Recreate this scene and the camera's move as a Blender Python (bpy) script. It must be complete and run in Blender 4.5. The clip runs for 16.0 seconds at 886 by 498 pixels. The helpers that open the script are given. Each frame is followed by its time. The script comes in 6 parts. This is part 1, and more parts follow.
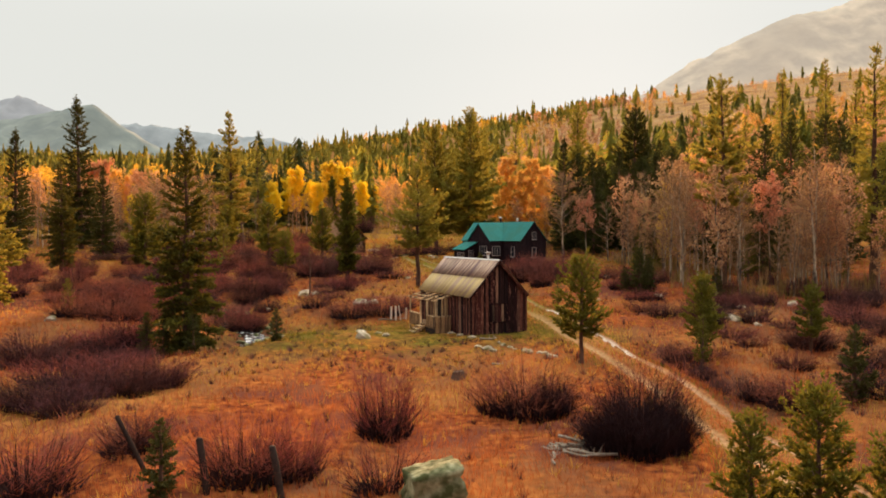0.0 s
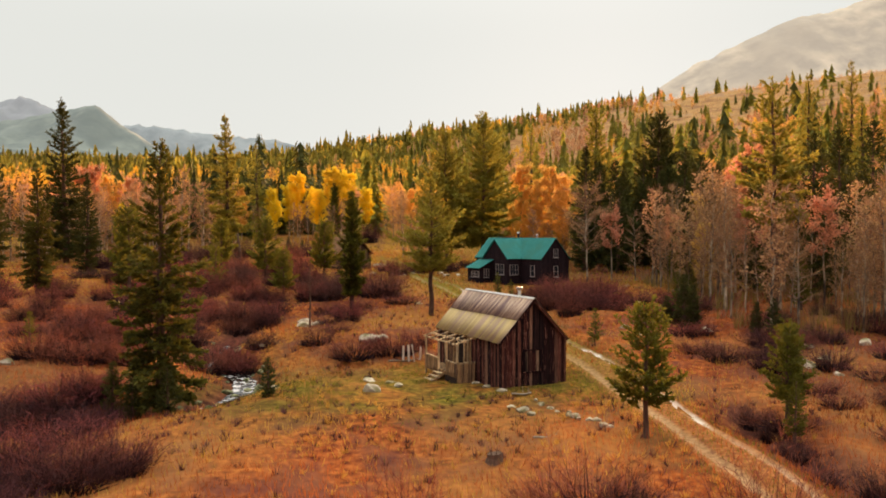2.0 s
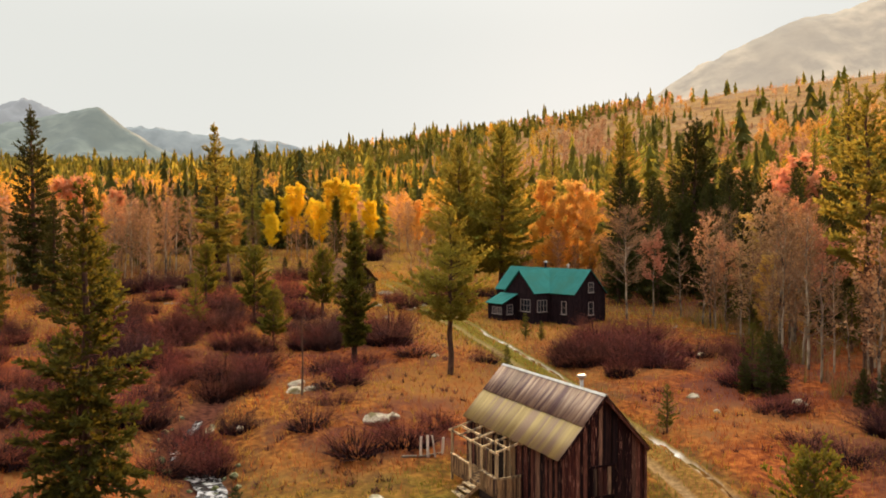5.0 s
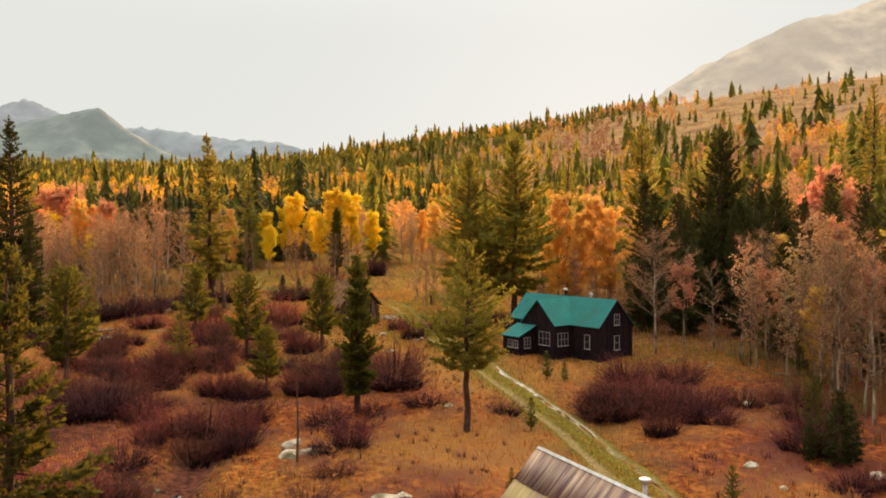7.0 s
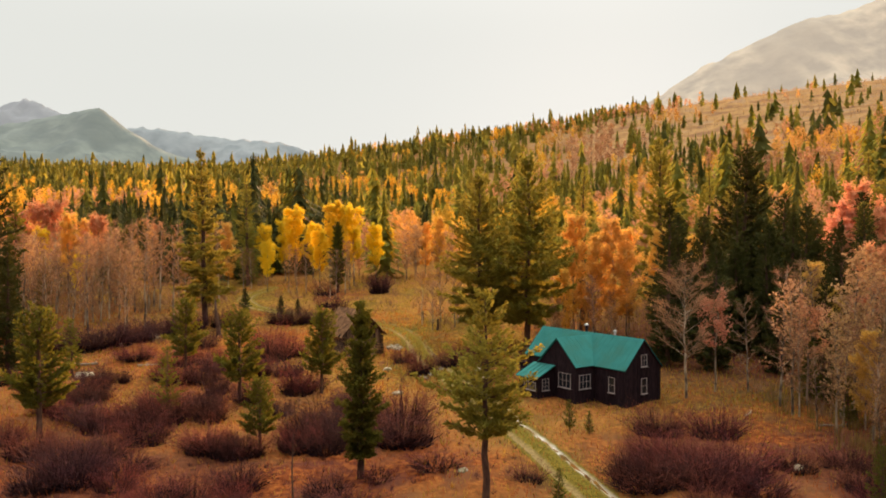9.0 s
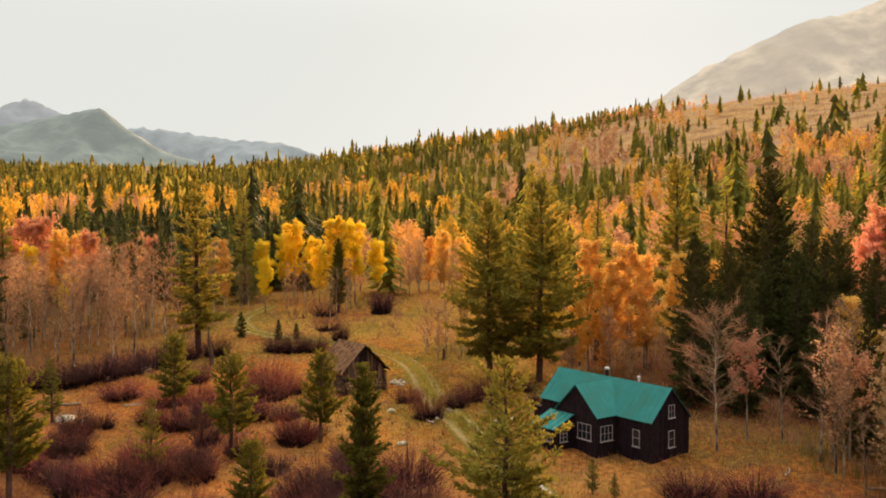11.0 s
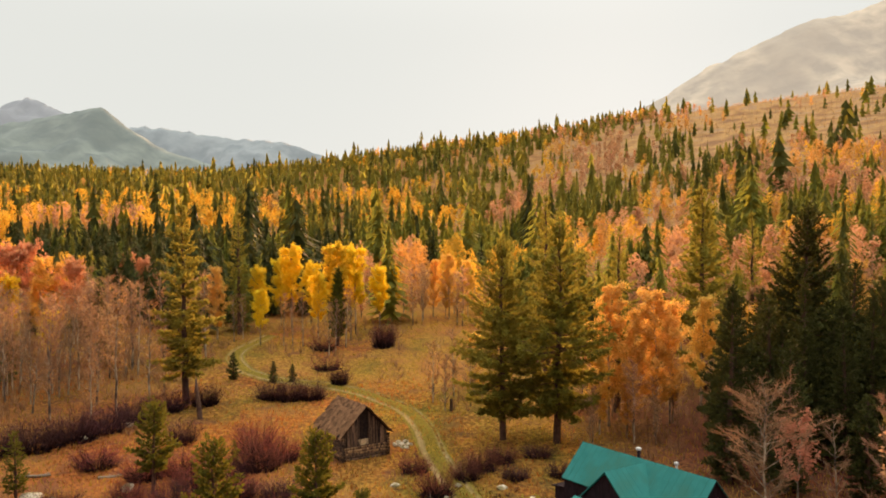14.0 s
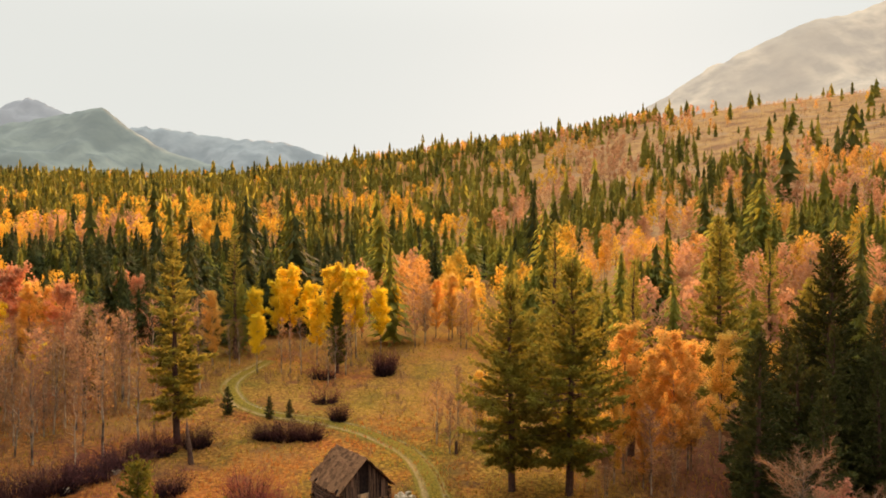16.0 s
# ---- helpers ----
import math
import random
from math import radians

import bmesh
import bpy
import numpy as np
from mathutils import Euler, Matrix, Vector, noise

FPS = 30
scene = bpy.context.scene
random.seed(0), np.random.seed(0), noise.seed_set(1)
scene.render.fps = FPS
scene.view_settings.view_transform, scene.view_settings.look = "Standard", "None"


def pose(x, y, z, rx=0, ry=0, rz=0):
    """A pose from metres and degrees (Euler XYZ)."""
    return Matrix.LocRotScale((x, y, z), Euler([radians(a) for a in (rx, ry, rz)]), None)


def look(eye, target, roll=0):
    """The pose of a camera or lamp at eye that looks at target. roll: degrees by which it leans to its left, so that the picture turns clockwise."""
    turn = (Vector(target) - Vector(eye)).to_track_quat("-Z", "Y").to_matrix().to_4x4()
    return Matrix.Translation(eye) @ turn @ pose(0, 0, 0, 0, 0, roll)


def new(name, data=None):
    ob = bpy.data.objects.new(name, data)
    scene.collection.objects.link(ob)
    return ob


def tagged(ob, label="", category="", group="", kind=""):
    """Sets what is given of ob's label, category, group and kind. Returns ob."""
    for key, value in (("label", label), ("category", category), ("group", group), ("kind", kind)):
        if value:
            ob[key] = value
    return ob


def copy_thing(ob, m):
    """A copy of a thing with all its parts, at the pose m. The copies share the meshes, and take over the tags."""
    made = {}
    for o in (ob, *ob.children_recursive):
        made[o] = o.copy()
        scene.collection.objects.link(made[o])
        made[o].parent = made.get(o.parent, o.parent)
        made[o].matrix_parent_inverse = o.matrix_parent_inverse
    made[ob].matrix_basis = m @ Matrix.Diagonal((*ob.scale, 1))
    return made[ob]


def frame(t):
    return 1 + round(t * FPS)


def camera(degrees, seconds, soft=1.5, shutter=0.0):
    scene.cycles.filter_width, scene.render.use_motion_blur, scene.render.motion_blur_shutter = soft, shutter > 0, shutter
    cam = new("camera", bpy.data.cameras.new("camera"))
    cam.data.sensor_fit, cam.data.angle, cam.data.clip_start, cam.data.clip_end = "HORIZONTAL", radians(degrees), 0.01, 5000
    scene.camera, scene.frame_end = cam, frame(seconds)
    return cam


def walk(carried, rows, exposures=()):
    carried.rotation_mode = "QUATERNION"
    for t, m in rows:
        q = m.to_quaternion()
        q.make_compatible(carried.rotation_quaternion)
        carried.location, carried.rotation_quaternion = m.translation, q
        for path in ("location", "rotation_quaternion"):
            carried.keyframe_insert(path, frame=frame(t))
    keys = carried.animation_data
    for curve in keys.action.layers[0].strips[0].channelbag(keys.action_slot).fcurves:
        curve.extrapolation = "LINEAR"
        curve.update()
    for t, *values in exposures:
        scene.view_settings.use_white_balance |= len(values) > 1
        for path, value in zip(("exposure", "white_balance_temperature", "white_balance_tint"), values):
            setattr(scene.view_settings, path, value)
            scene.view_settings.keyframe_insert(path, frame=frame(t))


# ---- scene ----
cam = camera(56.61, 16.0, soft=1.8)
# seconds, x, y, z, yaw, pitch, roll
ROWS = [
    (0.0, 0.000, 0.000, 10.400, -0.025, -1.168, 0.250),
    (0.5, -0.341, 2.363, 10.764, 0.025, -1.125, 0.230),
    (1.0, -0.670, 4.688, 11.208, 0.069, -1.087, 0.170),
    (1.5, -0.994, 7.035, 11.710, 0.100, -1.068, 0.130),
    (2.0, -1.292, 9.293, 12.266, 0.137, -1.062, 0.100),
    (2.5, -1.572, 11.611, 12.771, 0.175, -1.050, 0.080),
    (3.0, -1.840, 13.872, 13.284, 0.206, -1.031, 0.080),
    (3.5, -2.087, 16.159, 13.804, 0.237, -1.031, 0.070),
    (4.0, -2.316, 18.454, 14.319, 0.275, -1.025, 0.090),
    (6.5, -3.521, 28.806, 17.137, 0.388, -0.943, 0.140),
    (7.0, -3.793, 30.591, 17.820, 0.394, -0.943, 0.130),
    (7.5, -4.052, 32.317, 18.520, 0.406, -0.937, 0.120),
    (8.0, -4.290, 34.007, 19.226, 0.431, -0.937, 0.100),
    (8.5, -4.493, 35.642, 19.958, 0.450, -0.943, 0.100),
    (9.0, -4.696, 37.210, 20.682, 0.469, -0.956, 0.080),
    (11.5, -5.620, 44.409, 24.546, 0.537, -0.937, -0.030),
    (12.0, -5.780, 45.776, 25.328, 0.562, -0.950, -0.060),
    (12.5, -5.923, 47.136, 26.110, 0.575, -0.968, -0.080),
    (13.0, -6.035, 48.466, 26.938, 0.594, -0.987, -0.090),
    (13.5, -6.152, 49.827, 27.776, 0.612, -1.012, -0.110),
    (14.0, -6.238, 51.177, 28.666, 0.631, -1.031, -0.100),
    (14.5, -6.350, 52.511, 29.568, 0.650, -1.043, -0.100),
    (15.0, -6.463, 53.819, 30.494, 0.663, -1.056, -0.110),
    (15.5, -6.597, 55.022, 31.452, 0.681, -1.062, -0.110),
    (16.0, -6.696, 56.218, 32.413, 0.700, -1.068, -0.110),
]
walk(cam, [(t, pose(x, y, z, 90 + pitch, roll, yaw)) for t, x, y, z, yaw, pitch, roll in ROWS], [(0.0, 0.73, 7900, 34), (16.0, 0.73, 7900, 34)])

# ---- world, sun ----
SUN_TURN, SUN_HEIGHT = 11.0, 13.0
world = bpy.data.worlds.new("world")
scene.world = world
world.use_nodes = True
wn = world.node_tree.nodes
sky = wn.new("ShaderNodeTexSky")
sky.sky_type, sky.sun_disc = "NISHITA", False
sky.sun_elevation, sky.sun_rotation = radians(SUN_HEIGHT), radians(SUN_TURN)
sky.altitude, sky.air_density, sky.dust_density, sky.ozone_density = 1800, 1.0, 6.0, 1.0
pale = wn.new("ShaderNodeHueSaturation")
pale.inputs["Saturation"].default_value = 0.35
# thin bright overcast over it: dimmer away from the sun, brighter towards the zenith
way = wn.new("ShaderNodeTexCoord")
split = wn.new("ShaderNodeSeparateXYZ")
rise = wn.new("ShaderNodeMapRange")
rise.interpolation_type = "SMOOTHSTEP"
rise.inputs["From Min"].default_value, rise.inputs["From Max"].default_value = 0.22, 0.95
rise.inputs["To Min"].default_value, rise.inputs["To Max"].default_value = 0.395, 1.55
toward = wn.new("ShaderNodeVectorMath")
toward.operation = "DOT_PRODUCT"
toward.inputs[1].default_value = (math.sin(radians(SUN_TURN)), math.cos(radians(SUN_TURN)), 0.25)
fade = wn.new("ShaderNodeMapRange")
fade.interpolation_type = "SMOOTHSTEP"
fade.inputs["From Min"].default_value, fade.inputs["From Max"].default_value = -0.75, 0.7
fade.inputs["To Min"].default_value, fade.inputs["To Max"].default_value = 0.32, 1.0
dome = wn.new("ShaderNodeMath")
dome.operation = "MULTIPLY"
cloud = wn.new("ShaderNodeMixRGB")
cloud.blend_type = "MULTIPLY"
cloud.inputs[0].default_value = 1.0
tone = wn.new("ShaderNodeMixRGB")
tone.inputs[1].default_value, tone.inputs[2].default_value = (8.2, 9.9, 13.4, 1), (7.9, 10.6, 10.6, 1)
veil = wn.new("ShaderNodeMixRGB")
veil.inputs[0].default_value = 0.99
wl = world.node_tree.links
wl.new(way.outputs["Generated"], split.inputs[0])
wl.new(split.outputs["Z"], rise.inputs["Value"])
wl.new(way.outputs["Generated"], toward.inputs[0])
wl.new(toward.outputs["Value"], fade.inputs["Value"])
wl.new(rise.outputs["Result"], dome.inputs[0])
wl.new(fade.outputs["Result"], dome.inputs[1])
wl.new(dome.outputs[0], cloud.inputs[1])
wl.new(fade.outputs["Result"], tone.inputs[0])
wl.new(tone.outputs["Color"], cloud.inputs[2])
wl.new(sky.outputs["Color"], pale.inputs["Color"])
wl.new(pale.outputs["Color"], veil.inputs[1])
wl.new(cloud.outputs["Color"], veil.inputs[2])
wl.new(veil.outputs["Color"], wn["Background"].inputs["Color"])
wn["Background"].inputs["Strength"].default_value = 0.12
sun = new("sun", bpy.data.lights.new("sun", "SUN"))
sun.data.energy, sun.data.angle, sun.data.color = 6.5, radians(8.0), (1.0, 0.64, 0.345)
sun.matrix_world = look((0, 0, 100), (-math.sin(radians(SUN_TURN)), -math.cos(radians(SUN_TURN)), 100 - math.tan(radians(SUN_HEIGHT))))

CREEK = [(-19.9, 84.0), (-19.5, 80.0), (-19.2, 77.0), (-18.6, 70.3), (-15.6, 66.0), (-14.1, 61.5), (-15.6, 57.5), (-20.0, 54.0), (-30.0, 51.0), (-46.0, 46.0), (-75.0, 40.0)]


def creek_distance(x, y):
    """How far a point lies from the creek's middle line."""
    best = np.full(np.shape(x), 1e9)
    for (ax, ay), (bx, by) in zip(CREEK, CREEK[1:]):
        dx, dy = bx - ax, by - ay
        u = np.clip(((x - ax) * dx + (y - ay) * dy) / (dx * dx + dy * dy), 0, 1)
        best = np.minimum(best, np.hypot(x - ax - u * dx, y - ay - u * dy))
    return best


def cabin_gap(x, y):
    """How far a point lies from the cabin's walls."""
    a = np.radians(23.94)
    u, v = (x - 1.9) * np.cos(a) + (y - 57.42) * np.sin(a), -(x - 1.9) * np.sin(a) + (y - 57.42) * np.cos(a)
    return np.hypot(np.maximum(np.maximum(-1.15 - u, u - 4.74), 0), np.maximum(np.maximum(-v, v - 9.52), 0))


def ground_z(x, y):
    """Height of the land: a valley floor that climbs away, a wooded ridge behind it and a long slope to the right."""
    x, y = np.asarray(x, float), np.asarray(y, float)
    z = 0.055 * y
    far = np.clip(y - 215, 0, 1100)
    side = 0.42 + 0.58 / (1 + np.exp(-(x + 170) / 60))
    z = z + side * np.where(far < 520, 1.5e-4 * far ** 2, 40.6 + 0.156 * (far - 520) - 5.2e-4 * (far - 520) ** 2)
    z = z + 19 / (1 + np.exp(-(x + 40) / 45)) * np.clip((y - 350) / 400, 0, 1) * np.clip((1300 - y) / 300, 0, 1)
    u = (x - 42 - 0.02 * y) / 14
    z = z + 0.195 * 14 * np.logaddexp(0, u) * np.clip((y - 40) / 160, 0.25, 1) * np.clip((1500 - y) / 600, 0, 1)
    z = z - 0.075 * 40 * np.logaddexp(0, (x - 215) / 40) * np.clip((y - 380) / 420, 0, 1.2)
    u = (-x - 120) / 30
    z = z + 0.05 * 30 * np.logaddexp(0, u)
    z = z - 0.75 * np.exp(-((x + 3.0) ** 2 + (y - 66.0) ** 2) / 36)
    near = np.exp(-(np.clip(y - 60, 0, None) / 160) ** 2)
    z = z + near * (0.22 * np.sin(0.21 * x + 0.13 * y) * np.sin(0.17 * y - 0.09 * x + 1.0) + 0.12 * np.sin(0.53 * x + 0.4) * np.sin(0.47 * y))
    ditch = np.abs(x - (14.3 + 0.5 * np.sin(y * 0.35) + 0.035 * (y - 47) * (y > 47)))
    z = z - 1.1 * np.exp(-(ditch / 1.15) ** 2) * np.exp(-((y - 47) / 9.5) ** 4) * (0.75 + 0.25 * np.sin(0.9 * y))
    d = creek_distance(x, y)
    z = z - 1.0 * np.exp(-(d / 1.9) ** 2) - 0.5 * np.exp(-(d / 7.0) ** 2)
    return z

# ---- materials ----
def material(name):
    m = bpy.data.materials.new(name)
    m.use_nodes = True
    return m, m.node_tree.nodes, m.node_tree.links, m.node_tree.nodes["Principled BSDF"]


def noise_tex(n, l, where, scale, detail=4.0):
    t = n.new("ShaderNodeTexNoise")
    t.inputs["Scale"].default_value, t.inputs["Detail"].default_value = scale, detail
    l.new(where, t.inputs["Vector"])
    return t


def ramp(n, l, value, stops):
    r = n.new("ShaderNodeValToRGB")
    while len(r.color_ramp.elements) < len(stops):
        r.color_ramp.elements.new(0.5)
    for e, (at, c) in zip(r.color_ramp.elements, stops):
        e.position, e.color = at, (*c, 1)
    l.new(value, r.inputs["Fac"])
    return r


def mix(n, l, fac, a, b, how="MIX"):
    x = n.new("ShaderNodeMixRGB")
    x.blend_type = how
    for socket, v in zip(x.inputs, (fac, a, b)):
        if isinstance(v, (int, float)):
            socket.default_value = v
        elif isinstance(v, tuple):
            socket.default_value = (*v, 1)
        else:
            l.new(v, socket)
    return x.outputs["Color"]


def bump(n, l, height, bsdf, strength, distance):
    b = n.new("ShaderNodeBump")
    b.inputs["Strength"].default_value, b.inputs["Distance"].default_value = strength, distance
    l.new(height, b.inputs["Height"])
    l.new(b.outputs["Normal"], bsdf.inputs["Normal"])


def surface(name, low, high, scale, rough=0.85, metal=0.0, stretch=(1, 1, 1), stain=None, stain_scale=1.0, relief=0.4, depth=0.02, vary=0.25, palette=None):
    """A weathered surface: grain between two colours, larger stains, a tint for each object and fine relief."""
    m, n, l, p = material(name)
    at = n.new("ShaderNodeTexCoord")
    mp = n.new("ShaderNodeMapping")
    mp.inputs["Scale"].default_value = stretch
    info = n.new("ShaderNodeObjectInfo")
    l.new(at.outputs["Object"], mp.inputs["Vector"])
    shift = n.new("ShaderNodeVectorMath")
    l.new(info.outputs["Random"], shift.inputs[1])
    shift.operation = "ADD"
    l.new(mp.outputs["Vector"], shift.inputs[0])
    wide = n.new("ShaderNodeVectorMath")
    wide.operation = "SCALE"
    l.new(info.outputs["Random"], wide.inputs[0])
    wide.inputs["Scale"].default_value = 37.0
    l.new(wide.outputs[0], shift.inputs[1])
    fine = noise_tex(n, l, shift.outputs[0], scale, 6)
    c = ramp(n, l, fine.outputs["Fac"], [(0.3, low), (0.7, high)]).outputs["Color"]
    if stain:
        big = noise_tex(n, l, shift.outputs[0], stain_scale, 3)
        c = mix(n, l, ramp(n, l, big.outputs["Fac"], [(0.45, (0, 0, 0)), (0.62, (1, 1, 1))]).outputs["Color"], c, stain)
    if palette:
        c = mix(n, l, 0.85, ramp(n, l, info.outputs["Random"], palette).outputs["Color"], mix(n, l, 0.5, c, (1, 1, 1)), "MULTIPLY")
        c = mix(n, l, ramp(n, l, fine.outputs["Fac"], [(0.3, (0, 0, 0)), (0.52, (0.75, 0.75, 0.75))]).outputs["Color"], low, c)
        c = mix(n, l, ramp(n, l, fine.outputs["Fac"], [(0.61, (0, 0, 0)), (0.7, (0.85, 0.85, 0.85))]).outputs["Color"], c, tuple(min(0.9, 2.0 * v) for v in high))
    v = n.new("ShaderNodeMapRange")
    v.inputs["To Min"].default_value, v.inputs["To Max"].default_value = 1 - vary, 1 + vary
    l.new(info.outputs["Random"], v.inputs["Value"])
    hsv = n.new("ShaderNodeHueSaturation")
    l.new(v.outputs["Result"], hsv.inputs["Value"])
    l.new(c, hsv.inputs["Color"])
    l.new(hsv.outputs["Color"], p.inputs["Base Color"])
    p.inputs["Roughness"].default_value, p.inputs["Metallic"].default_value = rough, metal
    p.inputs["Specular IOR Level"].default_value = 0.5 if rough < 0.75 else 0.08
    bump(n, l, fine.outputs["Fac"], p, relief, depth)
    return m


def leafy(name, low, high, glow, through_light=0.4, vary=0.3):
    """Foliage: each leaf and each plant differ in tint, and light shines through."""
    m, n, l, p = material(name)
    geo, info = n.new("ShaderNodeNewGeometry"), n.new("ShaderNodeObjectInfo")
    c = ramp(n, l, geo.outputs["Random Per Island"], [(0.0, low), (1.0, high)]).outputs["Color"]
    patch = noise_tex(n, l, geo.outputs["Position"], 0.12, 3)
    v = n.new("ShaderNodeMapRange")
    v.inputs["From Min"].default_value, v.inputs["From Max"].default_value = 0.3, 0.7
    v.inputs["To Min"].default_value, v.inputs["To Max"].default_value = 1 - vary, 1 + vary
    l.new(patch.outputs["Fac"], v.inputs["Value"])
    hue = n.new("ShaderNodeMapRange")
    hue.inputs["To Min"].default_value, hue.inputs["To Max"].default_value = 0.485, 0.515
    l.new(info.outputs["Random"], hue.inputs["Value"])
    hsv = n.new("ShaderNodeHueSaturation")
    l.new(v.outputs["Result"], hsv.inputs["Value"])
    l.new(hue.outputs["Result"], hsv.inputs["Hue"])
    l.new(c, hsv.inputs["Color"])
    l.new(hsv.outputs["Color"], p.inputs["Base Color"])
    p.inputs["Roughness"].default_value = 0.7
    p.inputs["Specular IOR Level"].default_value = 0.03
    tl, mx, out = n.new("ShaderNodeBsdfTranslucent"), n.new("ShaderNodeMixShader"), n["Material Output"]
    l.new(mix(n, l, 0.6, hsv.outputs["Color"], glow), tl.inputs["Color"])
    mx.inputs[0].default_value = through_light
    l.new(p.outputs[0], mx.inputs[1])
    l.new(tl.outputs[0], mx.inputs[2])
    l.new(mx.outputs[0], out.inputs["Surface"])
    return m


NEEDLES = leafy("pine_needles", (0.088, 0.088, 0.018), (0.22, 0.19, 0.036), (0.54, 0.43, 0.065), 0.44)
# fir green, darkened so crowded stands carry their shade in the colour
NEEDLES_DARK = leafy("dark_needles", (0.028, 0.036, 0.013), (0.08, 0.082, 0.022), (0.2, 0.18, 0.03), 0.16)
NEEDLES_YOUNG = leafy("young_needles", (0.036, 0.045, 0.01), (0.11, 0.105, 0.02), (0.34, 0.3, 0.035), 0.32)
NEEDLES_CREEK = leafy("creekside_needles", (0.034, 0.038, 0.011), (0.105, 0.094, 0.02), (0.3, 0.25, 0.033), 0.26)
# far and hillside tints: paler than the near ones, haze put into the colour
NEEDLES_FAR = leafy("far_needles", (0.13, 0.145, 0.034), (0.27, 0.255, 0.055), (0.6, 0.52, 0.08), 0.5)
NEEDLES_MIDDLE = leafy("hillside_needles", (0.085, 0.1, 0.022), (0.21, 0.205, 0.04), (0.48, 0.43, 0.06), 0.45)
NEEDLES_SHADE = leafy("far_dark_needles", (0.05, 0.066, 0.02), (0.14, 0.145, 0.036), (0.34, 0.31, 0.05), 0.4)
LEAF_TAN = leafy("tan_scrub", (0.4, 0.2, 0.07), (0.62, 0.34, 0.12), (0.75, 0.42, 0.13), 0.4)
LEAF_GOLD_THIN = leafy("last_golden_leaves", (0.46, 0.22, 0.06), (0.7, 0.38, 0.12), (0.8, 0.44, 0.12), 0.45)
LEAF_FAR_YELLOW = leafy("far_yellow_leaves", (0.5, 0.27, 0.03), (0.78, 0.46, 0.06), (0.9, 0.54, 0.07), 0.45)
LEAF_FAR_ORANGE = leafy("far_orange_leaves", (0.46, 0.21, 0.06), (0.7, 0.36, 0.11), (0.85, 0.43, 0.11), 0.45)
LEAF_YELLOW = leafy("yellow_leaves", (0.66, 0.4, 0.02), (0.93, 0.66, 0.06), (1.0, 0.74, 0.07), 0.5)
LEAF_ORANGE = leafy("orange_leaves", (0.54, 0.29, 0.06), (0.85, 0.53, 0.13), (0.95, 0.58, 0.13), 0.48)
LEAF_RED = leafy("red_leaves", (0.5, 0.18, 0.1), (0.78, 0.36, 0.19), (0.88, 0.4, 0.19), 0.45)
LEAF_PINK = leafy("faded_pink_leaves", (0.4, 0.2, 0.09), (0.6, 0.35, 0.17), (0.7, 0.4, 0.17), 0.42)
TWIGS = leafy("bare_twigs", (0.19, 0.095, 0.05), (0.4, 0.22, 0.115), (0.5, 0.28, 0.13), 0.25, 0.3)
SAPLING = leafy("olive_saplings", (0.12, 0.085, 0.025), (0.3, 0.21, 0.06), (0.5, 0.36, 0.08), 0.35, 0.3)
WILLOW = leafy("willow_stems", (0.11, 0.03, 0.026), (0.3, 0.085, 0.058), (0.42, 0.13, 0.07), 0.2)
# old stems, near-black: the clump's self-shadow is put into their colour
WILLOW_STEM = leafy("old_stems_with_shade", (0.013, 0.008, 0.01), (0.05, 0.024, 0.022), (0.08, 0.035, 0.03), 0.06)
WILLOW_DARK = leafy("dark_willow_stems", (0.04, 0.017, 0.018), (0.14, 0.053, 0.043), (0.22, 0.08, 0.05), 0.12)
GRASS_RED = leafy("russet_grass", (0.26, 0.066, 0.02), (0.52, 0.16, 0.042), (0.7, 0.23, 0.05), 0.35)
GRASS_GOLD = leafy("golden_grass", (0.42, 0.2, 0.035), (0.62, 0.34, 0.065), (0.8, 0.44, 0.08), 0.35)
GRASS_GREEN = leafy("green_grass", (0.07, 0.08, 0.012), (0.2, 0.178, 0.025), (0.36, 0.32, 0.04), 0.35)
GRASS_OLIVE = leafy("olive_grass", (0.2, 0.115, 0.018), (0.46, 0.26, 0.042), (0.6, 0.36, 0.055), 0.35)
BARK = surface("pine_bark", (0.055, 0.03, 0.02), (0.16, 0.09, 0.055), 9, 0.95, stretch=(1, 1, 0.25), relief=0.8)
BARK_PALE = surface("aspen_bark", (0.3, 0.22, 0.13), (0.54, 0.43, 0.28), 3, 0.8, stretch=(1, 1, 0.5), stain=(0.08, 0.06, 0.045), stain_scale=1.4, relief=0.3)
BOARD = surface("weathered_board", (0.022, 0.01, 0.009), (0.3, 0.14, 0.09), 5, 0.9, stretch=(6, 6, 0.35), stain=(0.03, 0.014, 0.012), stain_scale=0.6, relief=0.6, vary=0.2, palette=[(0.0, (0.014, 0.007, 0.007)), (0.45, (0.05, 0.016, 0.014)), (0.6, (0.26, 0.07, 0.042)), (0.7, (0.06, 0.02, 0.017)), (0.84, (0.36, 0.13, 0.075)), (0.92, (0.12, 0.045, 0.03)), (1.0, (0.62, 0.33, 0.19))])
BOARD_DARK = surface("blackened_board", (0.012, 0.006, 0.006), (0.07, 0.03, 0.022), 5, 0.92, stretch=(6, 6, 0.35), stain=(0.012, 0.007, 0.007), stain_scale=0.6, relief=0.6, vary=0.5)
BOARD_GREY = surface("silvery_board", (0.5, 0.31, 0.14), (0.88, 0.62, 0.33), 6, 0.9, stretch=(5, 5, 0.6), stain=(0.12, 0.08, 0.055), stain_scale=0.8, relief=0.5, vary=0.3)
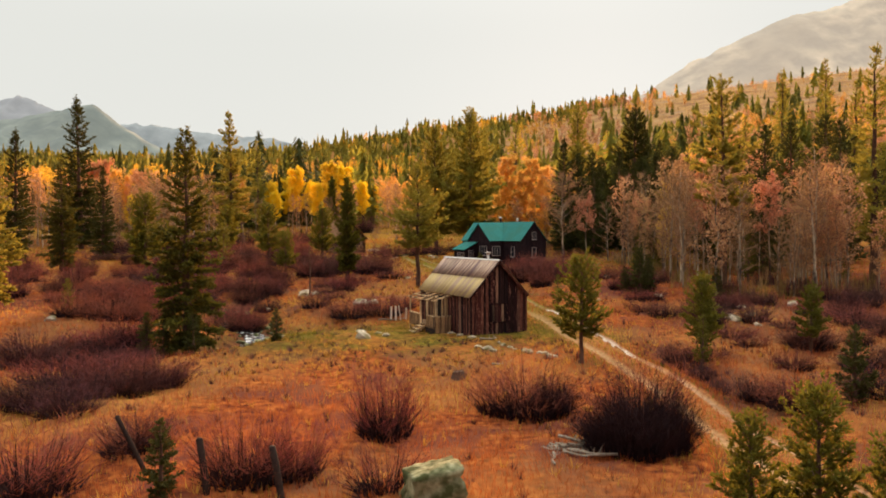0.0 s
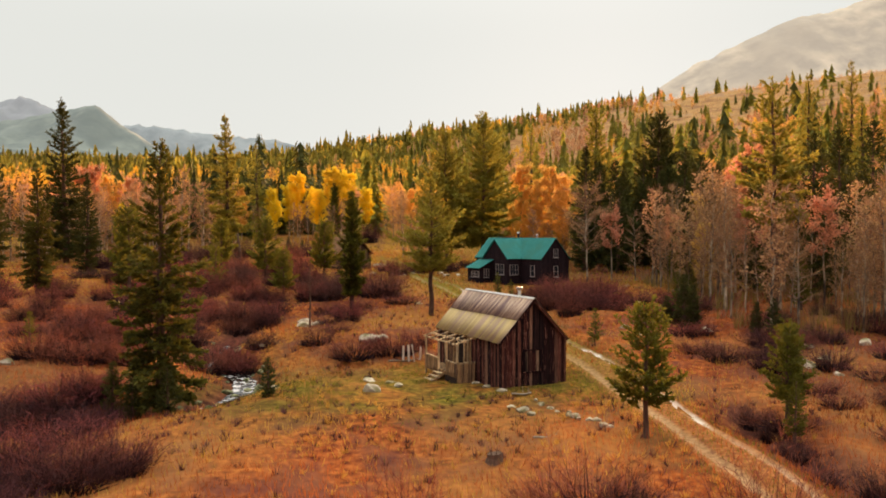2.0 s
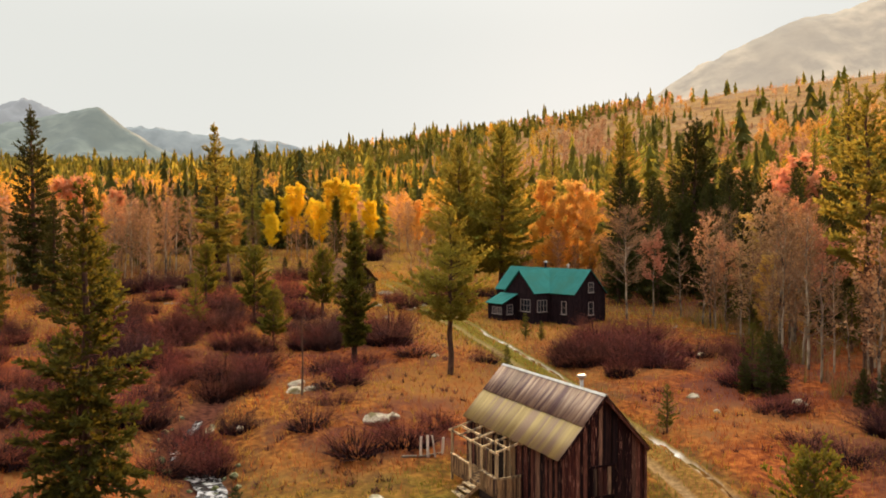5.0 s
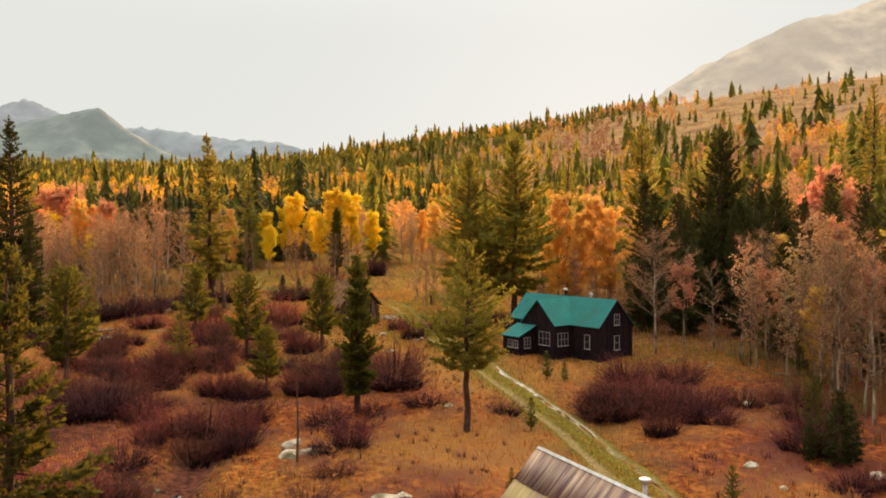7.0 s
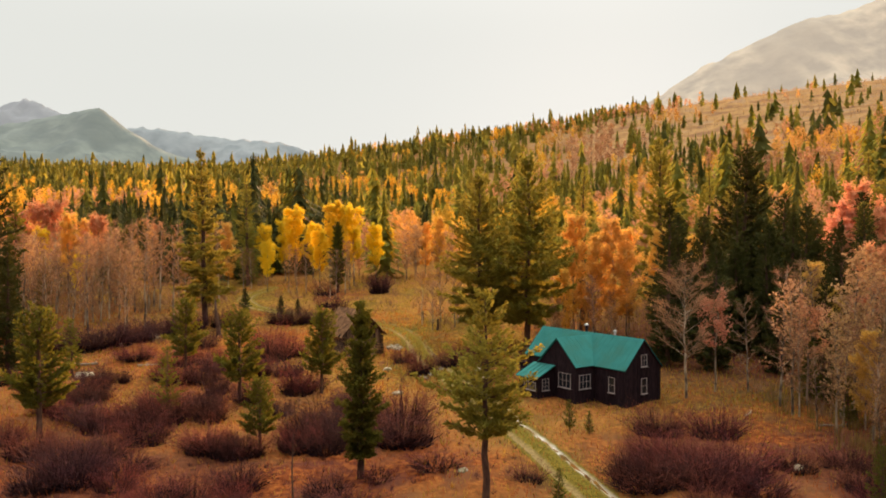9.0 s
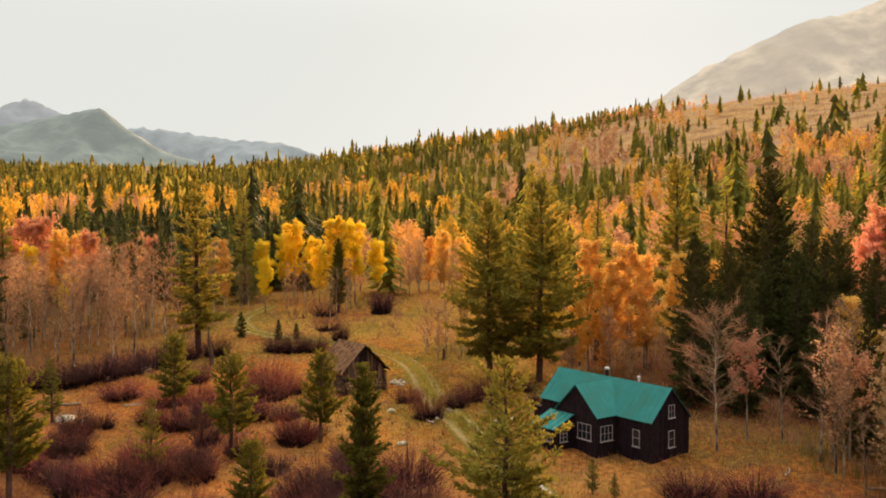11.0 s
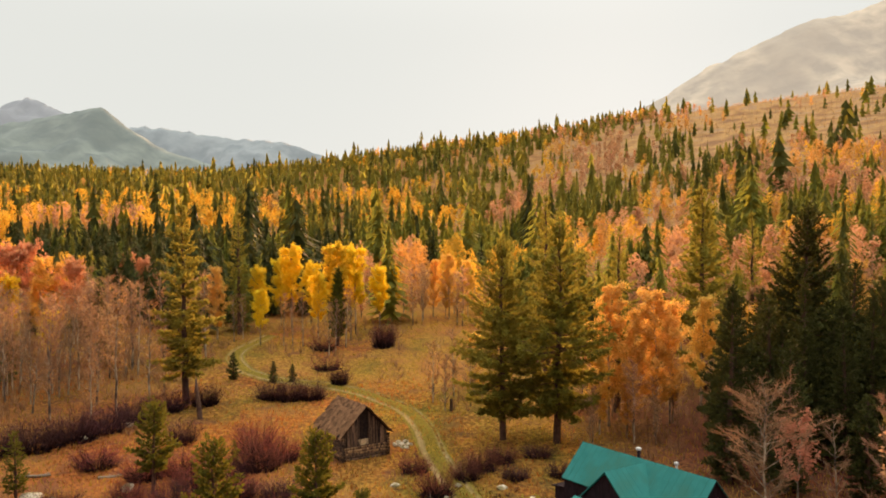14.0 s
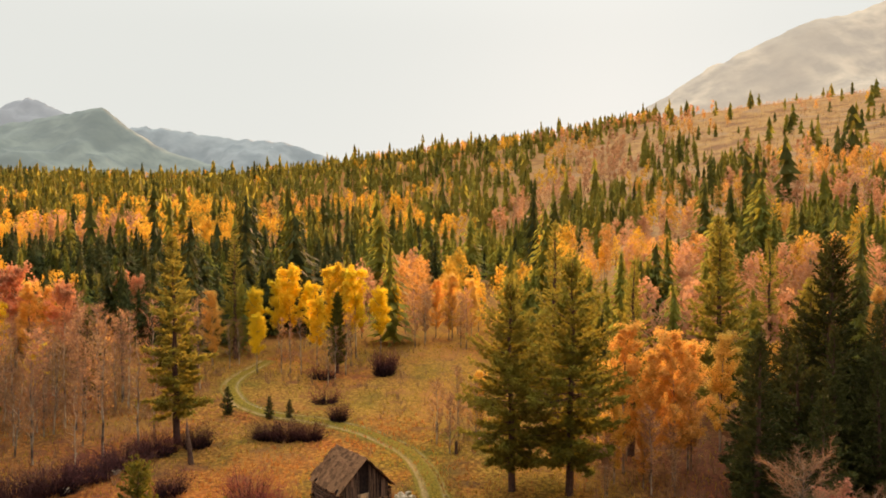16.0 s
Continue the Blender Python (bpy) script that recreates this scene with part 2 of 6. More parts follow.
BOARD_TAN = surface("bleached_porch_board", (0.25, 0.125, 0.055), (0.58, 0.34, 0.15), 6, 0.92, stretch=(5, 5, 0.5), stain=(0.08, 0.045, 0.03), stain_scale=0.9, relief=0.5, vary=0.35)
BOARD_SHED = surface("shed_board", (0.07, 0.036, 0.022), (0.3, 0.18, 0.1), 6, 0.95, stretch=(6, 6, 0.5), stain=(0.04, 0.026, 0.02), stain_scale=0.9, relief=0.6, vary=0.45)
# near-black wood that also paints the shade in gaps, openings and porch foot
HOLLOW = surface("dark_wood_and_gap_shade", (0.02, 0.013, 0.01), (0.045, 0.028, 0.02), 5, 0.95)
RUST_METAL = surface("rusty_sheet_metal", (0.24, 0.125, 0.075), (0.54, 0.36, 0.22), 1.6, 0.6, 0.15, stretch=(3.2, 0.3, 1), stain=(0.15, 0.075, 0.06), stain_scale=1.1, relief=0.1, vary=0.28)
PALE_METAL = surface("dull_sheet_metal", (0.32, 0.2, 0.06), (0.5, 0.34, 0.115), 1.3, 0.6, 0.15, stretch=(3.2, 0.3, 1), stain=(0.3, 0.18, 0.1), stain_scale=0.6, relief=0.1, vary=0.08)
GREEN_METAL = surface("green_sheet_metal", (0.006, 0.165, 0.135), (0.012, 0.205, 0.17), 1.2, 0.78, 0.0, relief=0.05, vary=0.04, stain=(0.02, 0.16, 0.12), stain_scale=0.5)
GALVANISED = surface("galvanised_metal", (0.36, 0.33, 0.27), (0.58, 0.54, 0.46), 4, 0.5, 0.3, relief=0.05)
DARK_WALL = surface("dark_stained_siding", (0.014, 0.008, 0.009), (0.034, 0.019, 0.02), 7, 0.8, stretch=(1, 1, 0.3), relief=0.3, vary=0.15)
WHITE_PAINT = surface("old_white_paint", (0.26, 0.22, 0.19), (0.42, 0.37, 0.32), 5, 0.78, relief=0.1, vary=0.08)
PALE_WOOD = surface("bleached_wood", (0.55, 0.45, 0.32), (0.82, 0.72, 0.56), 6, 0.9, stretch=(5, 5, 0.6), relief=0.4)
SHINGLE = surface("wood_shingle", (0.1, 0.044, 0.02), (0.27, 0.135, 0.062), 7, 0.95, stretch=(3, 0.6, 3), relief=0.5, vary=0.4)
STONE = surface("granite", (0.36, 0.28, 0.18), (0.66, 0.55, 0.38), 5, 0.9, stain=(0.2, 0.16, 0.07), stain_scale=1.2, relief=0.7, depth=0.05, vary=0.2)
STONE_MOSS = surface("lichened_granite", (0.12, 0.12, 0.05), (0.33, 0.31, 0.17), 4, 0.95, stain=(0.055, 0.06, 0.02), stain_scale=1.6, relief=0.8, depth=0.05)
LOG = surface("bleached_log", (0.2, 0.15, 0.1), (0.42, 0.34, 0.24), 5, 0.9, stretch=(3, 3, 0.5), relief=0.5)

GLASS, gn, gl, gp = material("window_glass")
gp.inputs["Base Color"].default_value = (0.02, 0.022, 0.025, 1)
gp.inputs["Roughness"].default_value = 0.08

WATER, gn, gl, gp = material("creek_water")
gp.inputs["Base Color"].default_value = (0.05, 0.045, 0.035, 1)
gp.inputs["Roughness"].default_value = 0.12
flow = gn.new("ShaderNodeNewGeometry")
ripple = noise_tex(gn, gl, flow.outputs["Position"], 2.6, 6)
foam = noise_tex(gn, gl, flow.outputs["Position"], 2.4, 8)
gl.new(mix(gn, gl, ramp(gn, gl, foam.outputs["Fac"], [(0.47, (0, 0, 0)), (0.62, (1, 1, 1))]).outputs["Color"], (0.03, 0.025, 0.02), (0.6, 0.54, 0.48)), gp.inputs["Base Color"])
bump(gn, gl, ripple.outputs["Fac"], gp, 0.7, 0.12)

def attr_blue(n, l, rgb):
    """The golden-grass share as a grey colour."""
    g = n.new("ShaderNodeCombineColor")
    for k in range(3):
        l.new(rgb.outputs["Blue"], g.inputs[k])
    return g.outputs["Color"]


GROUND, gn, gl, gp = material("meadow_ground")
where = gn.new("ShaderNodeNewGeometry")
attr = gn.new("ShaderNodeAttribute")
attr.attribute_name = "cover"
rgb = gn.new("ShaderNodeSeparateColor")
gl.new(attr.outputs["Color"], rgb.inputs["Color"])
fine, mid, wide = (noise_tex(gn, gl, where.outputs["Position"], s, d) for s, d in ((2.2, 8), (0.35, 5), (0.06, 4)))
c = ramp(gn, gl, fine.outputs["Fac"], [(0.3, (0.08, 0.018, 0.011)), (0.5, (0.27, 0.066, 0.02)), (0.72, (0.5, 0.15, 0.036))]).outputs["Color"]
c = mix(gn, gl, ramp(gn, gl, mid.outputs["Fac"], [(0.46, (0, 0, 0)), (0.62, (0.85, 0.85, 0.85))]).outputs["Color"], c, (0.14, 0.045, 0.03))
c = mix(gn, gl, ramp(gn, gl, wide.outputs["Fac"], [(0.45, (0, 0, 0)), (0.62, (0.62, 0.62, 0.62))]).outputs["Color"], c, (0.38, 0.165, 0.045))
gold = ramp(gn, gl, fine.outputs["Fac"], [(0.3, (0.085, 0.04, 0.011)), (0.5, (0.26, 0.132, 0.027)), (0.7, (0.46, 0.25, 0.052))]).outputs["Color"]
brown = ramp(gn, gl, mid.outputs["Fac"], [(0.5, (1, 1, 1)), (0.66, (0.3, 0.3, 0.3))]).outputs["Color"]
c = mix(gn, gl, mix(gn, gl, 1.0, attr_blue(gn, gl, rgb), brown, "MULTIPLY"), c, gold)
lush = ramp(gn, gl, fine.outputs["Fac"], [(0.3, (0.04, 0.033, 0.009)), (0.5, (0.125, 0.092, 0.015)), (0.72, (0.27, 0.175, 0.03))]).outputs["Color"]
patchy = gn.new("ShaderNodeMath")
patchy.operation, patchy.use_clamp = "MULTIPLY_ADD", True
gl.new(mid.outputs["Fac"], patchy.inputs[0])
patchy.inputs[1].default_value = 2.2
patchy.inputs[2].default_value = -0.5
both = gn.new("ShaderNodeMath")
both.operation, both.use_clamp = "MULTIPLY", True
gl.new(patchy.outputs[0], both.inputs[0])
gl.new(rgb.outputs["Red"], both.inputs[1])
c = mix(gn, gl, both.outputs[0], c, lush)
c = mix(gn, gl, rgb.outputs["Green"], c, ramp(gn, gl, fine.outputs["Fac"], [(0.3, (0.05, 0.017, 0.013)), (0.7, (0.19, 0.062, 0.034))]).outputs["Color"])
dry = ramp(gn, gl, wide.outputs["Fac"], [(0.35, (0.3, 0.15, 0.075)), (0.52, (0.5, 0.27, 0.1)), (0.65, (0.4, 0.24, 0.13))]).outputs["Color"]
dry = mix(gn, gl, ramp(gn, gl, mid.outputs["Fac"], [(0.35, (0.45, 0.45, 0.45)), (0.6, (0, 0, 0))]).outputs["Color"], dry, (0.16, 0.09, 0.05))
c = mix(gn, gl, attr.outputs["Alpha"], c, dry)
gl.new(c, gp.inputs["Base Color"])
gp.inputs["Roughness"].default_value = 1.0
gp.inputs["Specular IOR Level"].default_value = 0.0
bump(gn, gl, fine.outputs["Fac"], gp, 0.9, 0.15)

TRACK, gn, gl, gp = material("dirt_track")
where = gn.new("ShaderNodeNewGeometry")
attr = gn.new("ShaderNodeAttribute")
attr.attribute_name = "cover"
rgb = gn.new("ShaderNodeSeparateColor")
gl.new(attr.outputs["Color"], rgb.inputs["Color"])
fine, mid = (noise_tex(gn, gl, where.outputs["Position"], s, d) for s, d in ((4.0, 8), (0.5, 5)))
c = mix(gn, gl, rgb.outputs["Blue"], ramp(gn, gl, fine.outputs["Fac"], [(0.3, (0.17, 0.055, 0.022)), (0.7, (0.42, 0.165, 0.05))]).outputs["Color"], ramp(gn, gl, fine.outputs["Fac"], [(0.3, (0.09, 0.065, 0.013)), (0.7, (0.26, 0.175, 0.03))]).outputs["Color"])
dirt = ramp(gn, gl, fine.outputs["Fac"], [(0.3, (0.25, 0.145, 0.07)), (0.7, (0.46, 0.3, 0.15))]).outputs["Color"]
c = mix(gn, gl, rgb.outputs["Red"], c, dirt)
# right rut: pale gravel with the sky's reflection in wet ground painted white
pale_wet_sheen = ramp(gn, gl, mid.outputs["Fac"], [(0.4, (0.42, 0.32, 0.2)), (0.6, (0.75, 0.7, 0.6))]).outputs["Color"]
c = mix(gn, gl, rgb.outputs["Green"], c, pale_wet_sheen)
gl.new(c, gp.inputs["Base Color"])
gp.inputs["Roughness"].default_value = 0.95
gp.inputs["Specular IOR Level"].default_value = 0.0
bump(gn, gl, fine.outputs["Fac"], gp, 0.7, 0.06)


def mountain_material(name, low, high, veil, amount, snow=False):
    """Far slopes; the haze before them is painted on as a faint veil-coloured glow."""
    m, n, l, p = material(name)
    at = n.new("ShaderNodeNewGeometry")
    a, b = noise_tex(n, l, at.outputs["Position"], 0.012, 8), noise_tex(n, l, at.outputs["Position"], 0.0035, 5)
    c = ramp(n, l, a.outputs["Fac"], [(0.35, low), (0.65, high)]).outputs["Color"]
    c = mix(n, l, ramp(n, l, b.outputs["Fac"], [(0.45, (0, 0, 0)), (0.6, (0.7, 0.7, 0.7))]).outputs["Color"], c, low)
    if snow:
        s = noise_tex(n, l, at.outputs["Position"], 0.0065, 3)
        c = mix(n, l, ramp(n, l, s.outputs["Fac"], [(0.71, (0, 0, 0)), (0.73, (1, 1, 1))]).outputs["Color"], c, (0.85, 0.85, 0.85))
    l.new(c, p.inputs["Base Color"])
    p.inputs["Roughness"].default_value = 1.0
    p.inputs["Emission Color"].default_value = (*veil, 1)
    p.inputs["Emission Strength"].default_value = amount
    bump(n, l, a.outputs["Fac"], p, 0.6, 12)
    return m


# ---- building blocks ----
class Soup:
    """Points and faces gathered into one mesh."""

    def __init__(self):
        self.v, self.f = [], []

    def add(self, vs, fs):
        o = len(self.v)
        self.v.extend(vs)
        self.f.extend([tuple(i + o for i in q) for q in fs])

    def tube(self, pts, radii, n=6):
        """A tapered round limb along pts, closed at its end."""
        rings, o = [], len(self.v)
        for i, p in enumerate(pts):
            d = Vector(pts[min(i + 1, len(pts) - 1)]) - Vector(pts[max(i - 1, 0)])
            d = d.normalized() if d.length > 1e-9 else Vector((0, 0, 1))
            a = d.cross(Vector((0.31, 0.95, 0.05))).normalized()
            b = d.cross(a)
            for k in range(n):
                w = 2 * math.pi * k / n
                self.v.append(tuple(Vector(p) + (a * math.cos(w) + b * math.sin(w)) * radii[i]))
        for i in range(len(pts) - 1):
            for k in range(n):
                k2 = (k + 1) % n
                self.f.append((o + i * n + k, o + i * n + k2, o + (i + 1) * n + k2, o + (i + 1) * n + k))
        self.f.append(tuple(o + (len(pts) - 1) * n + k for k in range(n)))

    def spike(self, p, q, r):
        """A thin twig, three-sided, that ends in a point."""
        p, q = Vector(p), Vector(q)
        d = (q - p).normalized()
        a = d.cross(Vector((0.3, 0.2, 0.9))).normalized() * r
        b = d.cross(a)
        self.add([tuple(p + a), tuple(p - a * 0.5 + b * 0.87), tuple(p - a * 0.5 - b * 0.87), tuple(q)], [(0, 1, 3), (1, 2, 3), (2, 0, 3)])

    def blade(self, p, q, r, turn):
        """A hair-thin twig seen as one tapering blade."""
        p, q = Vector(p), Vector(q)
        d = (q - p).normalized()
        a = d.cross(Vector((math.cos(turn), math.sin(turn), 0.2))).normalized() * r
        self.add([tuple(p + a), tuple(p - a), tuple(q)], [(0, 1, 2)])

    def box(self, lo, hi, m=None):
        vs = [Vector((x, y, z)) for z in (lo[2], hi[2]) for y in (lo[1], hi[1]) for x in (lo[0], hi[0])]
        if m is not None:
            vs = [m @ v for v in vs]
        self.add([tuple(v) for v in vs], [(0, 2, 3, 1), (4, 5, 7, 6), (0, 1, 5, 4), (2, 6, 7, 3), (0, 4, 6, 2), (1, 3, 7, 5)])

    def beam(self, p, q, w, h):
        """A squared timber from p to q."""
        p, q = Vector(p), Vector(q)
        d = q - p
        m = Matrix.Translation(p) @ d.to_track_quat("X", "Z").to_matrix().to_4x4()
        self.box((0, -w / 2, -h / 2), (d.length, w / 2, h / 2), m)

    def mesh(self, name, mat, smooth=False):
        me = bpy.data.meshes.new(name)
        me.from_pydata(self.v, [], self.f)
        me.materials.append(mat)
        if smooth:
            me.shade_smooth()
        return me


def part(name, shape, mat, parent, label="", smooth=False):
    ob = new(name, shape.mesh(name, mat, smooth) if isinstance(shape, Soup) else shape)
    ob.parent = parent
    if label:
        ob["label"] = label
    return ob


def thing(name, m, label, category, group="", kind=""):
    ob = new(name)
    ob.empty_display_size = 0.2
    ob.matrix_basis = m
    return tagged(ob, label, category, group, kind)


def on_ground(x, y, turn=0.0, size=1.0, sink=0.05, tilt=0.0):
    return Matrix.Translation((x, y, float(ground_z(x, y)) - sink)) @ pose(0, 0, 0, tilt, 0, turn) @ Matrix.Scale(size, 4)


def set_out(first, spots):
    """Copies of a thing at all spots; the first one takes the first spot."""
    for m in spots[1:]:
        copy_thing(first, m)
    first.matrix_basis = spots[0]


# ---- land ----
ROAD = [(17.0, -40.0), (15.2, -8.0), (13.3, 24.0), (12.5, 32.0), (11.9, 38.0), (11.3, 43.5), (10.4, 50.0), (9.9, 56.0), (8.2, 65.5), (6.5, 76.0), (4.6, 85.0), (3.4, 90.0), (2.1, 95.0), (0.2, 102.5), (-0.9, 106.5), (-3.6, 114.0), (-7.4, 129.0), (-11.2, 146.5), (-20.8, 157.5), (-31.5, 163.0), (-36.5, 169.0), (-40.0, 180.0), (-38.0, 195.0)]


def bend(points, step):
    """A smooth line (Catmull-Rom) through points, at even steps."""
    p = [Vector((*q, 0)) for q in points]
    p = [2 * p[0] - p[1]] + p + [2 * p[-1] - p[-2]]
    out = []
    for a, b, c, d in zip(p, p[1:], p[2:], p[3:]):
        k = max(2, int((c - b).length / step))
        for i in range(k):
            t = i / k
            out.append(0.5 * (2 * b + (c - a) * t + (2 * a - 5 * b + 4 * c - d) * t * t + (3 * b - a - 3 * c + d) * t ** 3))
    return out + [p[-2]]


def path_distance(x, y, line):
    best = np.full(np.shape(x), 1e9)
    for (ax, ay), (bx, by) in zip(line, line[1:]):
        dx, dy = bx - ax, by - ay
        u = np.clip(((x - ax) * dx + (y - ay) * dy) / (dx * dx + dy * dy), 0, 1)
        best = np.minimum(best, np.hypot(x - ax - u * dx, y - ay - u * dy))
    return best


def build_ground():
    def steps(*runs):
        return np.unique(np.round(np.concatenate([np.arange(a, b, s) for a, b, s in runs]), 3))

    xs = steps((-2600, -600, 100), (-600, -120, 20), (-120, -50, 3), (-50, 34, 1.0), (34, 120, 3), (120, 600, 20), (600, 2700, 100))
    ys = steps((-1200, -100, 100), (-100, 10, 10), (10, 135, 1.0), (135, 215, 2.0), (215, 1000, 12), (1000, 2600, 60))
    x, y = np.meshgrid(xs, ys)
    z = ground_z(x, y)
    rough = np.random.default_rng(3).normal(0, 0.075, x.shape) * ((y < 140) & (y > 10))
    road = path_distance(x, y, ROAD)
    z = z + rough * np.clip(road - 1.5, 0, 1) - 0.12 * np.exp(-(road / 1.6) ** 2)
    n = len(xs)
    i, j = np.meshgrid(np.arange(n - 1), np.arange(len(ys) - 1))
    a = (j * n + i).ravel()
    me = bpy.data.meshes.new("ground")
    me.from_pydata(np.stack([x, y, z], -1).reshape(-1, 3).tolist(), [], np.stack([a, a + 1, a + n + 1, a + n], -1).tolist())
    me.materials.append(GROUND)
    cabin = np.hypot((x + 1.0) / 1.3, y - 59)
    creek = creek_distance(x, y)
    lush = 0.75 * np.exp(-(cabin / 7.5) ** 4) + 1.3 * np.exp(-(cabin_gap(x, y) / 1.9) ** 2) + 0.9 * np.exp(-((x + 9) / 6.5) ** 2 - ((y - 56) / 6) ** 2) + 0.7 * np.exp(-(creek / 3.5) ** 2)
    lush = lush + 0.8 * np.exp(-(road / 2.6) ** 2) + 0.65 * np.exp(-((x - 6) / 14) ** 2 - ((y - 126) / 17) ** 2) + 0.85 * np.exp(-((x - 21) / 11) ** 2 - ((y - 112) / 11) ** 2) + 0.5 * np.exp(-((x + 13) / 9) ** 2 - ((y - 146) / 12) ** 2)
    gold = np.clip((y - 98 - 22 * np.clip((-16 - x) / 8, 0, 1)) / 40, 0, 1) * np.clip((300 - y) / 80, 0.6, 0.85) + 0.35 * np.exp(-((x + 13) / 7) ** 2 - ((y - 76) / 9) ** 2)
    # darker mottled patches at both sides of the meadow
    dark_mottle = np.sin(x * 0.4 + 1) * np.sin(y * 0.31 + 0.3) + 0.7 * np.sin(x * 0.17 - y * 0.23)
    dirt = np.exp(-(creek / 1.5) ** 4) + np.clip(0.35 + 0.55 * dark_mottle, 0, 0.85) * (np.clip((-16 - x) / 6, 0, 1) + 1.15 * np.clip((x - 15) / 5, 0, 1)) * np.exp(-((y - 74) / 34) ** 4)
    far_patch = np.sin(x * 0.23 + 0.8 * np.sin(y * 0.11)) * np.sin(y * 0.19 + 1.3 + 0.7 * np.sin(x * 0.13)) + 0.6 * np.sin(0.71 * x + 0.43 * y) * np.sin(0.5 * y - 0.37 * x)
    past = np.clip((y - 96) / 16, 0, 1) * np.clip((230 - y) / 30, 0, 1)
    lush = lush + past * 0.8 * np.clip(far_patch - 0.15, 0, 1)
    gold = gold * (1 - 0.75 * past * np.clip(-far_patch - 0.05, 0, 1))
    # pine stand: litter plus the trees' shade put into the ground; left: grove floor
    dirt = dirt + 0.95 * np.exp(-((x - 31) / 21) ** 4 - ((y - 136) / 24) ** 4) + 0.6 * np.exp(-((x + 63) / 20) ** 2 - ((y - 162) / 22) ** 2)
    # darker tint along the bottom of the ditch
    dirt = dirt + 1.4 * np.exp(-((x - 14.4) / 1.4) ** 2) * np.exp(-((y - 47) / 9.5) ** 4)
    slope = np.clip((y - 230) / 120, 0, 1) * np.clip((x / np.maximum(y, 1) + 0.15) / 0.35, 0.15, 1)
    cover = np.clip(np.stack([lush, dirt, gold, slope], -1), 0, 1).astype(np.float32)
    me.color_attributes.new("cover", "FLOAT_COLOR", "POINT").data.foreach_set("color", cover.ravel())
    me.shade_smooth()
    tagged(new("ground", me), "russet autumn meadow climbing to wooded hills", "ground", kind="structure")


build_ground()


def build_road():
    line = bend(ROAD, 0.8)
    profile = [(-1.6, 0.0, 0, 0), (-1.35, 0.05, 0.1, 0), (-1.15, -0.03, 0.95, 0), (-0.78, -0.03, 0.95, 0), (-0.55, 0.08, 0.0, 0), (0.5, 0.1, 0, 0), (0.72, 0.05, 0.15, 0.1), (0.84, -0.05, 0.6, 0.95), (1.06, -0.05, 0.6, 0.95), (1.22, 0.06, 0.1, 0), (1.6, 0.0, 0, 0)]
    vs, fs, cover = [], [], []
    rnd = random.Random(11)
    for i, p in enumerate(line):
        d = (line[min(i + 1, len(line) - 1)] - line[max(i - 1, 0)]).normalized()
        side = Vector((d.y, -d.x, 0))
        worn = 0.55 + 0.45 * noise.noise(Vector((i * 0.11, 3, 0)))
        worn = worn + 0.2 * max(0.0, min(1.0, (56 - p.y) / 8))
        soaked = 1.0 if 49 < p.y < 59 or 61 < p.y < 69 or 84 < p.y < 105 else 0.12
        wet = soaked * max(0.0, min(1.0, 0.7 + 1.4 * noise.noise(Vector((i * 0.21, 9, 0)))))
        for w, h, r, g in profile:
            q = p + side * (w + rnd.uniform(-0.08, 0.08))
            vs.append((q.x, q.y, float(ground_z(q.x, q.y)) - 0.12 * math.exp(-(w / 1.6) ** 2) + 0.05 + h + rnd.uniform(-0.015, 0.015) - (0.1 if abs(w) > 1.5 else 0)))
            cover.append((r * worn, g * wet, min(1.0, max(0.0, (p.y - 52) / 25)), 1))
    k = len(profile)
    for i in range(len(line) - 1):
        fs += [(i * k + j, i * k + j + 1, i * k + k + j + 1, i * k + k + j) for j in range(k - 1)]
    me = bpy.data.meshes.new("road")
    me.from_pydata(vs, [], fs)
    me.materials.append(TRACK)
    me.color_attributes.new("cover", "FLOAT_COLOR", "POINT").data.foreach_set("color", np.array(cover, np.float32).ravel())
    me.shade_smooth()
    tagged(new("road", me), "rutted two-track dirt road with a grassy middle", "road", kind="structure")


build_road()


def build_creek():
    line = bend(CREEK[2:10], 0.5)
    vs, fs = [], []
    rnd = random.Random(5)
    for i, p in enumerate(line):
        d = (line[min(i + 1, len(line) - 1)] - line[max(i - 1, 0)]).normalized()
        side = Vector((d.y, -d.x, 0))
        wide = 0.15 + 0.75 * math.exp(-((p.y - 63.5) / 4.8) ** 2) + 0.15 * noise.noise(Vector((i * 0.13, 0, 5)))
        wide *= min(1.0, max(0.12, (p.y - 57.0) / 4))
        level = float(ground_z(p.x, p.y)) + 0.3
        for w in (-1, -0.6, -0.2, 0.2, 0.6, 1):
            q = p + side * (w * wide + rnd.uniform(-0.22, 0.22))
            vs.append((q.x, q.y, level + rnd.uniform(-0.05, 0.05)))
    for i in range(len(line) - 1):
        fs += [(i * 6 + j, i * 6 + j + 1, i * 6 + 7 + j, i * 6 + 6 + j) for j in range(5)]
    me = bpy.data.meshes.new("water")
    me.from_pydata(vs, [], fs)
    me.materials.append(WATER)
    me.shade_smooth()
    tagged(new("water", me), "shallow creek with white riffles between grassy banks", "creek", kind="structure")


build_creek()


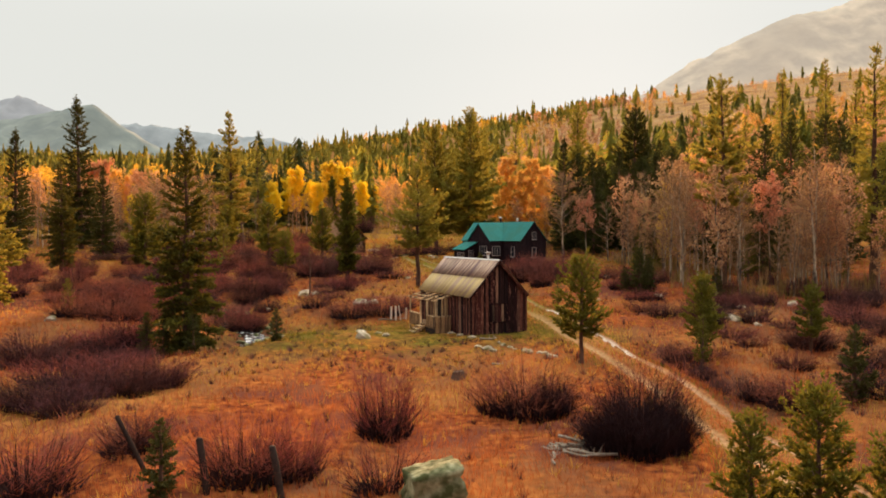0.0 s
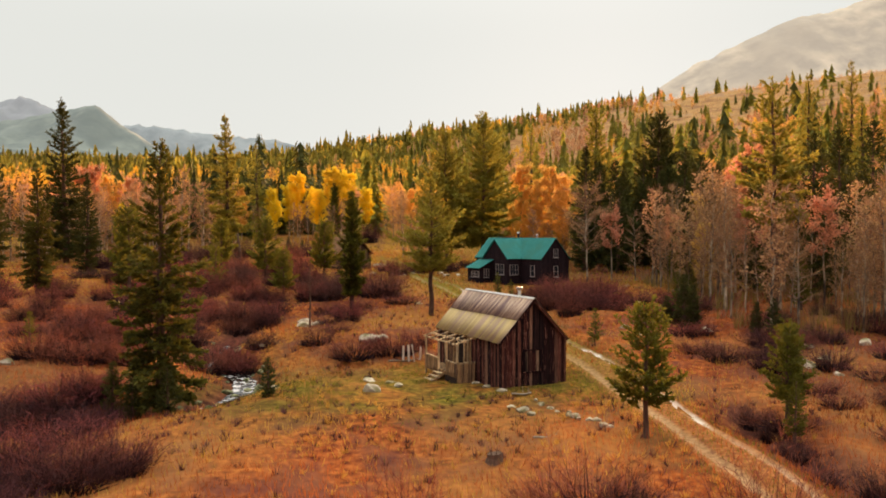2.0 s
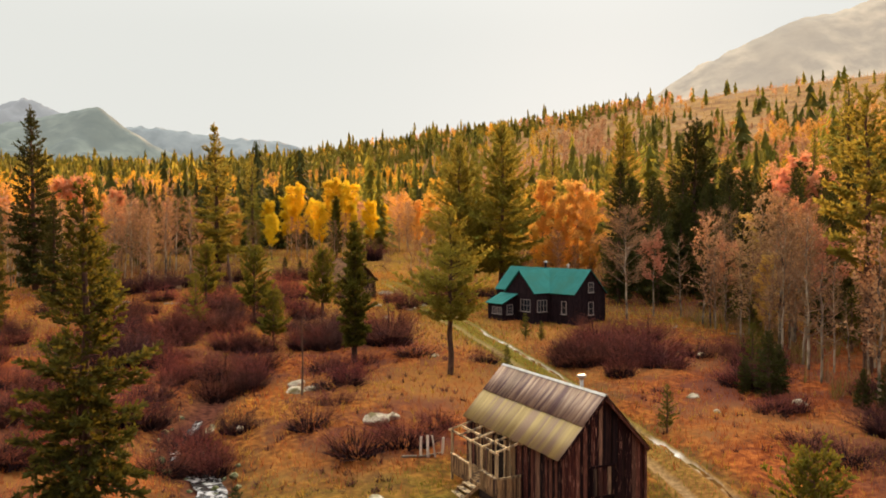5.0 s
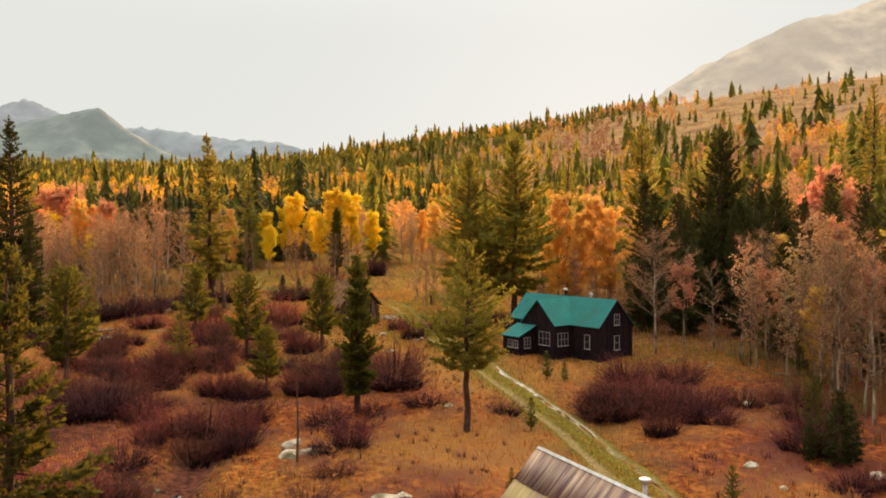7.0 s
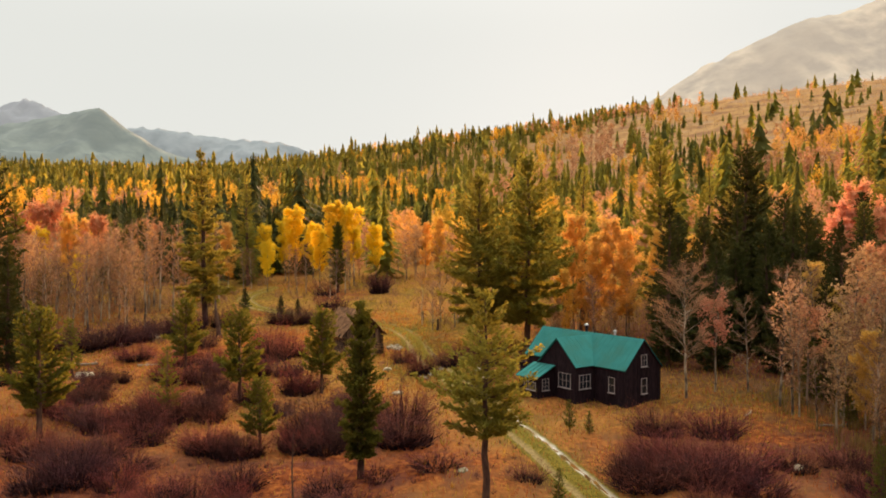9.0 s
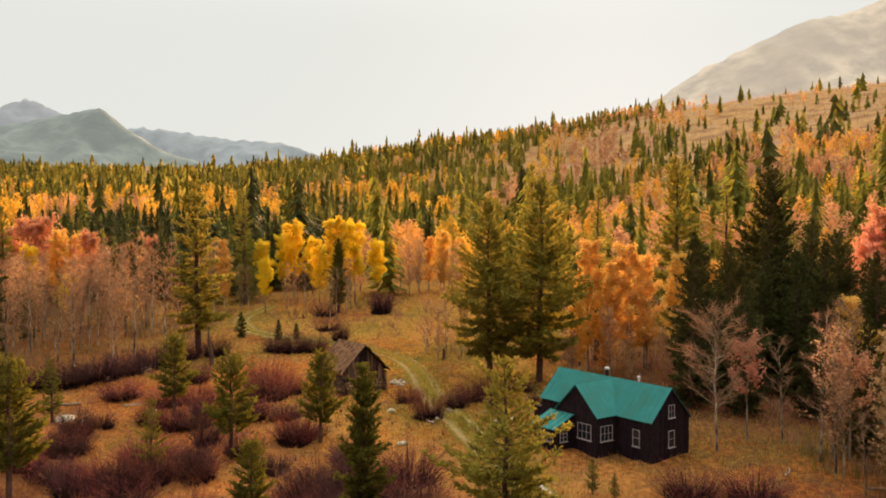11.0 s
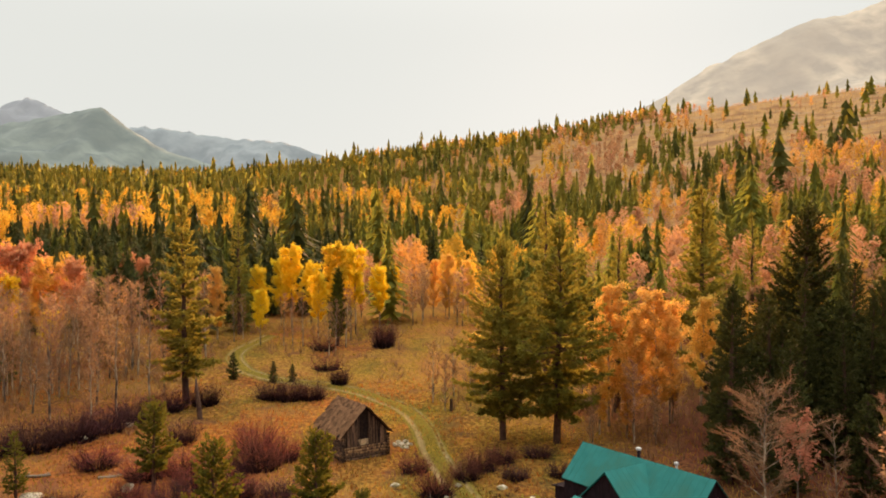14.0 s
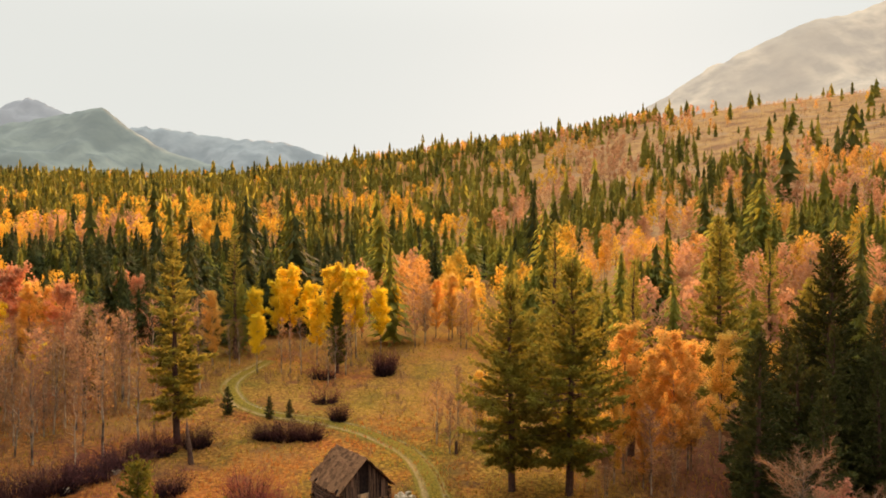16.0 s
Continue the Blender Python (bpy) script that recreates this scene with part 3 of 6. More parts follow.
def build_mountain(name, label, crest, y_crest, reach, mat, seed, rugged):
    """A range whose crest runs along x, with gullied flanks to both sides."""
    cx, cz = zip(*crest)
    xs = np.linspace(cx[0], cx[-1], 150)
    rs = np.linspace(-1, 1, 45)
    vs = []
    for r in rs:
        for x in xs:
            top = float(np.interp(x, cx, cz))
            f = 1 - abs(r)
            gully = noise.fractal(Vector((x / rugged, r * 2.2 + 5, seed)), 1.0, 2.0, 5) * top * 0.16 * min(1, abs(r) * 4)
            fine = noise.fractal(Vector((x / rugged * 6, r * 9, seed)), 1.0, 2.0, 4) * top * 0.022
            vs.append((x, y_crest + r * reach, top * f ** 0.9 + gully + fine - 30 * (f < 0.02)))
    n = len(xs)
    fs = [(j * n + i, j * n + i + 1, j * n + n + i + 1, j * n + n + i) for j in range(len(rs) - 1) for i in range(n - 1)]
    me = bpy.data.meshes.new(name)
    me.from_pydata(vs, [], fs)
    me.materials.append(mat)
    me.shade_smooth()
    tagged(new(name, me), label, "mountain", kind="structure")


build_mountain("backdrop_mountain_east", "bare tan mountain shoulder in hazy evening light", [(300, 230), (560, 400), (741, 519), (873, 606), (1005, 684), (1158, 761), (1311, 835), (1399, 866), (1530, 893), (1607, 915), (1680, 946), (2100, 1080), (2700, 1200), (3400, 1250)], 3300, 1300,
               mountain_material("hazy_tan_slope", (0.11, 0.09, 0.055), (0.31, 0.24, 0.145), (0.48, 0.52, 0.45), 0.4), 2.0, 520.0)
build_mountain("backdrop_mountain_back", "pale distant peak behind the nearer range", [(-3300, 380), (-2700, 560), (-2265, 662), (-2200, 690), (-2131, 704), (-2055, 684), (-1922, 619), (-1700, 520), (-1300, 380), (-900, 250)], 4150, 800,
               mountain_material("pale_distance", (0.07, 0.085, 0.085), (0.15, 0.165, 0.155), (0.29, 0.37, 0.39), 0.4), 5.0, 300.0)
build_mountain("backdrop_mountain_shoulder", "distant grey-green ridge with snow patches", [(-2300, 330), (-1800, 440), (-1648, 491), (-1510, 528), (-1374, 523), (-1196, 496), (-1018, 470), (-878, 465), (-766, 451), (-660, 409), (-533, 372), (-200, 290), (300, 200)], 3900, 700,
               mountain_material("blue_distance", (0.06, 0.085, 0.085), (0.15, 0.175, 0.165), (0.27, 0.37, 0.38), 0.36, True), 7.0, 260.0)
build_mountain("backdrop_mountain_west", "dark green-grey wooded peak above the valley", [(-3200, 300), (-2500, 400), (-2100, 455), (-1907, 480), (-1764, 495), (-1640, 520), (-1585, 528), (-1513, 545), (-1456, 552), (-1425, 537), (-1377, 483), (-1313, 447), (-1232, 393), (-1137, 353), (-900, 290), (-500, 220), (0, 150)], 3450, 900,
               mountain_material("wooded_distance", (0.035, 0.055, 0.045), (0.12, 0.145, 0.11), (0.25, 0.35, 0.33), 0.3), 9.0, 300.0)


# ---- far woods ----
def far_woods():
    rnd = random.Random(21)
    kinds = {k: Soup() for k in ("tan", "shade", "middle", "green", "dark", "yellow", "orange", "pink", "trunk")}

    def conifer_far(x, y, z, h, s, fat=1.0):
        """A full-skirted far conifer: drooping sprays in uneven tiers round a pole."""
        tiers, w, sprays, core = (18, 6, 15, 0.5) if y < 300 else (9, 7, 5, 0.75) if y < 480 else (6, 6, 3, 0.9)
        r = h * (rnd.uniform(0.19, 0.31) if y < 300 else rnd.uniform(0.16, 0.26)) * fat
        lop, blunt = rnd.uniform(0, 6.3), rnd.uniform(0.6, 1.0)
        for t in range(tiers):
            u = t / tiers
            rr = r * (1.04 - u) ** blunt * min(1.0, 0.7 + 1.6 * u) * rnd.uniform(0.8, 1.15)
            top, foot = z + h * min(1.0, 0.05 + 0.95 * (u + 1.75 / tiers)), z + h * (0.04 + 0.95 * u)
            turn = rnd.uniform(0, 6.3)
            rim = []
            for k in range(w):
                a = turn + 6.283 * (k + rnd.uniform(-0.25, 0.25)) / w
                q = core * rr * (rnd.uniform(0.95, 1.3) if k % 2 else rnd.uniform(0.4, 0.75)) * (1 + 0.2 * math.cos(a - lop))
                rim.append((x + q * math.cos(a), y + q * math.sin(a), foot + h * rnd.uniform(-0.035, 0.03) - 0.12 * q))
            s.add([(x, y, top)] + rim, [(0, 1 + k, 1 + (k + 1) % w) for k in range(w) if rnd.random() < 0.85])
            for _ in range(sprays):
                a, zz = rnd.uniform(0, 6.3), foot + h * rnd.uniform(-0.02, 1.0 / tiers)
                q, e = rr * rnd.uniform(0.6, 1.3), rnd.uniform(0.12, 0.3) if y < 300 else rnd.uniform(0.15, 0.4)
                s.add([(x + 0.4 * q * math.cos(a), y + 0.4 * q * math.sin(a), zz + 0.03 * h), (x + q * math.cos(a), y + q * math.sin(a), zz - 0.03 * h), (x + 0.8 * q * math.cos(a + e), y + 0.8 * q * math.sin(a + e), zz)], [(0, 1, 2)])

    def aspen_far(x, y, z, h, s, leaves):
        """A far aspen: a rounded crown of several leaf clumps on a thin stem."""
        r = h * rnd.uniform(0.17, 0.26)
        clumps = 9 if leaves > 150 else 6 if leaves > 60 else 3
        size = h * (0.033 if leaves > 150 else 0.046 if leaves > 60 else 0.075)
        low = rnd.uniform(0.2, 0.4)
        for c in range(clumps):
            u = (c + rnd.random()) / clumps
            a, q = rnd.uniform(0, 6.3), r * 0.6 * math.sqrt(rnd.random()) * (1.1 - 0.75 * u)
            cx, cy, cz = x + q * math.cos(a), y + q * math.sin(a), z + h * (low + (0.9 - low) * u)
            cr = r * rnd.uniform(0.45, 0.7) * (1.1 - 0.45 * u)
            for _ in range(leaves // clumps):
                d = Vector((rnd.gauss(0, 1), rnd.gauss(0, 1), rnd.gauss(0, 1))).normalized() * cr * rnd.uniform(0.65, 1.05)
                px, py, pz = cx + d.x, cy + d.y, cz + d.z * 1.35
                s.add([(px + rnd.uniform(-1, 1) * size, py + rnd.uniform(-1, 1) * size, pz + rnd.uniform(-1.2, 1.2) * size) for _ in range(3)], [(0, 1, 2)])
        kinds["trunk"].add([(x - 0.12, y, z), (x + 0.12, y - 0.1, z), (x + 0.05, y + 0.12, z), (x, y, z + h * 0.75)], [(0, 1, 3), (1, 2, 3), (2, 0, 3)])

    made = 0
    while made < 6000:
        y = 168 + 730 * rnd.random() ** 0.85
        x = rnd.uniform(-0.62, 0.62) * (y + 40)
        u = x / y
        if y < 215 and (-0.22 < u < 0.0 or y < 195 and u < -0.2):
            continue
        if path_distance(np.array(x), np.array(y), ROAD) < 4:
            continue
        # the upper slope on the sunny side lies open
        bare = max(0.0, min(1.0, (u - 0.2) / 0.08)) * max(0.0, min(1.0, (y - 430) / 130))
        if rnd.random() < 0.97 * bare:
            made += 0.3
            continue
        if u < -0.33 and 235 < y < 262:
            continue
        z = float(ground_z(x, y)) - 0.3
        grove = noise.noise(Vector((x / 32, y / 62, 1.5))) + 0.3 * noise.noise(Vector((x / 12, y / 22, 4)))
        warm = noise.noise(Vector((x / 60, y / 80, 8)))
        h = rnd.uniform(11, 19) if y < 500 else rnd.uniform(9, 16)
        limit = -0.02 if u > 0.06 else 0.08
        if u < -0.13 and 226 < y < 325:
            limit = 0.45
        elif -0.36 < u < -0.16 and 335 < y < 440:
            limit = -0.08
        elif y > 580:
            limit = 0.52 if u < -0.02 else 0.3 if u < 0.08 else 0.02
        if grove < limit:
            tall = 1.5 if rnd.random() < 0.05 else rnd.uniform(0.6, 1.05)
            # fewer dark firs beyond 480 m: the paler mix stands in for haze
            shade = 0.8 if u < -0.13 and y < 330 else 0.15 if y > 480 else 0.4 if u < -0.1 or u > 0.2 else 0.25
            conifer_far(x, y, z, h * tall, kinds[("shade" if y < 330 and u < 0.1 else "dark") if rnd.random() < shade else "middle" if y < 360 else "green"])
        else:
            if u > 0.1:
                s = "pink" if warm < 0.05 else "orange" if rnd.random() < 0.8 else "yellow"
            else:
                s = "yellow" if warm > -0.1 or (-0.36 < u < -0.16 and 335 < y < 440 and warm > -0.3) else "orange" if warm > -0.25 else "pink"
            aspen_far(x, y, z, h * 0.85, kinds[s], 330 if y < 330 else 130 if y < 520 else 54)
        made += 1
    # a closed dark stand of firs above the bare grove
    for _ in range(230):
        y = rnd.uniform(200, 320)
        x = y * rnd.uniform(-0.62, -0.2)
        if 235 < y < 262 and x < -0.3 * y or y < 226 and x > -0.32 * y or path_distance(np.array(x), np.array(y), ROAD) < 5:
            continue
        conifer_far(x, y, float(ground_z(x, y)) - 0.3, rnd.uniform(8, 15), kinds["shade" if rnd.random() < 0.75 else "middle"])
    # the crest carries a closed line of treetops
    for _ in range(620):
        y = rnd.uniform(800, 930)
        x = y * rnd.uniform(-0.6, 0.22)
        z = float(ground_z(x, y)) - 0.3
        if noise.noise(Vector((x / 40, y / 40, 3))) < 0.2:
            conifer_far(x, y, z, rnd.uniform(8, 16), kinds[rnd.choice(("green", "green", "dark"))], 1.2)
        else:
            aspen_far(x, y, z, rnd.uniform(8, 12), kinds["orange" if x > 0 else "yellow"], 54)
    # scattered pines, some in clumps, and low scrub on the open hillside
    for _ in range(60):
        y = rnd.uniform(400, 820)
        x = y * rnd.uniform(0.22, 0.62)
        for _ in range(rnd.choice((1, 1, 1, 2, 4))):
            px, py = x + rnd.gauss(0, 7), y + rnd.gauss(0, 7)
            conifer_far(px, py, float(ground_z(px, py)) - 0.3, rnd.uniform(5, 17), kinds[rnd.choice(("green", "middle", "dark"))], 1.2)
    for px, py, tall in ((128.7, 394, 30), (123, 402, 22), (118.7, 411, 24), (202, 490, 27), (196, 486, 15), (190, 492, 12), (42.7, 209, 23), (28, 210.6, 16.4), (33.7, 212, 19.7), (11.1, 215, 25.6), (-18.5, 210.4, 19.6)):
        conifer_far(px, py, float(ground_z(px, py)) - 0.3, tall, kinds["dark" if py > 300 else "middle"], 1.15)
    for _ in range(4200):
        y = rnd.uniform(400, 900)
        x = y * rnd.uniform(0.2, 0.62)
        aspen_far(x, y, float(ground_z(x, y)) - 0.8, rnd.uniform(1.8, 4.4), kinds[rnd.choice(("tan", "pink", "tan", "tan", "orange"))], 16)
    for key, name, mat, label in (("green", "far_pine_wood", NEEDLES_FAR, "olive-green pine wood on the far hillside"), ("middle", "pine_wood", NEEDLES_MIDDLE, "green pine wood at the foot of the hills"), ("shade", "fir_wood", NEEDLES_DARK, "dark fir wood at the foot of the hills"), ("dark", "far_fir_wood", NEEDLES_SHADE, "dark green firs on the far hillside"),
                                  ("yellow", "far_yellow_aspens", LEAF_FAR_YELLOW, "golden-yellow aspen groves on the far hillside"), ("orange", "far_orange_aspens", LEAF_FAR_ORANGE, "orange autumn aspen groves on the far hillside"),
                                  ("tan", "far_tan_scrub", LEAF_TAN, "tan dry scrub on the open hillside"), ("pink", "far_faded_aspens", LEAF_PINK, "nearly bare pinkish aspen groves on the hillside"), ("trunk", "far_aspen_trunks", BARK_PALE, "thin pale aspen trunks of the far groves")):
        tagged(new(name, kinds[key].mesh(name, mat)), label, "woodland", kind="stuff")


far_woods()


# ---- buildings ----
def plank(w, z0, left, right, t, rnd):
    """One upright board: its foot at z0 (worn), its head cut to the slope between left and right."""
    s = Soup()
    a, b = z0 + rnd.uniform(-0.02, 0.08), z0 + rnd.uniform(-0.02, 0.08)
    pts = [(0, 0, a), (w, 0, b), (w, 0, right), (0, 0, left)]
    s.add([(x, -t / 2, z) for x, _, z in pts] + [(x, t / 2, z) for x, _, z in pts], [(0, 1, 2, 3), (7, 6, 5, 4), (0, 4, 5, 1), (1, 5, 6, 2), (2, 6, 7, 3), (3, 7, 4, 0)])
    return s


def board_wall(parent, start, turn, length, head, foot, mat, rnd, width=0.2, skip=(), loss=0.0):
    """Boards side by side along a wall. head(d) gives the height at d metres from its start."""
    d = 0.0
    base = Matrix.Translation(start) @ pose(0, 0, 0, 0, 0, turn)
    while d < length - 0.05:
        w = min(width * rnd.uniform(0.75, 1.3), length - d)
        if not any(a < d + w / 2 < b for a, b in skip) and rnd.random() > loss:
            s = plank(w - 0.012, foot, head(d), head(d + w), rnd.uniform(0.02, 0.035), rnd)
            o = part("board", s, mat(d) if callable(mat) else mat, parent)
            o.matrix_basis = base @ Matrix.Translation((d, rnd.uniform(-0.018, 0.012), 0)) @ pose(0, 0, 0, 0, rnd.uniform(-0.35, 0.35), 0)
        d += w


def gable_shell(w, l, eave, ridge, inset, foot, thick=0.1):
    """The walls of a gabled building as one hollow shell."""
    s = Soup()
    i, j, k, m = inset, w - inset, inset, l - inset
    rise = (ridge - eave) / (w / 2)
    top = eave + rise * inset - 0.1
    s.box((i, k, foot), (i + thick, m, top))
    s.box((j - thick, k, foot), (j, m, top))
    for y0 in (k, m - thick):
        v = [(i + thick, foot), (j - thick, foot), (j - thick, top), (w / 2, ridge - 0.12), (i + thick, top)]
        s.add([(x, y0, z) for x, z in v] + [(x, y0 + thick, z) for x, z in v], [(0, 1, 2, 3, 4), (9, 8, 7, 6, 5), (0, 5, 6, 1), (1, 6, 7, 2), (2, 7, 8, 3), (3, 8, 9, 4), (4, 9, 5, 0)])
    return s


def slope_frame(w, l, eave, ridge, left):
    """Frame on a roof slope: x along the ridge, y down the slope, z out of it."""
    c, s = w / 2, ridge - eave
    n = math.hypot(c, s)
    c, s = c / n, s / n
    cols = ((0, 1, 0), (-c, 0, -s), (-s, 0, c)) if left else ((0, -1, 0), (c, 0, -s), (s, 0, c))
    m = Matrix((Vector(cols[0]), Vector(cols[1]), Vector(cols[2]))).transposed().to_4x4()
    return Matrix.Translation((w / 2, 0 if left else l, ridge)) @ m, n


def corrugated(w, h, waves, amp):
    s, k = Soup(), waves * 4
    for y in (0, h):
        for dz in (0, -0.008):
            s.v += [(w * i / k, y, amp * math.sin(2 * math.pi * waves * i / k) + dz) for i in range(k + 1)]
    n = k + 1
    s.f += [(i, i + 1, 2 * n + i + 1, 2 * n + i) for i in range(k)] + [(n + i + 1, n + i, 3 * n + i, 3 * n + i + 1) for i in range(k)]
    s.f += [(2 * n + i, 2 * n + i + 1, 3 * n + i + 1, 3 * n + i) for i in range(k)] + [(i + 1, i, n + i, n + i + 1) for i in range(k)]
    return s


def roof_deck(w, l, eave, ridge, drop=0.06, thick=0.07):
    """Boarding under the roof cover: two slabs that meet at the ridge."""
    s = Soup()
    for left in (True, False):
        m, n = slope_frame(w, l, eave, ridge, left)
        s.box((0.02, 0.03, -drop - thick), (l - 0.02, n - 0.02, -drop), m)
    return s


def build_cabin():
    rnd = random.Random(4)
    w, l, eave, ridge = 4.74, 9.52, 2.66, 5.18
    cabin = thing("cabin", pose(1.9, 57.42, 3.2, 0, 0, 23.94), "old weathered plank cabin with patched metal roof and porch", "cabin")
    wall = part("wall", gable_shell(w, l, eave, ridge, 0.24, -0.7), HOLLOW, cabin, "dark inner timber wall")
    rise = (ridge - eave) / (w / 2)

    def gable(d):
        return eave + rise * min(d + 0.2, w - 0.2 - d) - 0.09

    board_wall(wall, (0.2, 0.2, 0), 0, w - 0.4, gable, -0.12, lambda d: BOARD_DARK if 1.55 < d < 3.2 and rnd.random() < 0.75 else BOARD, rnd, 0.19)
    board_wall(wall, (w - 0.2, l - 0.2, 0), 180, w - 0.4, gable, -0.3, BOARD, rnd, 0.24)
    board_wall(wall, (0.2, l - 0.2, 0), -90, l - 0.4, lambda d: eave + 0.08, -0.35, lambda d: BOARD_TAN if 0.8 < d < 5.2 and rnd.random() < 0.7 else BOARD, rnd, 0.19, skip=((3.3, 4.15),))
    board_wall(wall, (w - 0.2, 0.2, 0), 90, l - 0.4, lambda d: eave + 0.08, -0.3, BOARD, rnd, 0.26)
    # corner boards
    for x, y in ((0.17, 0.17), (w - 0.17, 0.17), (0.17, l - 0.17)):
        s = Soup()
        s.box((x - 0.06, y - 0.05, -0.2), (x + 0.06, y + 0.05, eave + 0.02))
        part("corner_board", s, BOARD, cabin)
    # boarded window in the gable end
    s = Soup()
    for a in (1.72, 2.95):
        s.box((a, 0.13, 0.75), (a + 0.09, 0.18, 2.1))
    for z in (0.72, 2.05):
        s.box((1.66, 0.12, z), (3.1, 0.17, z + 0.09))
    frame_ = part("window_frame", s, BOARD, cabin, "worn timber frame of a boarded-up window")
    for i, (x, tall) in enumerate(((1.83, 1.2), (2.07, 1.27), (2.33, 1.1), (2.56, 1.24), (2.76, 1.18))):
        s = Soup()
        s.box((x, 0.14, 0.82), (x + rnd.uniform(0.15, 0.22), 0.165, 0.8 + tall))
        part("board", s, (BOARD_SHED, BOARD, BOARD)[i % 3], frame_)
    # open doorway on the porch side: a near-black slab paints its unlit inside
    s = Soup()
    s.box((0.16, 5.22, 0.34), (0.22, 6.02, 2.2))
    door = part("door", s, HOLLOW, cabin, "near-black slab standing in for the dark open doorway")
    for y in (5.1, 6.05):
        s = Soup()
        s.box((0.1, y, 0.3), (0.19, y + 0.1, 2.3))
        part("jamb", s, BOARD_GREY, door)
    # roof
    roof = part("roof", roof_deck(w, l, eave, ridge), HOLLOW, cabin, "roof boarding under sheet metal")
    cols, lap = 11, 0.09
    pw = l / cols
    m, n = slope_frame(w, l, eave, ridge, True)
    upper, lower = corrugated(pw + 0.05, n * 0.5, 8, 0.016), corrugated(pw + 0.05, n * 0.52 + lap, 8, 0.016)
    mu, ml = upper.mesh("roof_panel", RUST_METAL, True), lower.mesh("roof_panel", PALE_METAL, True)
    for left in (True, False):
        m, n = slope_frame(w, l, eave, ridge, left)
        for i in range(cols):
            j = rnd.uniform(-0.012, 0.012)
            for me, y, z in ((ml, n * 0.5 - lap, 0.0), (mu, 0.0, 0.03)):
                o = part("roof_panel", me, None, roof)
                o.matrix_basis = m @ Matrix.Translation((i * pw + j, y + rnd.uniform(-0.02, 0.03), z + 0.004 * (i % 2) + rnd.uniform(0, 0.006))) @ pose(0, 0, 0, rnd.uniform(-0.3, 0.3), rnd.uniform(-0.4, 0.4), rnd.uniform(-0.3, 0.3))
    s = Soup()
    for side in (-1, 1):
        s.box((0, -0.02, -0.01), (0.13, l + 0.02, 0.012), Matrix.Translation((w / 2, 0, ridge + 0.06)) @ pose(0, 0, 0, 0, 44 if side > 0 else 136, 0))
    part("ridge_cap", s, GALVANISED, roof, "pale folded metal ridge cap")
    for left in (True, False):
        m, n = slope_frame(w, l, eave, ridge, left)
        s = Soup()
        a, b = (0.0, 0.05) if left else (l - 0.05, l)
        s.box((a, 0, -0.16), (b, n, -0.02), m)
        part("barge_board", s, BOARD, roof)
    # stove pipe
    s = Soup()
    s.tube([(2.55, 2.2, ridge - 0.35), (2.55, 2.2, ridge + 0.42)], [0.09, 0.09], 14)
    pipe = part("stove_pipe", s, GALVANISED, cabin, "galvanised stove pipe", True)
    s = Soup()
    s.tube([(2.55, 2.2, ridge + 0.36), (2.55, 2.2, ridge + 0.4), (2.55, 2.2, ridge + 0.52), (2.55, 2.2, ridge + 0.56)], [0.1, 0.13, 0.24, 0.2], 14)
    part("cap", s, GALVANISED, pipe, "round pale metal cap", True)
    # porch
    x0, x1, y0, y1, deck = -1.15, 0.14, 3.55, 8.6, 0.3
    s = Soup()
    for i in range(9):
        s.box((x0 + i * 0.145, y0, deck - 0.05 + rnd.uniform(-0.008, 0.008)), (x0 + i * 0.145 + 0.135, y1, deck))
    s.box((x0, y0, deck - 0.22), (x0 + 0.08, y1, deck - 0.055))
    s.box((x0, y0, deck - 0.22), (x1, y0 + 0.08, deck - 0.055))
    porch = part("porch_deck", s, BOARD_TAN, cabin, "sagging plank porch floor")
    for y in (y0 + 0.05, 5.2, 6.4, y1 - 0.05):
        s = Soup()
        s.beam((x0 + 0.05, y, -0.75), (x0 + 0.05 + rnd.uniform(-0.03, 0.03), y, 2.1), 0.1, 0.1)
        part("post", s, BOARD_GREY, porch)
    s = Soup()
    s.beam((x1, y0 + 1.0, 0.3), (x1, y0 + 1.0, 2.4), 0.09, 0.12)
    part("post", s, BOARD_GREY, porch)
    for x, z in ((x0 + 0.05, 2.14), (x1, 2.5), (-0.52, 2.32)):
        s = Soup()
        s.beam((x, y0 - 0.1, z), (x, y1 + 0.1, z + rnd.uniform(-0.03, 0.03)), 0.07, 0.09)
        part("purlin", s, BOARD_GREY, porch)
    for i in range(5):
        y = y0 + 0.02 + i * (y1 - y0 - 0.04) / 4
        s = Soup()
        s.beam((x0 - 0.12, y, 2.19), (x1 + 0.02, y + rnd.uniform(-0.05, 0.05), 2.56), 0.05, 0.09)
        part("rafter", s, BOARD_GREY, porch)
    for a, b in ((y0, 5.2), (6.55, y1)):
        s = Soup()
        s.beam((x0 + 0.03, a, 0.98), (x0 + 0.03, b, 1.0), 0.12, 0.06)
        rail = part("rail", s, BOARD_GREY, porch)
        y = a
        while y < b - 0.1:
            s = Soup()
            s.box((x0, y, 0.02), (x0 + 0.03, y + 0.17, 0.95 + rnd.uniform(-0.03, 0.02)))
            part("board", s, BOARD_TAN, rail)
            y += 0.185
    s = Soup()
    s.beam((x0, y0 + 0.03, 0.98), (x1, y0 + 0.03, 1.0), 0.06, 0.1)
    rail = part("rail", s, BOARD_GREY, porch)
    for i in range(7):
        s = Soup()
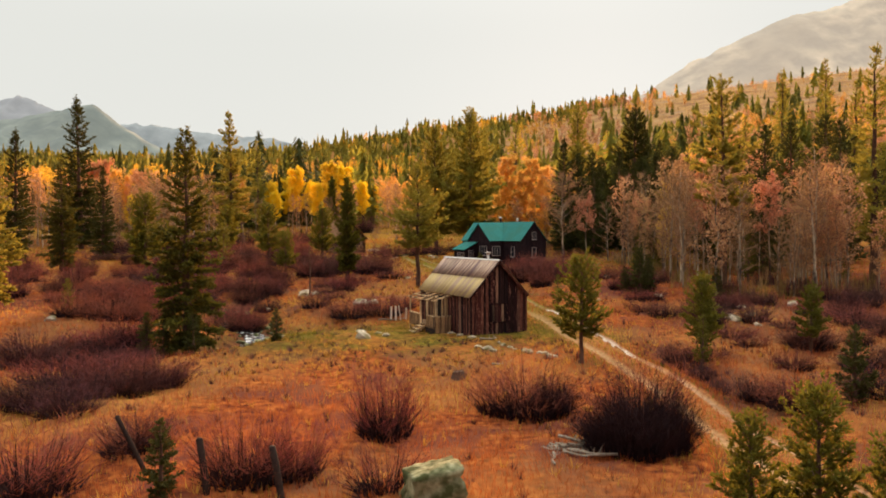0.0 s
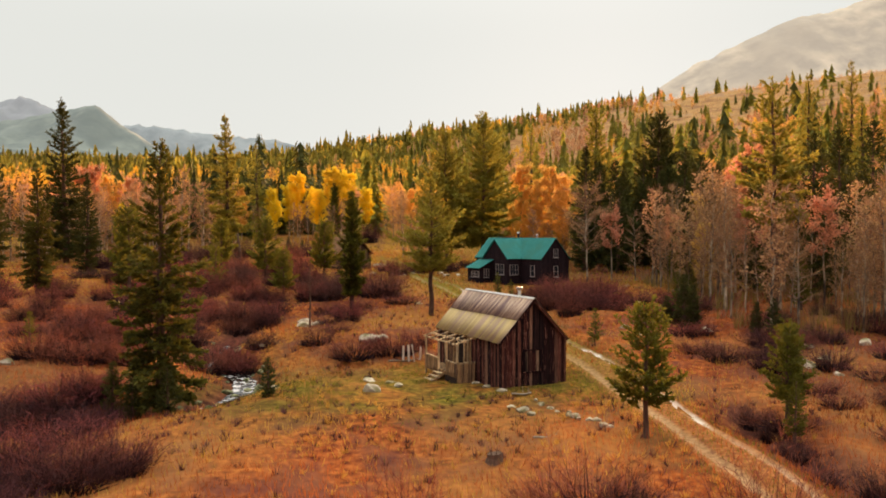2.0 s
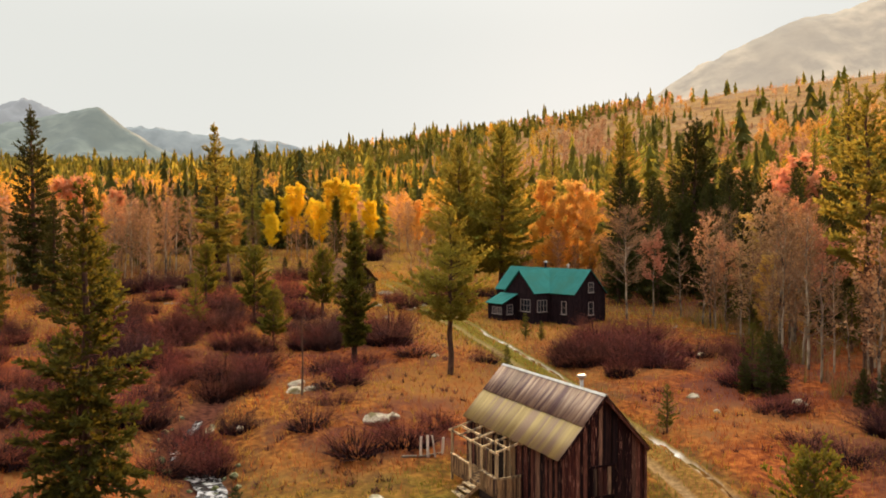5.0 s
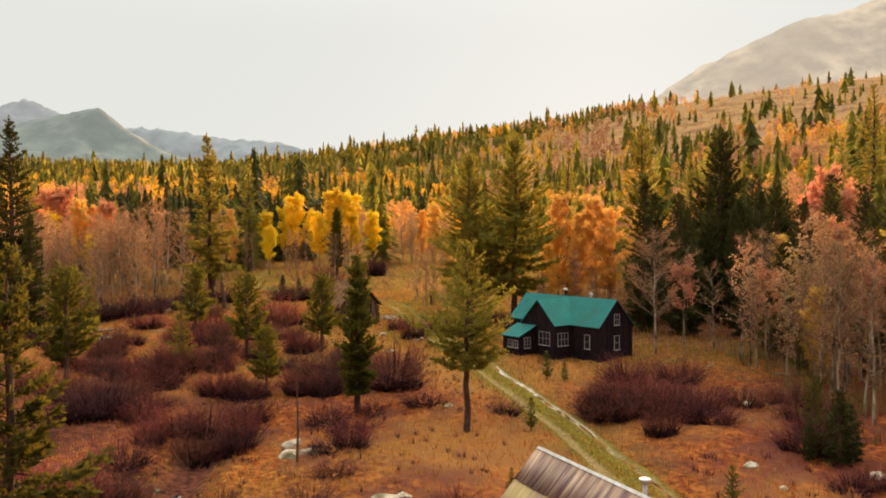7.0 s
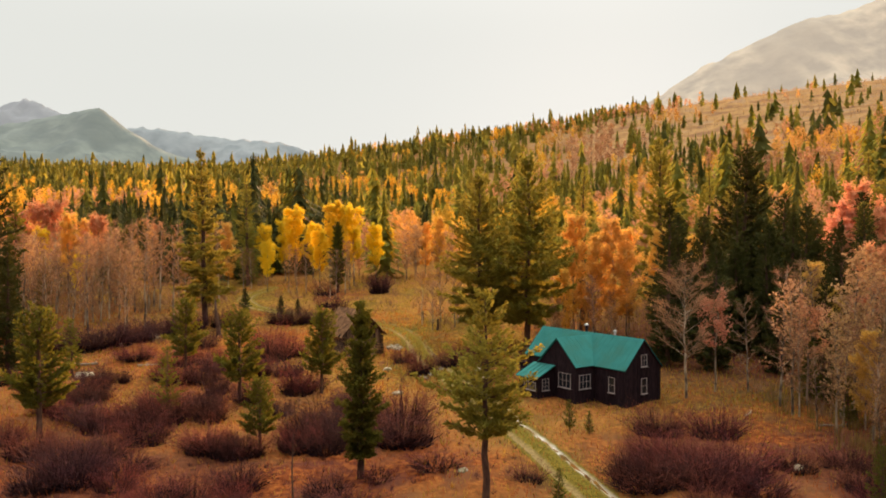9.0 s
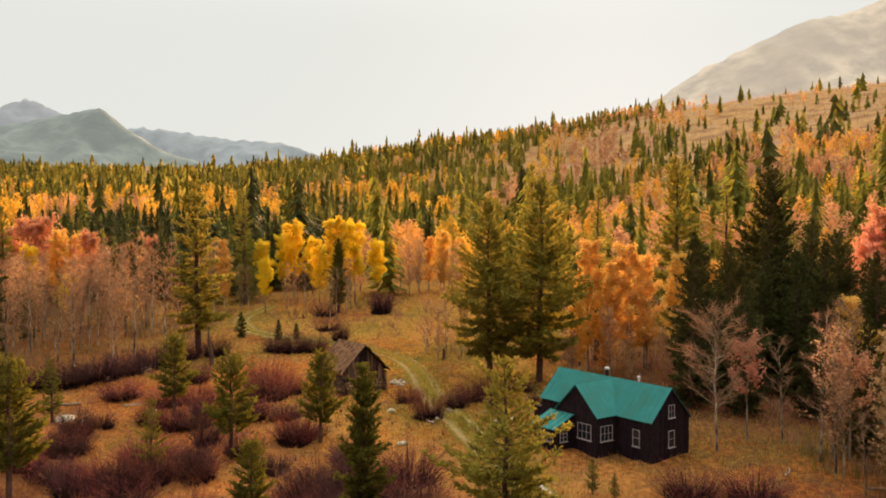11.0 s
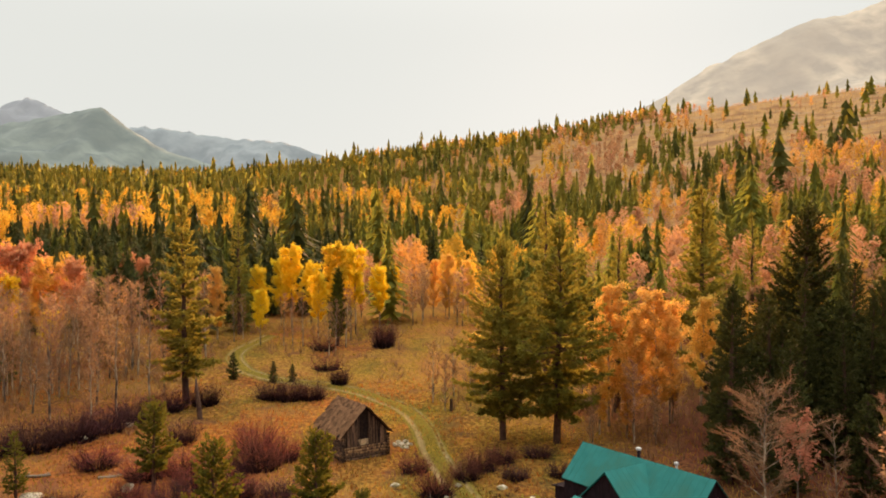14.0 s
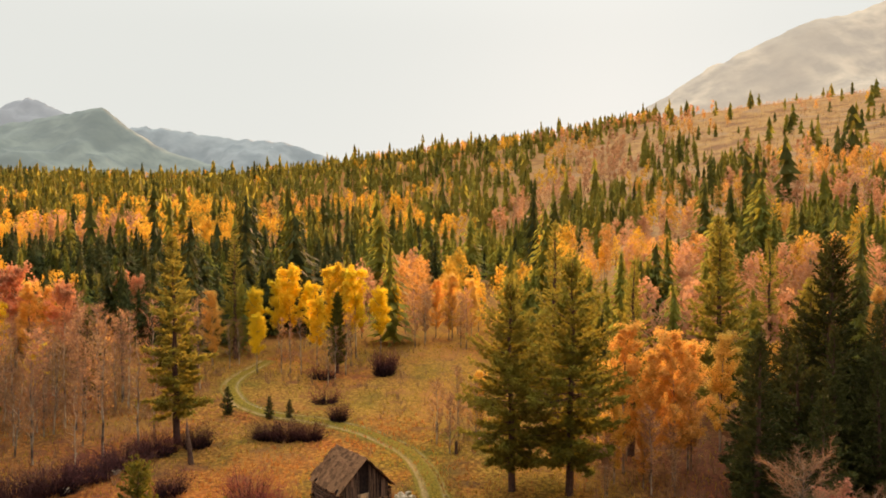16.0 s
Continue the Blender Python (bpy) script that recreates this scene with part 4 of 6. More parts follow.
        s.box((x0 + i * 0.18, y0 - 0.02, -0.45), (x0 + i * 0.18 + 0.165, y0 + 0.02, 0.95 + rnd.uniform(-0.03, 0.02)))
        part("board", s, BOARD_TAN, rail)
    # near-black boards carry the shade below the open porch floor
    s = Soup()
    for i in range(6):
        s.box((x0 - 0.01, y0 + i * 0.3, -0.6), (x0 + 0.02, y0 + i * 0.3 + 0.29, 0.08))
    part("skirt", s, HOLLOW, porch, "near-black board skirt with the under-porch shade in its colour")
    for i in range(4):
        s = Soup()
        z = 0.14 - 0.19 * i
        s.box((x0 - 0.34 - 0.3 * i, 5.3, z - 0.05), (x0 - 0.04 - 0.3 * i, 6.5, z))
        part("step", s, BOARD_GREY, porch)
    s = Soup()
    for y in (5.33, 6.43):
        s.beam((x0 - 1.25, y, -0.62), (x0, y, 0.2), 0.05, 0.16)
    part("stringer", s, BOARD_TAN, porch)
    # footing stones
    for x, y, r in ((0.1, 0.05, 0.34), (0.0, 1.6, 0.3), (-0.15, 2.9, 0.28), (w - 0.1, 0.1, 0.3), (w, 4.0, 0.3)):
        o = part("footing_stone", boulder_shape(r, int(x * 10 + y * 7) + 50, 0.6).mesh("footing_stone", STONE, True), None, cabin, "pale footing stone")
        o.location = (x, y, -0.18)


def boulder_shape(r, seed, flat=0.7):
    """A rock: an icosphere pushed about by noise, with a few flat breaks."""
    bm = bmesh.new()
    bmesh.ops.create_icosphere(bm, subdivisions=3, radius=1)
    s = Soup()
    rnd = random.Random(seed)
    cuts = [(Vector((rnd.uniform(-1, 1), rnd.uniform(-1, 1), rnd.uniform(-0.3, 1))).normalized(), rnd.uniform(0.55, 0.82)) for _ in range(9)]
    stretch = Vector((rnd.uniform(0.85, 1.25), rnd.uniform(0.8, 1.1), flat))
    for v in bm.verts:
        p = v.co * (1 + 0.16 * noise.noise(v.co * 1.3 + Vector((seed, 0, 0))) + 0.06 * noise.noise(v.co * 4 + Vector((0, seed, 0))))
        for d, k in cuts:
            over = p.dot(d) - k
            if over > 0:
                p = p - d * over * 0.95
        s.v.append((p.x * stretch.x * r, p.y * stretch.y * r, p.z * stretch.z * r))
    s.f = [tuple(v.index for v in f.verts) for f in bm.faces]
    bm.free()
    return s


def sash(parent, m, w, h, nx, ny, label="white-framed window"):
    """A framed window with glazing bars: x across, z up, y out of the wall (towards -y)."""
    s = Soup()
    t = 0.045
    for x in (-t, w):
        s.box((x, -0.05, -t), (x + t, 0.02, h + t))
    for z in (-t, h):
        s.box((0, -0.05, z), (w, 0.02, z + t))
    win = part("window", s, WHITE_PAINT, parent, label)
    win.matrix_basis = m
    s = Soup()
    for i in range(1, nx):
        s.box((w * i / nx - 0.018, -0.035, 0), (w * i / nx + 0.018, 0.01, h))
    for j in range(1, ny):
        s.box((0, -0.03, h * j / ny - 0.018), (w, 0.012, h * j / ny + 0.018))
    part("glazing_bar", s, WHITE_PAINT, win)
    s = Soup()
    s.box((0, -0.005, 0), (w, 0.005, h))
    part("pane", s, GLASS, win, "dark window glass")
    s = Soup()
    s.box((-0.12, -0.12, -t - 0.05), (w + 0.12, 0.0, -t))
    part("sill", s, WHITE_PAINT, win)


def build_house():
    w, l, eave, ridge = 4.74, 12.89, 2.84, 5.36
    house = thing("house", pose(10.07, 106.35, 6.37, 0, 0, 35.5), "dark-stained timber house with a green metal roof", "house")
    part("wall", gable_shell(w, l, eave, ridge, 0.16, -1.1, 0.14), DARK_WALL, house)
    rnd = random.Random(8)
    rise = (ridge - eave) / (w / 2)
    wall2 = house.children[0]
    board_wall(wall2, (0.14, 0.15, 0), 0, w - 0.28, lambda d: eave + rise * min(d + 0.14, w - 0.14 - d) - 0.1, -0.9, DARK_WALL, rnd, 0.24)
    board_wall(wall2, (0.15, l - 0.15, 0), -90, l - 0.3, lambda d: eave + 0.04, -0.9, DARK_WALL, rnd, 0.26, skip=((4.3, 9.1),))
    roof = part("roof", roof_deck(w, l, eave, ridge), DARK_WALL, house)
    # main roof: the near slope is cut where the wing joins it
    a, b, reach, top = 3.66, 8.64, -2.15, 5.22
    mid = (a + b) / 2
    meet = (w / 2) * (top - eave) / (ridge - eave)
    m, n = slope_frame(w, l, eave, ridge, False)
    s = Soup()
    s.box((0, 0, -0.03), (l, n, 0), m)
    far_sheet = part("roof_sheet", s, GREEN_METAL, house)
    for i in range(23):
        x = l * i / 22
        s = Soup()
        s.box((x - 0.015, 0, 0), (x + 0.015, n, 0.018), m)
        part("seam", s, GREEN_METAL, far_sheet)
    s = Soup()
    z = 0.025
    s.add([(w / 2, 0, ridge + z), (0, 0, eave + z), (0, a, eave + z), (meet, mid, top + z), (0, b, eave + z), (0, l, eave + z), (w / 2, l, ridge + z)], [(0, 2, 1), (0, 3, 2), (0, 6, 3), (3, 6, 5), (3, 5, 4)])
    s.add([(0, 0, eave - 0.05), (0, a, eave - 0.05), (0, a, eave + z), (0, 0, eave + z), (0, b, eave - 0.05), (0, l, eave - 0.05), (0, l, eave + z), (0, b, eave + z)], [(0, 1, 2, 3), (4, 5, 6, 7)])
    near_sheet = part("roof_sheet", s, GREEN_METAL, house)
    for i in range(23):
        y = l * i / 22
        hi = meet * (1 - abs(y - mid) / (mid - a)) if a < y < b else 0.0
        if hi < w / 2 - 0.1:
            s = Soup()
            s.beam((w / 2, y, ridge + z), (hi, y, eave + rise * hi + z), 0.03, 0.03)
            part("seam", s, GREEN_METAL, near_sheet)
    for e in (a, b):
        s = Soup()
        s.add([(reach, mid, top + z), (reach, e, eave + z - 0.02), (0, e, eave + z), (meet, mid, top + z)], [(0, 1, 2, 3) if e < mid else (3, 2, 1, 0)])
        s.add([(reach, mid, top - 0.09), (reach, e, eave - 0.09), (reach, e, eave + z - 0.02), (reach, mid, top + z)], [(0, 1, 2, 3)])
        sheet = part("roof_sheet", s, GREEN_METAL, house, "green sheet metal over the front gable")
        for i in range(5):
            u = reach + (0 - reach) * i / 4.0
            s = Soup()
            s.beam((u, mid, top + z), (u, e, eave + z - 0.02), 0.03, 0.03)
            part("seam", s, GREEN_METAL, sheet)
    # front wing
    s = Soup()
    f, c, d = reach + 0.18, a + 0.16, b - 0.16
    v = [(c, -1.2), (d, -1.2), (d, eave + 0.02), (mid, top - 0.14), (c, eave + 0.02)]
    s.add([(f, y, z) for y, z in v] + [(f + 0.14, y, z) for y, z in v], [(4, 3, 2, 1, 0), (5, 6, 7, 8, 9)] + [(i, (i + 1) % 5, 5 + (i + 1) % 5, 5 + i) for i in range(5)])
    s.box((f + 0.14, c, -1.2), (0.3, c + 0.14, eave - 0.02))
    s.box((f + 0.14, d - 0.14, -1.2), (0.3, d, eave - 0.02))
    wing = part("wing_wall", s, DARK_WALL, house)
    board_wall(wing, (f - 0.02, d, 0), -90, d - c, lambda q: eave + (top - eave) * (1 - abs(q + c - mid) / (mid - a)) - 0.12, -1.0, DARK_WALL, rnd, 0.25)
    # front porch
    p0, p1, q0, q1 = -4.15, f - 0.04, 6.5, 9.15
    s = Soup()
    s.box((p0 + 0.12, q0 + 0.1, -1.2), (p1, q1 - 0.1, 1.72))
    s.add([(p0 + 0.12, q0 + 0.1, 1.72), (p1, q0 + 0.1, 1.72), (p1, q0 + 0.1, 2.6), (p0 + 0.12, q1 - 0.1, 1.72), (p1, q1 - 0.1, 1.72), (p1, q1 - 0.1, 2.6)], [(0, 1, 2), (5, 4, 3), (0, 2, 5, 3)])
    entry = part("porch", s, DARK_WALL, house, "small dark entrance porch with a green lean-to roof")
    s = Soup()
    s.add([(p0 - 0.1, q0 - 0.1, 1.66), (p1, q0 - 0.1, 2.66), (p1, q1 + 0.1, 2.66), (p0 - 0.1, q1 + 0.1, 1.66)] + [(p0 - 0.1, q0 - 0.1, 1.72), (p1, q0 - 0.1, 2.72), (p1, q1 + 0.1, 2.72), (p0 - 0.1, q1 + 0.1, 1.72)], [(3, 2, 1, 0), (4, 5, 6, 7), (0, 1, 5, 4), (2, 3, 7, 6), (3, 0, 4, 7)])
    canopy = part("porch_roof", s, GREEN_METAL, house)
    for i in range(6):
        y = q0 - 0.1 + (q1 - q0 + 0.2) * i / 5
        s = Soup()
        s.beam((p0 - 0.1, y, 1.735), (p1, y, 2.735), 0.035, 0.04)
        part("seam", s, GREEN_METAL, canopy)
    sash(entry, Matrix.Translation((p0 + 0.1, 8.2, 0.65)) @ pose(0, 0, 0, 0, 0, -90), 0.55, 0.65, 2, 2)
    sash(entry, Matrix.Translation((p0 + 0.1, 7.35, 0.65)) @ pose(0, 0, 0, 0, 0, -90), 0.55, 0.65, 2, 2)
    sash(entry, Matrix.Translation((-3.4, q0 + 0.08, 0.6)), 0.7, 0.95, 2, 3)
    # lean-to at the far end
    s = Soup()
    s.box((0.5, l, -1.2), (3.4, l + 1.3, 1.9))
    s.add([(0.3, l, 1.9), (3.6, l, 1.9), (3.6, l + 1.5, 1.75), (0.3, l + 1.5, 1.75), (0.3, l, 2.0), (3.6, l, 2.0), (3.6, l + 1.5, 1.83), (0.3, l + 1.5, 1.83)], [(4, 5, 6, 7), (3, 2, 1, 0), (0, 1, 5, 4), (2, 3, 7, 6), (3, 0, 4, 7), (1, 2, 6, 5)])
    part("lean_to", s, DARK_WALL, house)
    # windows
    sash(house, Matrix.Translation((f - 0.05, 5.95, 0.95)) @ pose(0, 0, 0, 0, 0, -90), 1.45, 1.2, 3, 2, "wide white-framed window")
    sash(house, Matrix.Translation((-1.62, c - 0.03, 0.95)), 1.25, 1.15, 3, 2, "wide white-framed window")
    sash(house, Matrix.Translation((0.1, 1.95, 0.8)) @ pose(0, 0, 0, 0, 0, -90), 0.62, 1.25, 1, 2)
    sash(house, Matrix.Translation((2.1, 0.1, 3.05)), 0.62, 0.95, 2, 2)
    sash(house, Matrix.Translation((2.1, 0.1, 0.72)), 0.62, 1.25, 1, 2)
    for x, y, z, h, r in ((w / 2 + 0.25, 7.2, ridge - 0.5, 1.05, 0.13), (w / 2 + 0.1, 3.5, ridge - 0.2, 0.5, 0.1)):
        s = Soup()
        s.tube([(x, y, z), (x, y, z + h)], [r, r], 12)
        pipe = part("stove_pipe", s, DARK_WALL if r > 0.11 else GALVANISED, house, smooth=True)
        s = Soup()
        s.tube([(x, y, z + h - 0.02), (x, y, z + h + 0.12), (x, y, z + h + 0.2)], [r * 1.7, r * 1.7, r * 0.5], 12)
        part("cap", s, GALVANISED, pipe, "bright metal cap", True)


def build_shed():
    rnd = random.Random(14)
    w, l, eave, ridge = 5.52, 5.83, 1.95, 4.68
    shed = thing("log_shed", pose(-16.66, 127.99, 7.52, 0, 0, 35.64), "tumbledown log shed with a wood-shingle roof", "shed")
    wall = part("wall", gable_shell(w, l, eave, ridge, 0.4, -0.6, 0.06), HOLLOW, shed, "dark inner wall")
    rise = (ridge - eave) / (w / 2)
    for k in range(5):
        for x0, x1, y in ((0.1, w - 0.1, 0.3), (0.1, w - 0.1, l - 0.3)):
            s = Soup()
            s.tube([(x0 - rnd.uniform(0, 0.2), y, -0.35 + 0.27 * k), (w / 2, y + rnd.uniform(-0.03, 0.03), -0.35 + 0.27 * k), (x1 + rnd.uniform(0, 0.2), y, -0.35 + 0.27 * k)], [0.13, 0.14, 0.12], 8)
            part("log", s, BOARD_TAN if rnd.random() < 0.4 else BOARD_SHED, shed, smooth=True)
    for k in range(8):
        for x in (0.3, w - 0.3):
            s = Soup()
            s.tube([(x, 0.0 - rnd.uniform(0, 0.25), -0.2 + 0.27 * k), (x + rnd.uniform(-0.03, 0.03), l / 2, -0.2 + 0.27 * k), (x, l + rnd.uniform(0, 0.2), -0.2 + 0.27 * k)], [0.13, 0.14, 0.12], 8)
            part("log", s, BOARD_TAN if rnd.random() < 0.4 else BOARD_SHED, shed, smooth=True)
    # the opening's darkness is the near-black shell behind the missing boards
    board_wall(wall, (0.35, 0.26, 0), 0, w - 0.7, lambda d: eave + rise * min(d + 0.35, w - 0.35 - d) - 0.12, 0.85, BOARD_SHED, rnd, 0.22, skip=((1.75, 2.75),), loss=0.2)
    board_wall(wall, (w - 0.35, l - 0.26, 0), 180, w - 0.7, lambda d: eave + rise * min(d + 0.35, w - 0.35 - d) - 0.12, 0.85, BOARD_SHED, rnd, 0.22)
    s = Soup()
    s.box((2.0, 0.16, 0.95), (3.1, 0.24, 1.5))
    part("hatch", s, BOARD_GREY, shed, "pale plank hatch")
    roof = part("roof", roof_deck(w, l, eave, ridge), HOLLOW, shed)
    shapes = []
    for k in range(5):
        s = Soup()
        s.box((0, 0, -0.012), (0.36 + 0.03 * k, 0.62, 0.022 + 0.006 * k))
        shapes.append(s.mesh("shingle", SHINGLE))
    for left in (True, False):
        m, n = slope_frame(w, l, eave, ridge, left)
        rows = 9
        for r in range(rows):
            y, x = n * r / rows - 0.03, -0.12
            while x < l - 0.1:
                k = rnd.randrange(5)
                if rnd.random() > 0.02:
                    o = part("shingle", shapes[k], None, roof)
                    o.matrix_basis = m @ Matrix.Translation((x, y + rnd.uniform(-0.05, 0.06), 0.03 + 0.004 * k)) @ pose(0, 0, 0, -3.0 + rnd.uniform(-1.5, 1.5), rnd.uniform(-1.5, 1.5), rnd.uniform(-3, 3))
                x += 0.365 + 0.03 * k
    s = Soup()
    s.beam((w / 2, -0.1, ridge + 0.03), (w / 2, l + 0.05, ridge + 0.0), 0.16, 0.06)
    part("ridge_board", s, SHINGLE, roof)


build_cabin()
build_house()
build_shed()


# ---- trees ----
def conifer_shape(seed, h, spread, first, gap, droop, tuft, fill, blades, ragged=0.3, taper=0.72):
    """Trunk with limbs, and a crown of needle tufts along whorled boughs."""
    rnd = random.Random(seed)
    wood, crown = Soup(), Soup()
    lean = [Vector((rnd.uniform(-1, 1), rnd.uniform(-1, 1), 0)) * h * 0.006 for _ in range(9)]
    spine = [Vector((0, 0, h * i / 8)) + (lean[i] if i else Vector()) for i in range(9)]
    r0 = 0.016 * h + 0.04
    wood.tube(spine, [r0 * (1 - i / 8) ** 0.85 + 0.012 for i in range(9)], 8)

    def axis(z):
        k = min(7, max(0, int(8 * z / h)))
        return spine[k].lerp(spine[k + 1], 8 * z / h - k)

    def tufted(p, d, size):
        for _ in range(blades):
            w = (d * 0.75 + Vector((rnd.uniform(-1, 1), rnd.uniform(-1, 1), rnd.uniform(-0.6, 0.9))) * 0.8).normalized()
            side = w.cross(Vector((rnd.uniform(-1, 1), rnd.uniform(-1, 1), rnd.uniform(-1, 1)))).normalized() * size * 0.22
            e = p + w * size * rnd.uniform(0.7, 1.25)
            if rnd.random() < 0.5:
                crown.add([tuple(p), tuple(e + side * 0.85), tuple(e - side * 0.85)], [(0, 1, 2)])
            else:
                crown.add([tuple(p - side), tuple(p + side), tuple(e)], [(0, 1, 2)])

    z = first * h
    while z < h * 0.975:
        u = (z - first * h) / (h * (1 - first))
        reach = spread * (1 - u) ** taper * (0.55 + 0.45 * min(1, u / 0.22)) * rnd.uniform(1 - ragged, 1 + ragged * 0.6) + 0.06
        n = rnd.randint(3, 5)
        a0 = rnd.uniform(0, 6.3)
        for k in range(n):
            if rnd.random() < 0.1 * (1 - u):
                continue
            a = a0 + 6.283 * k / n + rnd.uniform(-0.35, 0.35)
            length = reach * rnd.uniform(0.6, 1.15)
            rise = math.radians(-droop * (1 - u) + 48 * u ** 1.4 + rnd.uniform(-9, 9))
            d = Vector((math.cos(a) * math.cos(rise), math.sin(a) * math.cos(rise), math.sin(rise)))
            p0 = axis(z) + Vector((0, 0, rnd.uniform(-0.4, 0.4) * gap))
            tip = p0 + d * length + Vector((0, 0, 0.13 * length))
            mid = p0 + d * length * 0.55
            wood.tube([tuple(p0), tuple(mid), tuple(tip)], [0.012 * length + 0.008, 0.007 * length + 0.006, 0.004], 3)
            m = max(3, int(length * fill * 1.3))
            for i in range(m):
                s = 0.22 + 0.78 * (i + rnd.random()) / m
                q = p0.lerp(mid, s / 0.55) if s < 0.55 else mid.lerp(tip, (s - 0.55) / 0.45)
                off = Vector((-d.y, d.x, 0)).normalized() * rnd.uniform(-1, 1) * length * 0.3 * (1.1 - s)
                tufted(q + off + Vector((0, 0, -abs(rnd.gauss(0, 0.05)) * length)), (d * 0.8 + off * 0.8 + Vector((0, 0, 0.25))).normalized(), tuft * (1 - 0.5 * u))
            tufted(tip, d, tuft * (1 - 0.5 * u))
        z += gap * rnd.uniform(0.65, 1.35)
    for i in range(6):
        tufted(axis(h * (0.95 + 0.008 * i)), Vector((0, 0, 1)), tuft * 0.45)
    return wood, crown


def conifer(name, label, needles, seed, h, **how):
    t = thing(name, Matrix.Identity(4), label, "tree", "conifers of the valley")
    wood, crown = conifer_shape(seed, h, **how)
    part("trunk", wood, BARK, t, smooth=True)
    part("crown", crown, needles, t)
    return t, h


def aspen_shape(seed, h, limbs, first, spread, leaves, leaf, twigs=3, forked=False):
    """Pale stem and limbs, fine twigs, and leaves where there are any."""
    rnd = random.Random(seed)
    wood, limb, fine, crown = Soup(), Soup(), Soup(), Soup()
    bendy = [Vector((rnd.uniform(-1, 1), rnd.uniform(-1, 1), 0)) * h * 0.012 * i / 4 for i in range(9)]
    spine = [Vector((0, 0, h * 0.93 * i / 8)) + bendy[i] for i in range(9)]
    r0 = 0.008 * h + 0.025
    wood.tube(spine, [r0 * (1 - i / 8.6) ** 0.9 for i in range(9)], 6)
    for b in range(limbs):
        u = first + (0.97 - first) * (b + rnd.random()) / limbs
        k = min(7, int(u * 8))
        p0 = spine[k].lerp(spine[k + 1], u * 8 - k)
        a = b * 2.4 + rnd.uniform(-0.5, 0.5)
        up = math.radians(rnd.uniform(22, 55) if not forked else rnd.uniform(15, 55))
        v = (u - first) / (1 - first)
        length = 1.2 * spread * (1.05 - v) ** 0.42 * min(1.0, 0.5 + 1.6 * v) * rnd.uniform(0.55, 1.2)
        d = Vector((math.cos(a) * math.cos(up), math.sin(a) * math.cos(up), math.sin(up)))
        mid = p0 + d * length * 0.5 + Vector((rnd.uniform(-1, 1), rnd.uniform(-1, 1), rnd.uniform(0, 1))) * 0.07 * length
        tip = p0 + d * length + Vector((0, 0, 0.2 * length))
        limb.tube([tuple(p0), tuple(mid), tuple(tip)], [0.3 * r0 * (1.2 - u) + 0.02, 0.014, 0.006], 3)
        for i in range(5):
            s = 0.25 + 0.15 * i + rnd.uniform(-0.06, 0.06)
            q = p0.lerp(mid, s / 0.5) if s < 0.5 else mid.lerp(tip, (s - 0.5) / 0.5)
            e = q + (d + Vector((rnd.uniform(-1, 1), rnd.uniform(-1, 1), rnd.uniform(-0.2, 0.9))) * 0.9).normalized() * length * rnd.uniform(0.25, 0.5)
            fine.blade(q, e, 0.026, rnd.uniform(0, 6.3))
            for _ in range(twigs):
                c = q.lerp(e, rnd.uniform(0.2, 0.95))
                fine.blade(c, c + (d * 0.5 + Vector((rnd.uniform(-1, 1), rnd.uniform(-1, 1), rnd.uniform(-0.3, 1)))).normalized() * rnd.uniform(0.4, 1.0), 0.018, rnd.uniform(0, 6.3))
            for _ in range(leaves):
                c = q.lerp(e, rnd.uniform(0.35, 1.1)) + Vector((rnd.gauss(0, 1), rnd.gauss(0, 1), rnd.gauss(0, 1))) * spread * 0.085
                x = Vector((rnd.uniform(-1, 1), rnd.uniform(-1, 1), rnd.uniform(-1, 1))).normalized()
                y = x.cross(Vector((rnd.uniform(-1, 1), rnd.uniform(-1, 1), rnd.uniform(-1, 1)))).normalized()
                z = leaf * rnd.uniform(0.6, 1.2)
                crown.add([tuple(c - x * z * 0.7 - y * z * 0.45), tuple(c + x * z * 0.75), tuple(c - x * z * 0.3 + y * z * 0.8)], [(0, 1, 2)])
    return wood, limb, fine, crown


def aspen(label, seed, h, leaf_mat=None, group="aspens of the valley", **how):
    t = thing("aspen", Matrix.Identity(4), label, "tree", group)
    wood, limb, fine, crown = aspen_shape(seed, h, **how)
    part("trunk", wood, BARK_PALE, t, "pale aspen trunk", True)
    part("limb_crown", limb, BARK_PALE, t, "thin pale limbs", True)["kind"] = "stuff"
    part("twig_haze", fine, TWIGS, t, "fine grey-brown twigs")["kind"] = "stuff"
    if crown.f:
        part("crown", crown, leaf_mat, t)
    return t, h


def spots(proto, places, seed=1, sway=1.5):
    """Places are (x, y, height); each tree gets its own turn and a slight lean."""
    t, h = proto
    rnd = random.Random(seed)
    set_out(t, [on_ground(x, y, rnd.uniform(0, 360), tall / h, 0.08, rnd.uniform(-sway, sway)) for x, y, tall in places])


def scatter(seed, count, x0, x1, y0, y1, low, high, apart=1.6):
    rnd, out = random.Random(seed), []
    tries = 0
    while len(out) < count and tries < 6000:
        tries += 1
        x, y = rnd.uniform(x0, x1), rnd.uniform(y0, y1)
        if all(math.hypot(x - a, y - b) > apart for a, b, _ in out) and path_distance(np.array(x), np.array(y), ROAD) > 3:
            out.append((x, y, rnd.uniform(low, high)))
    return out


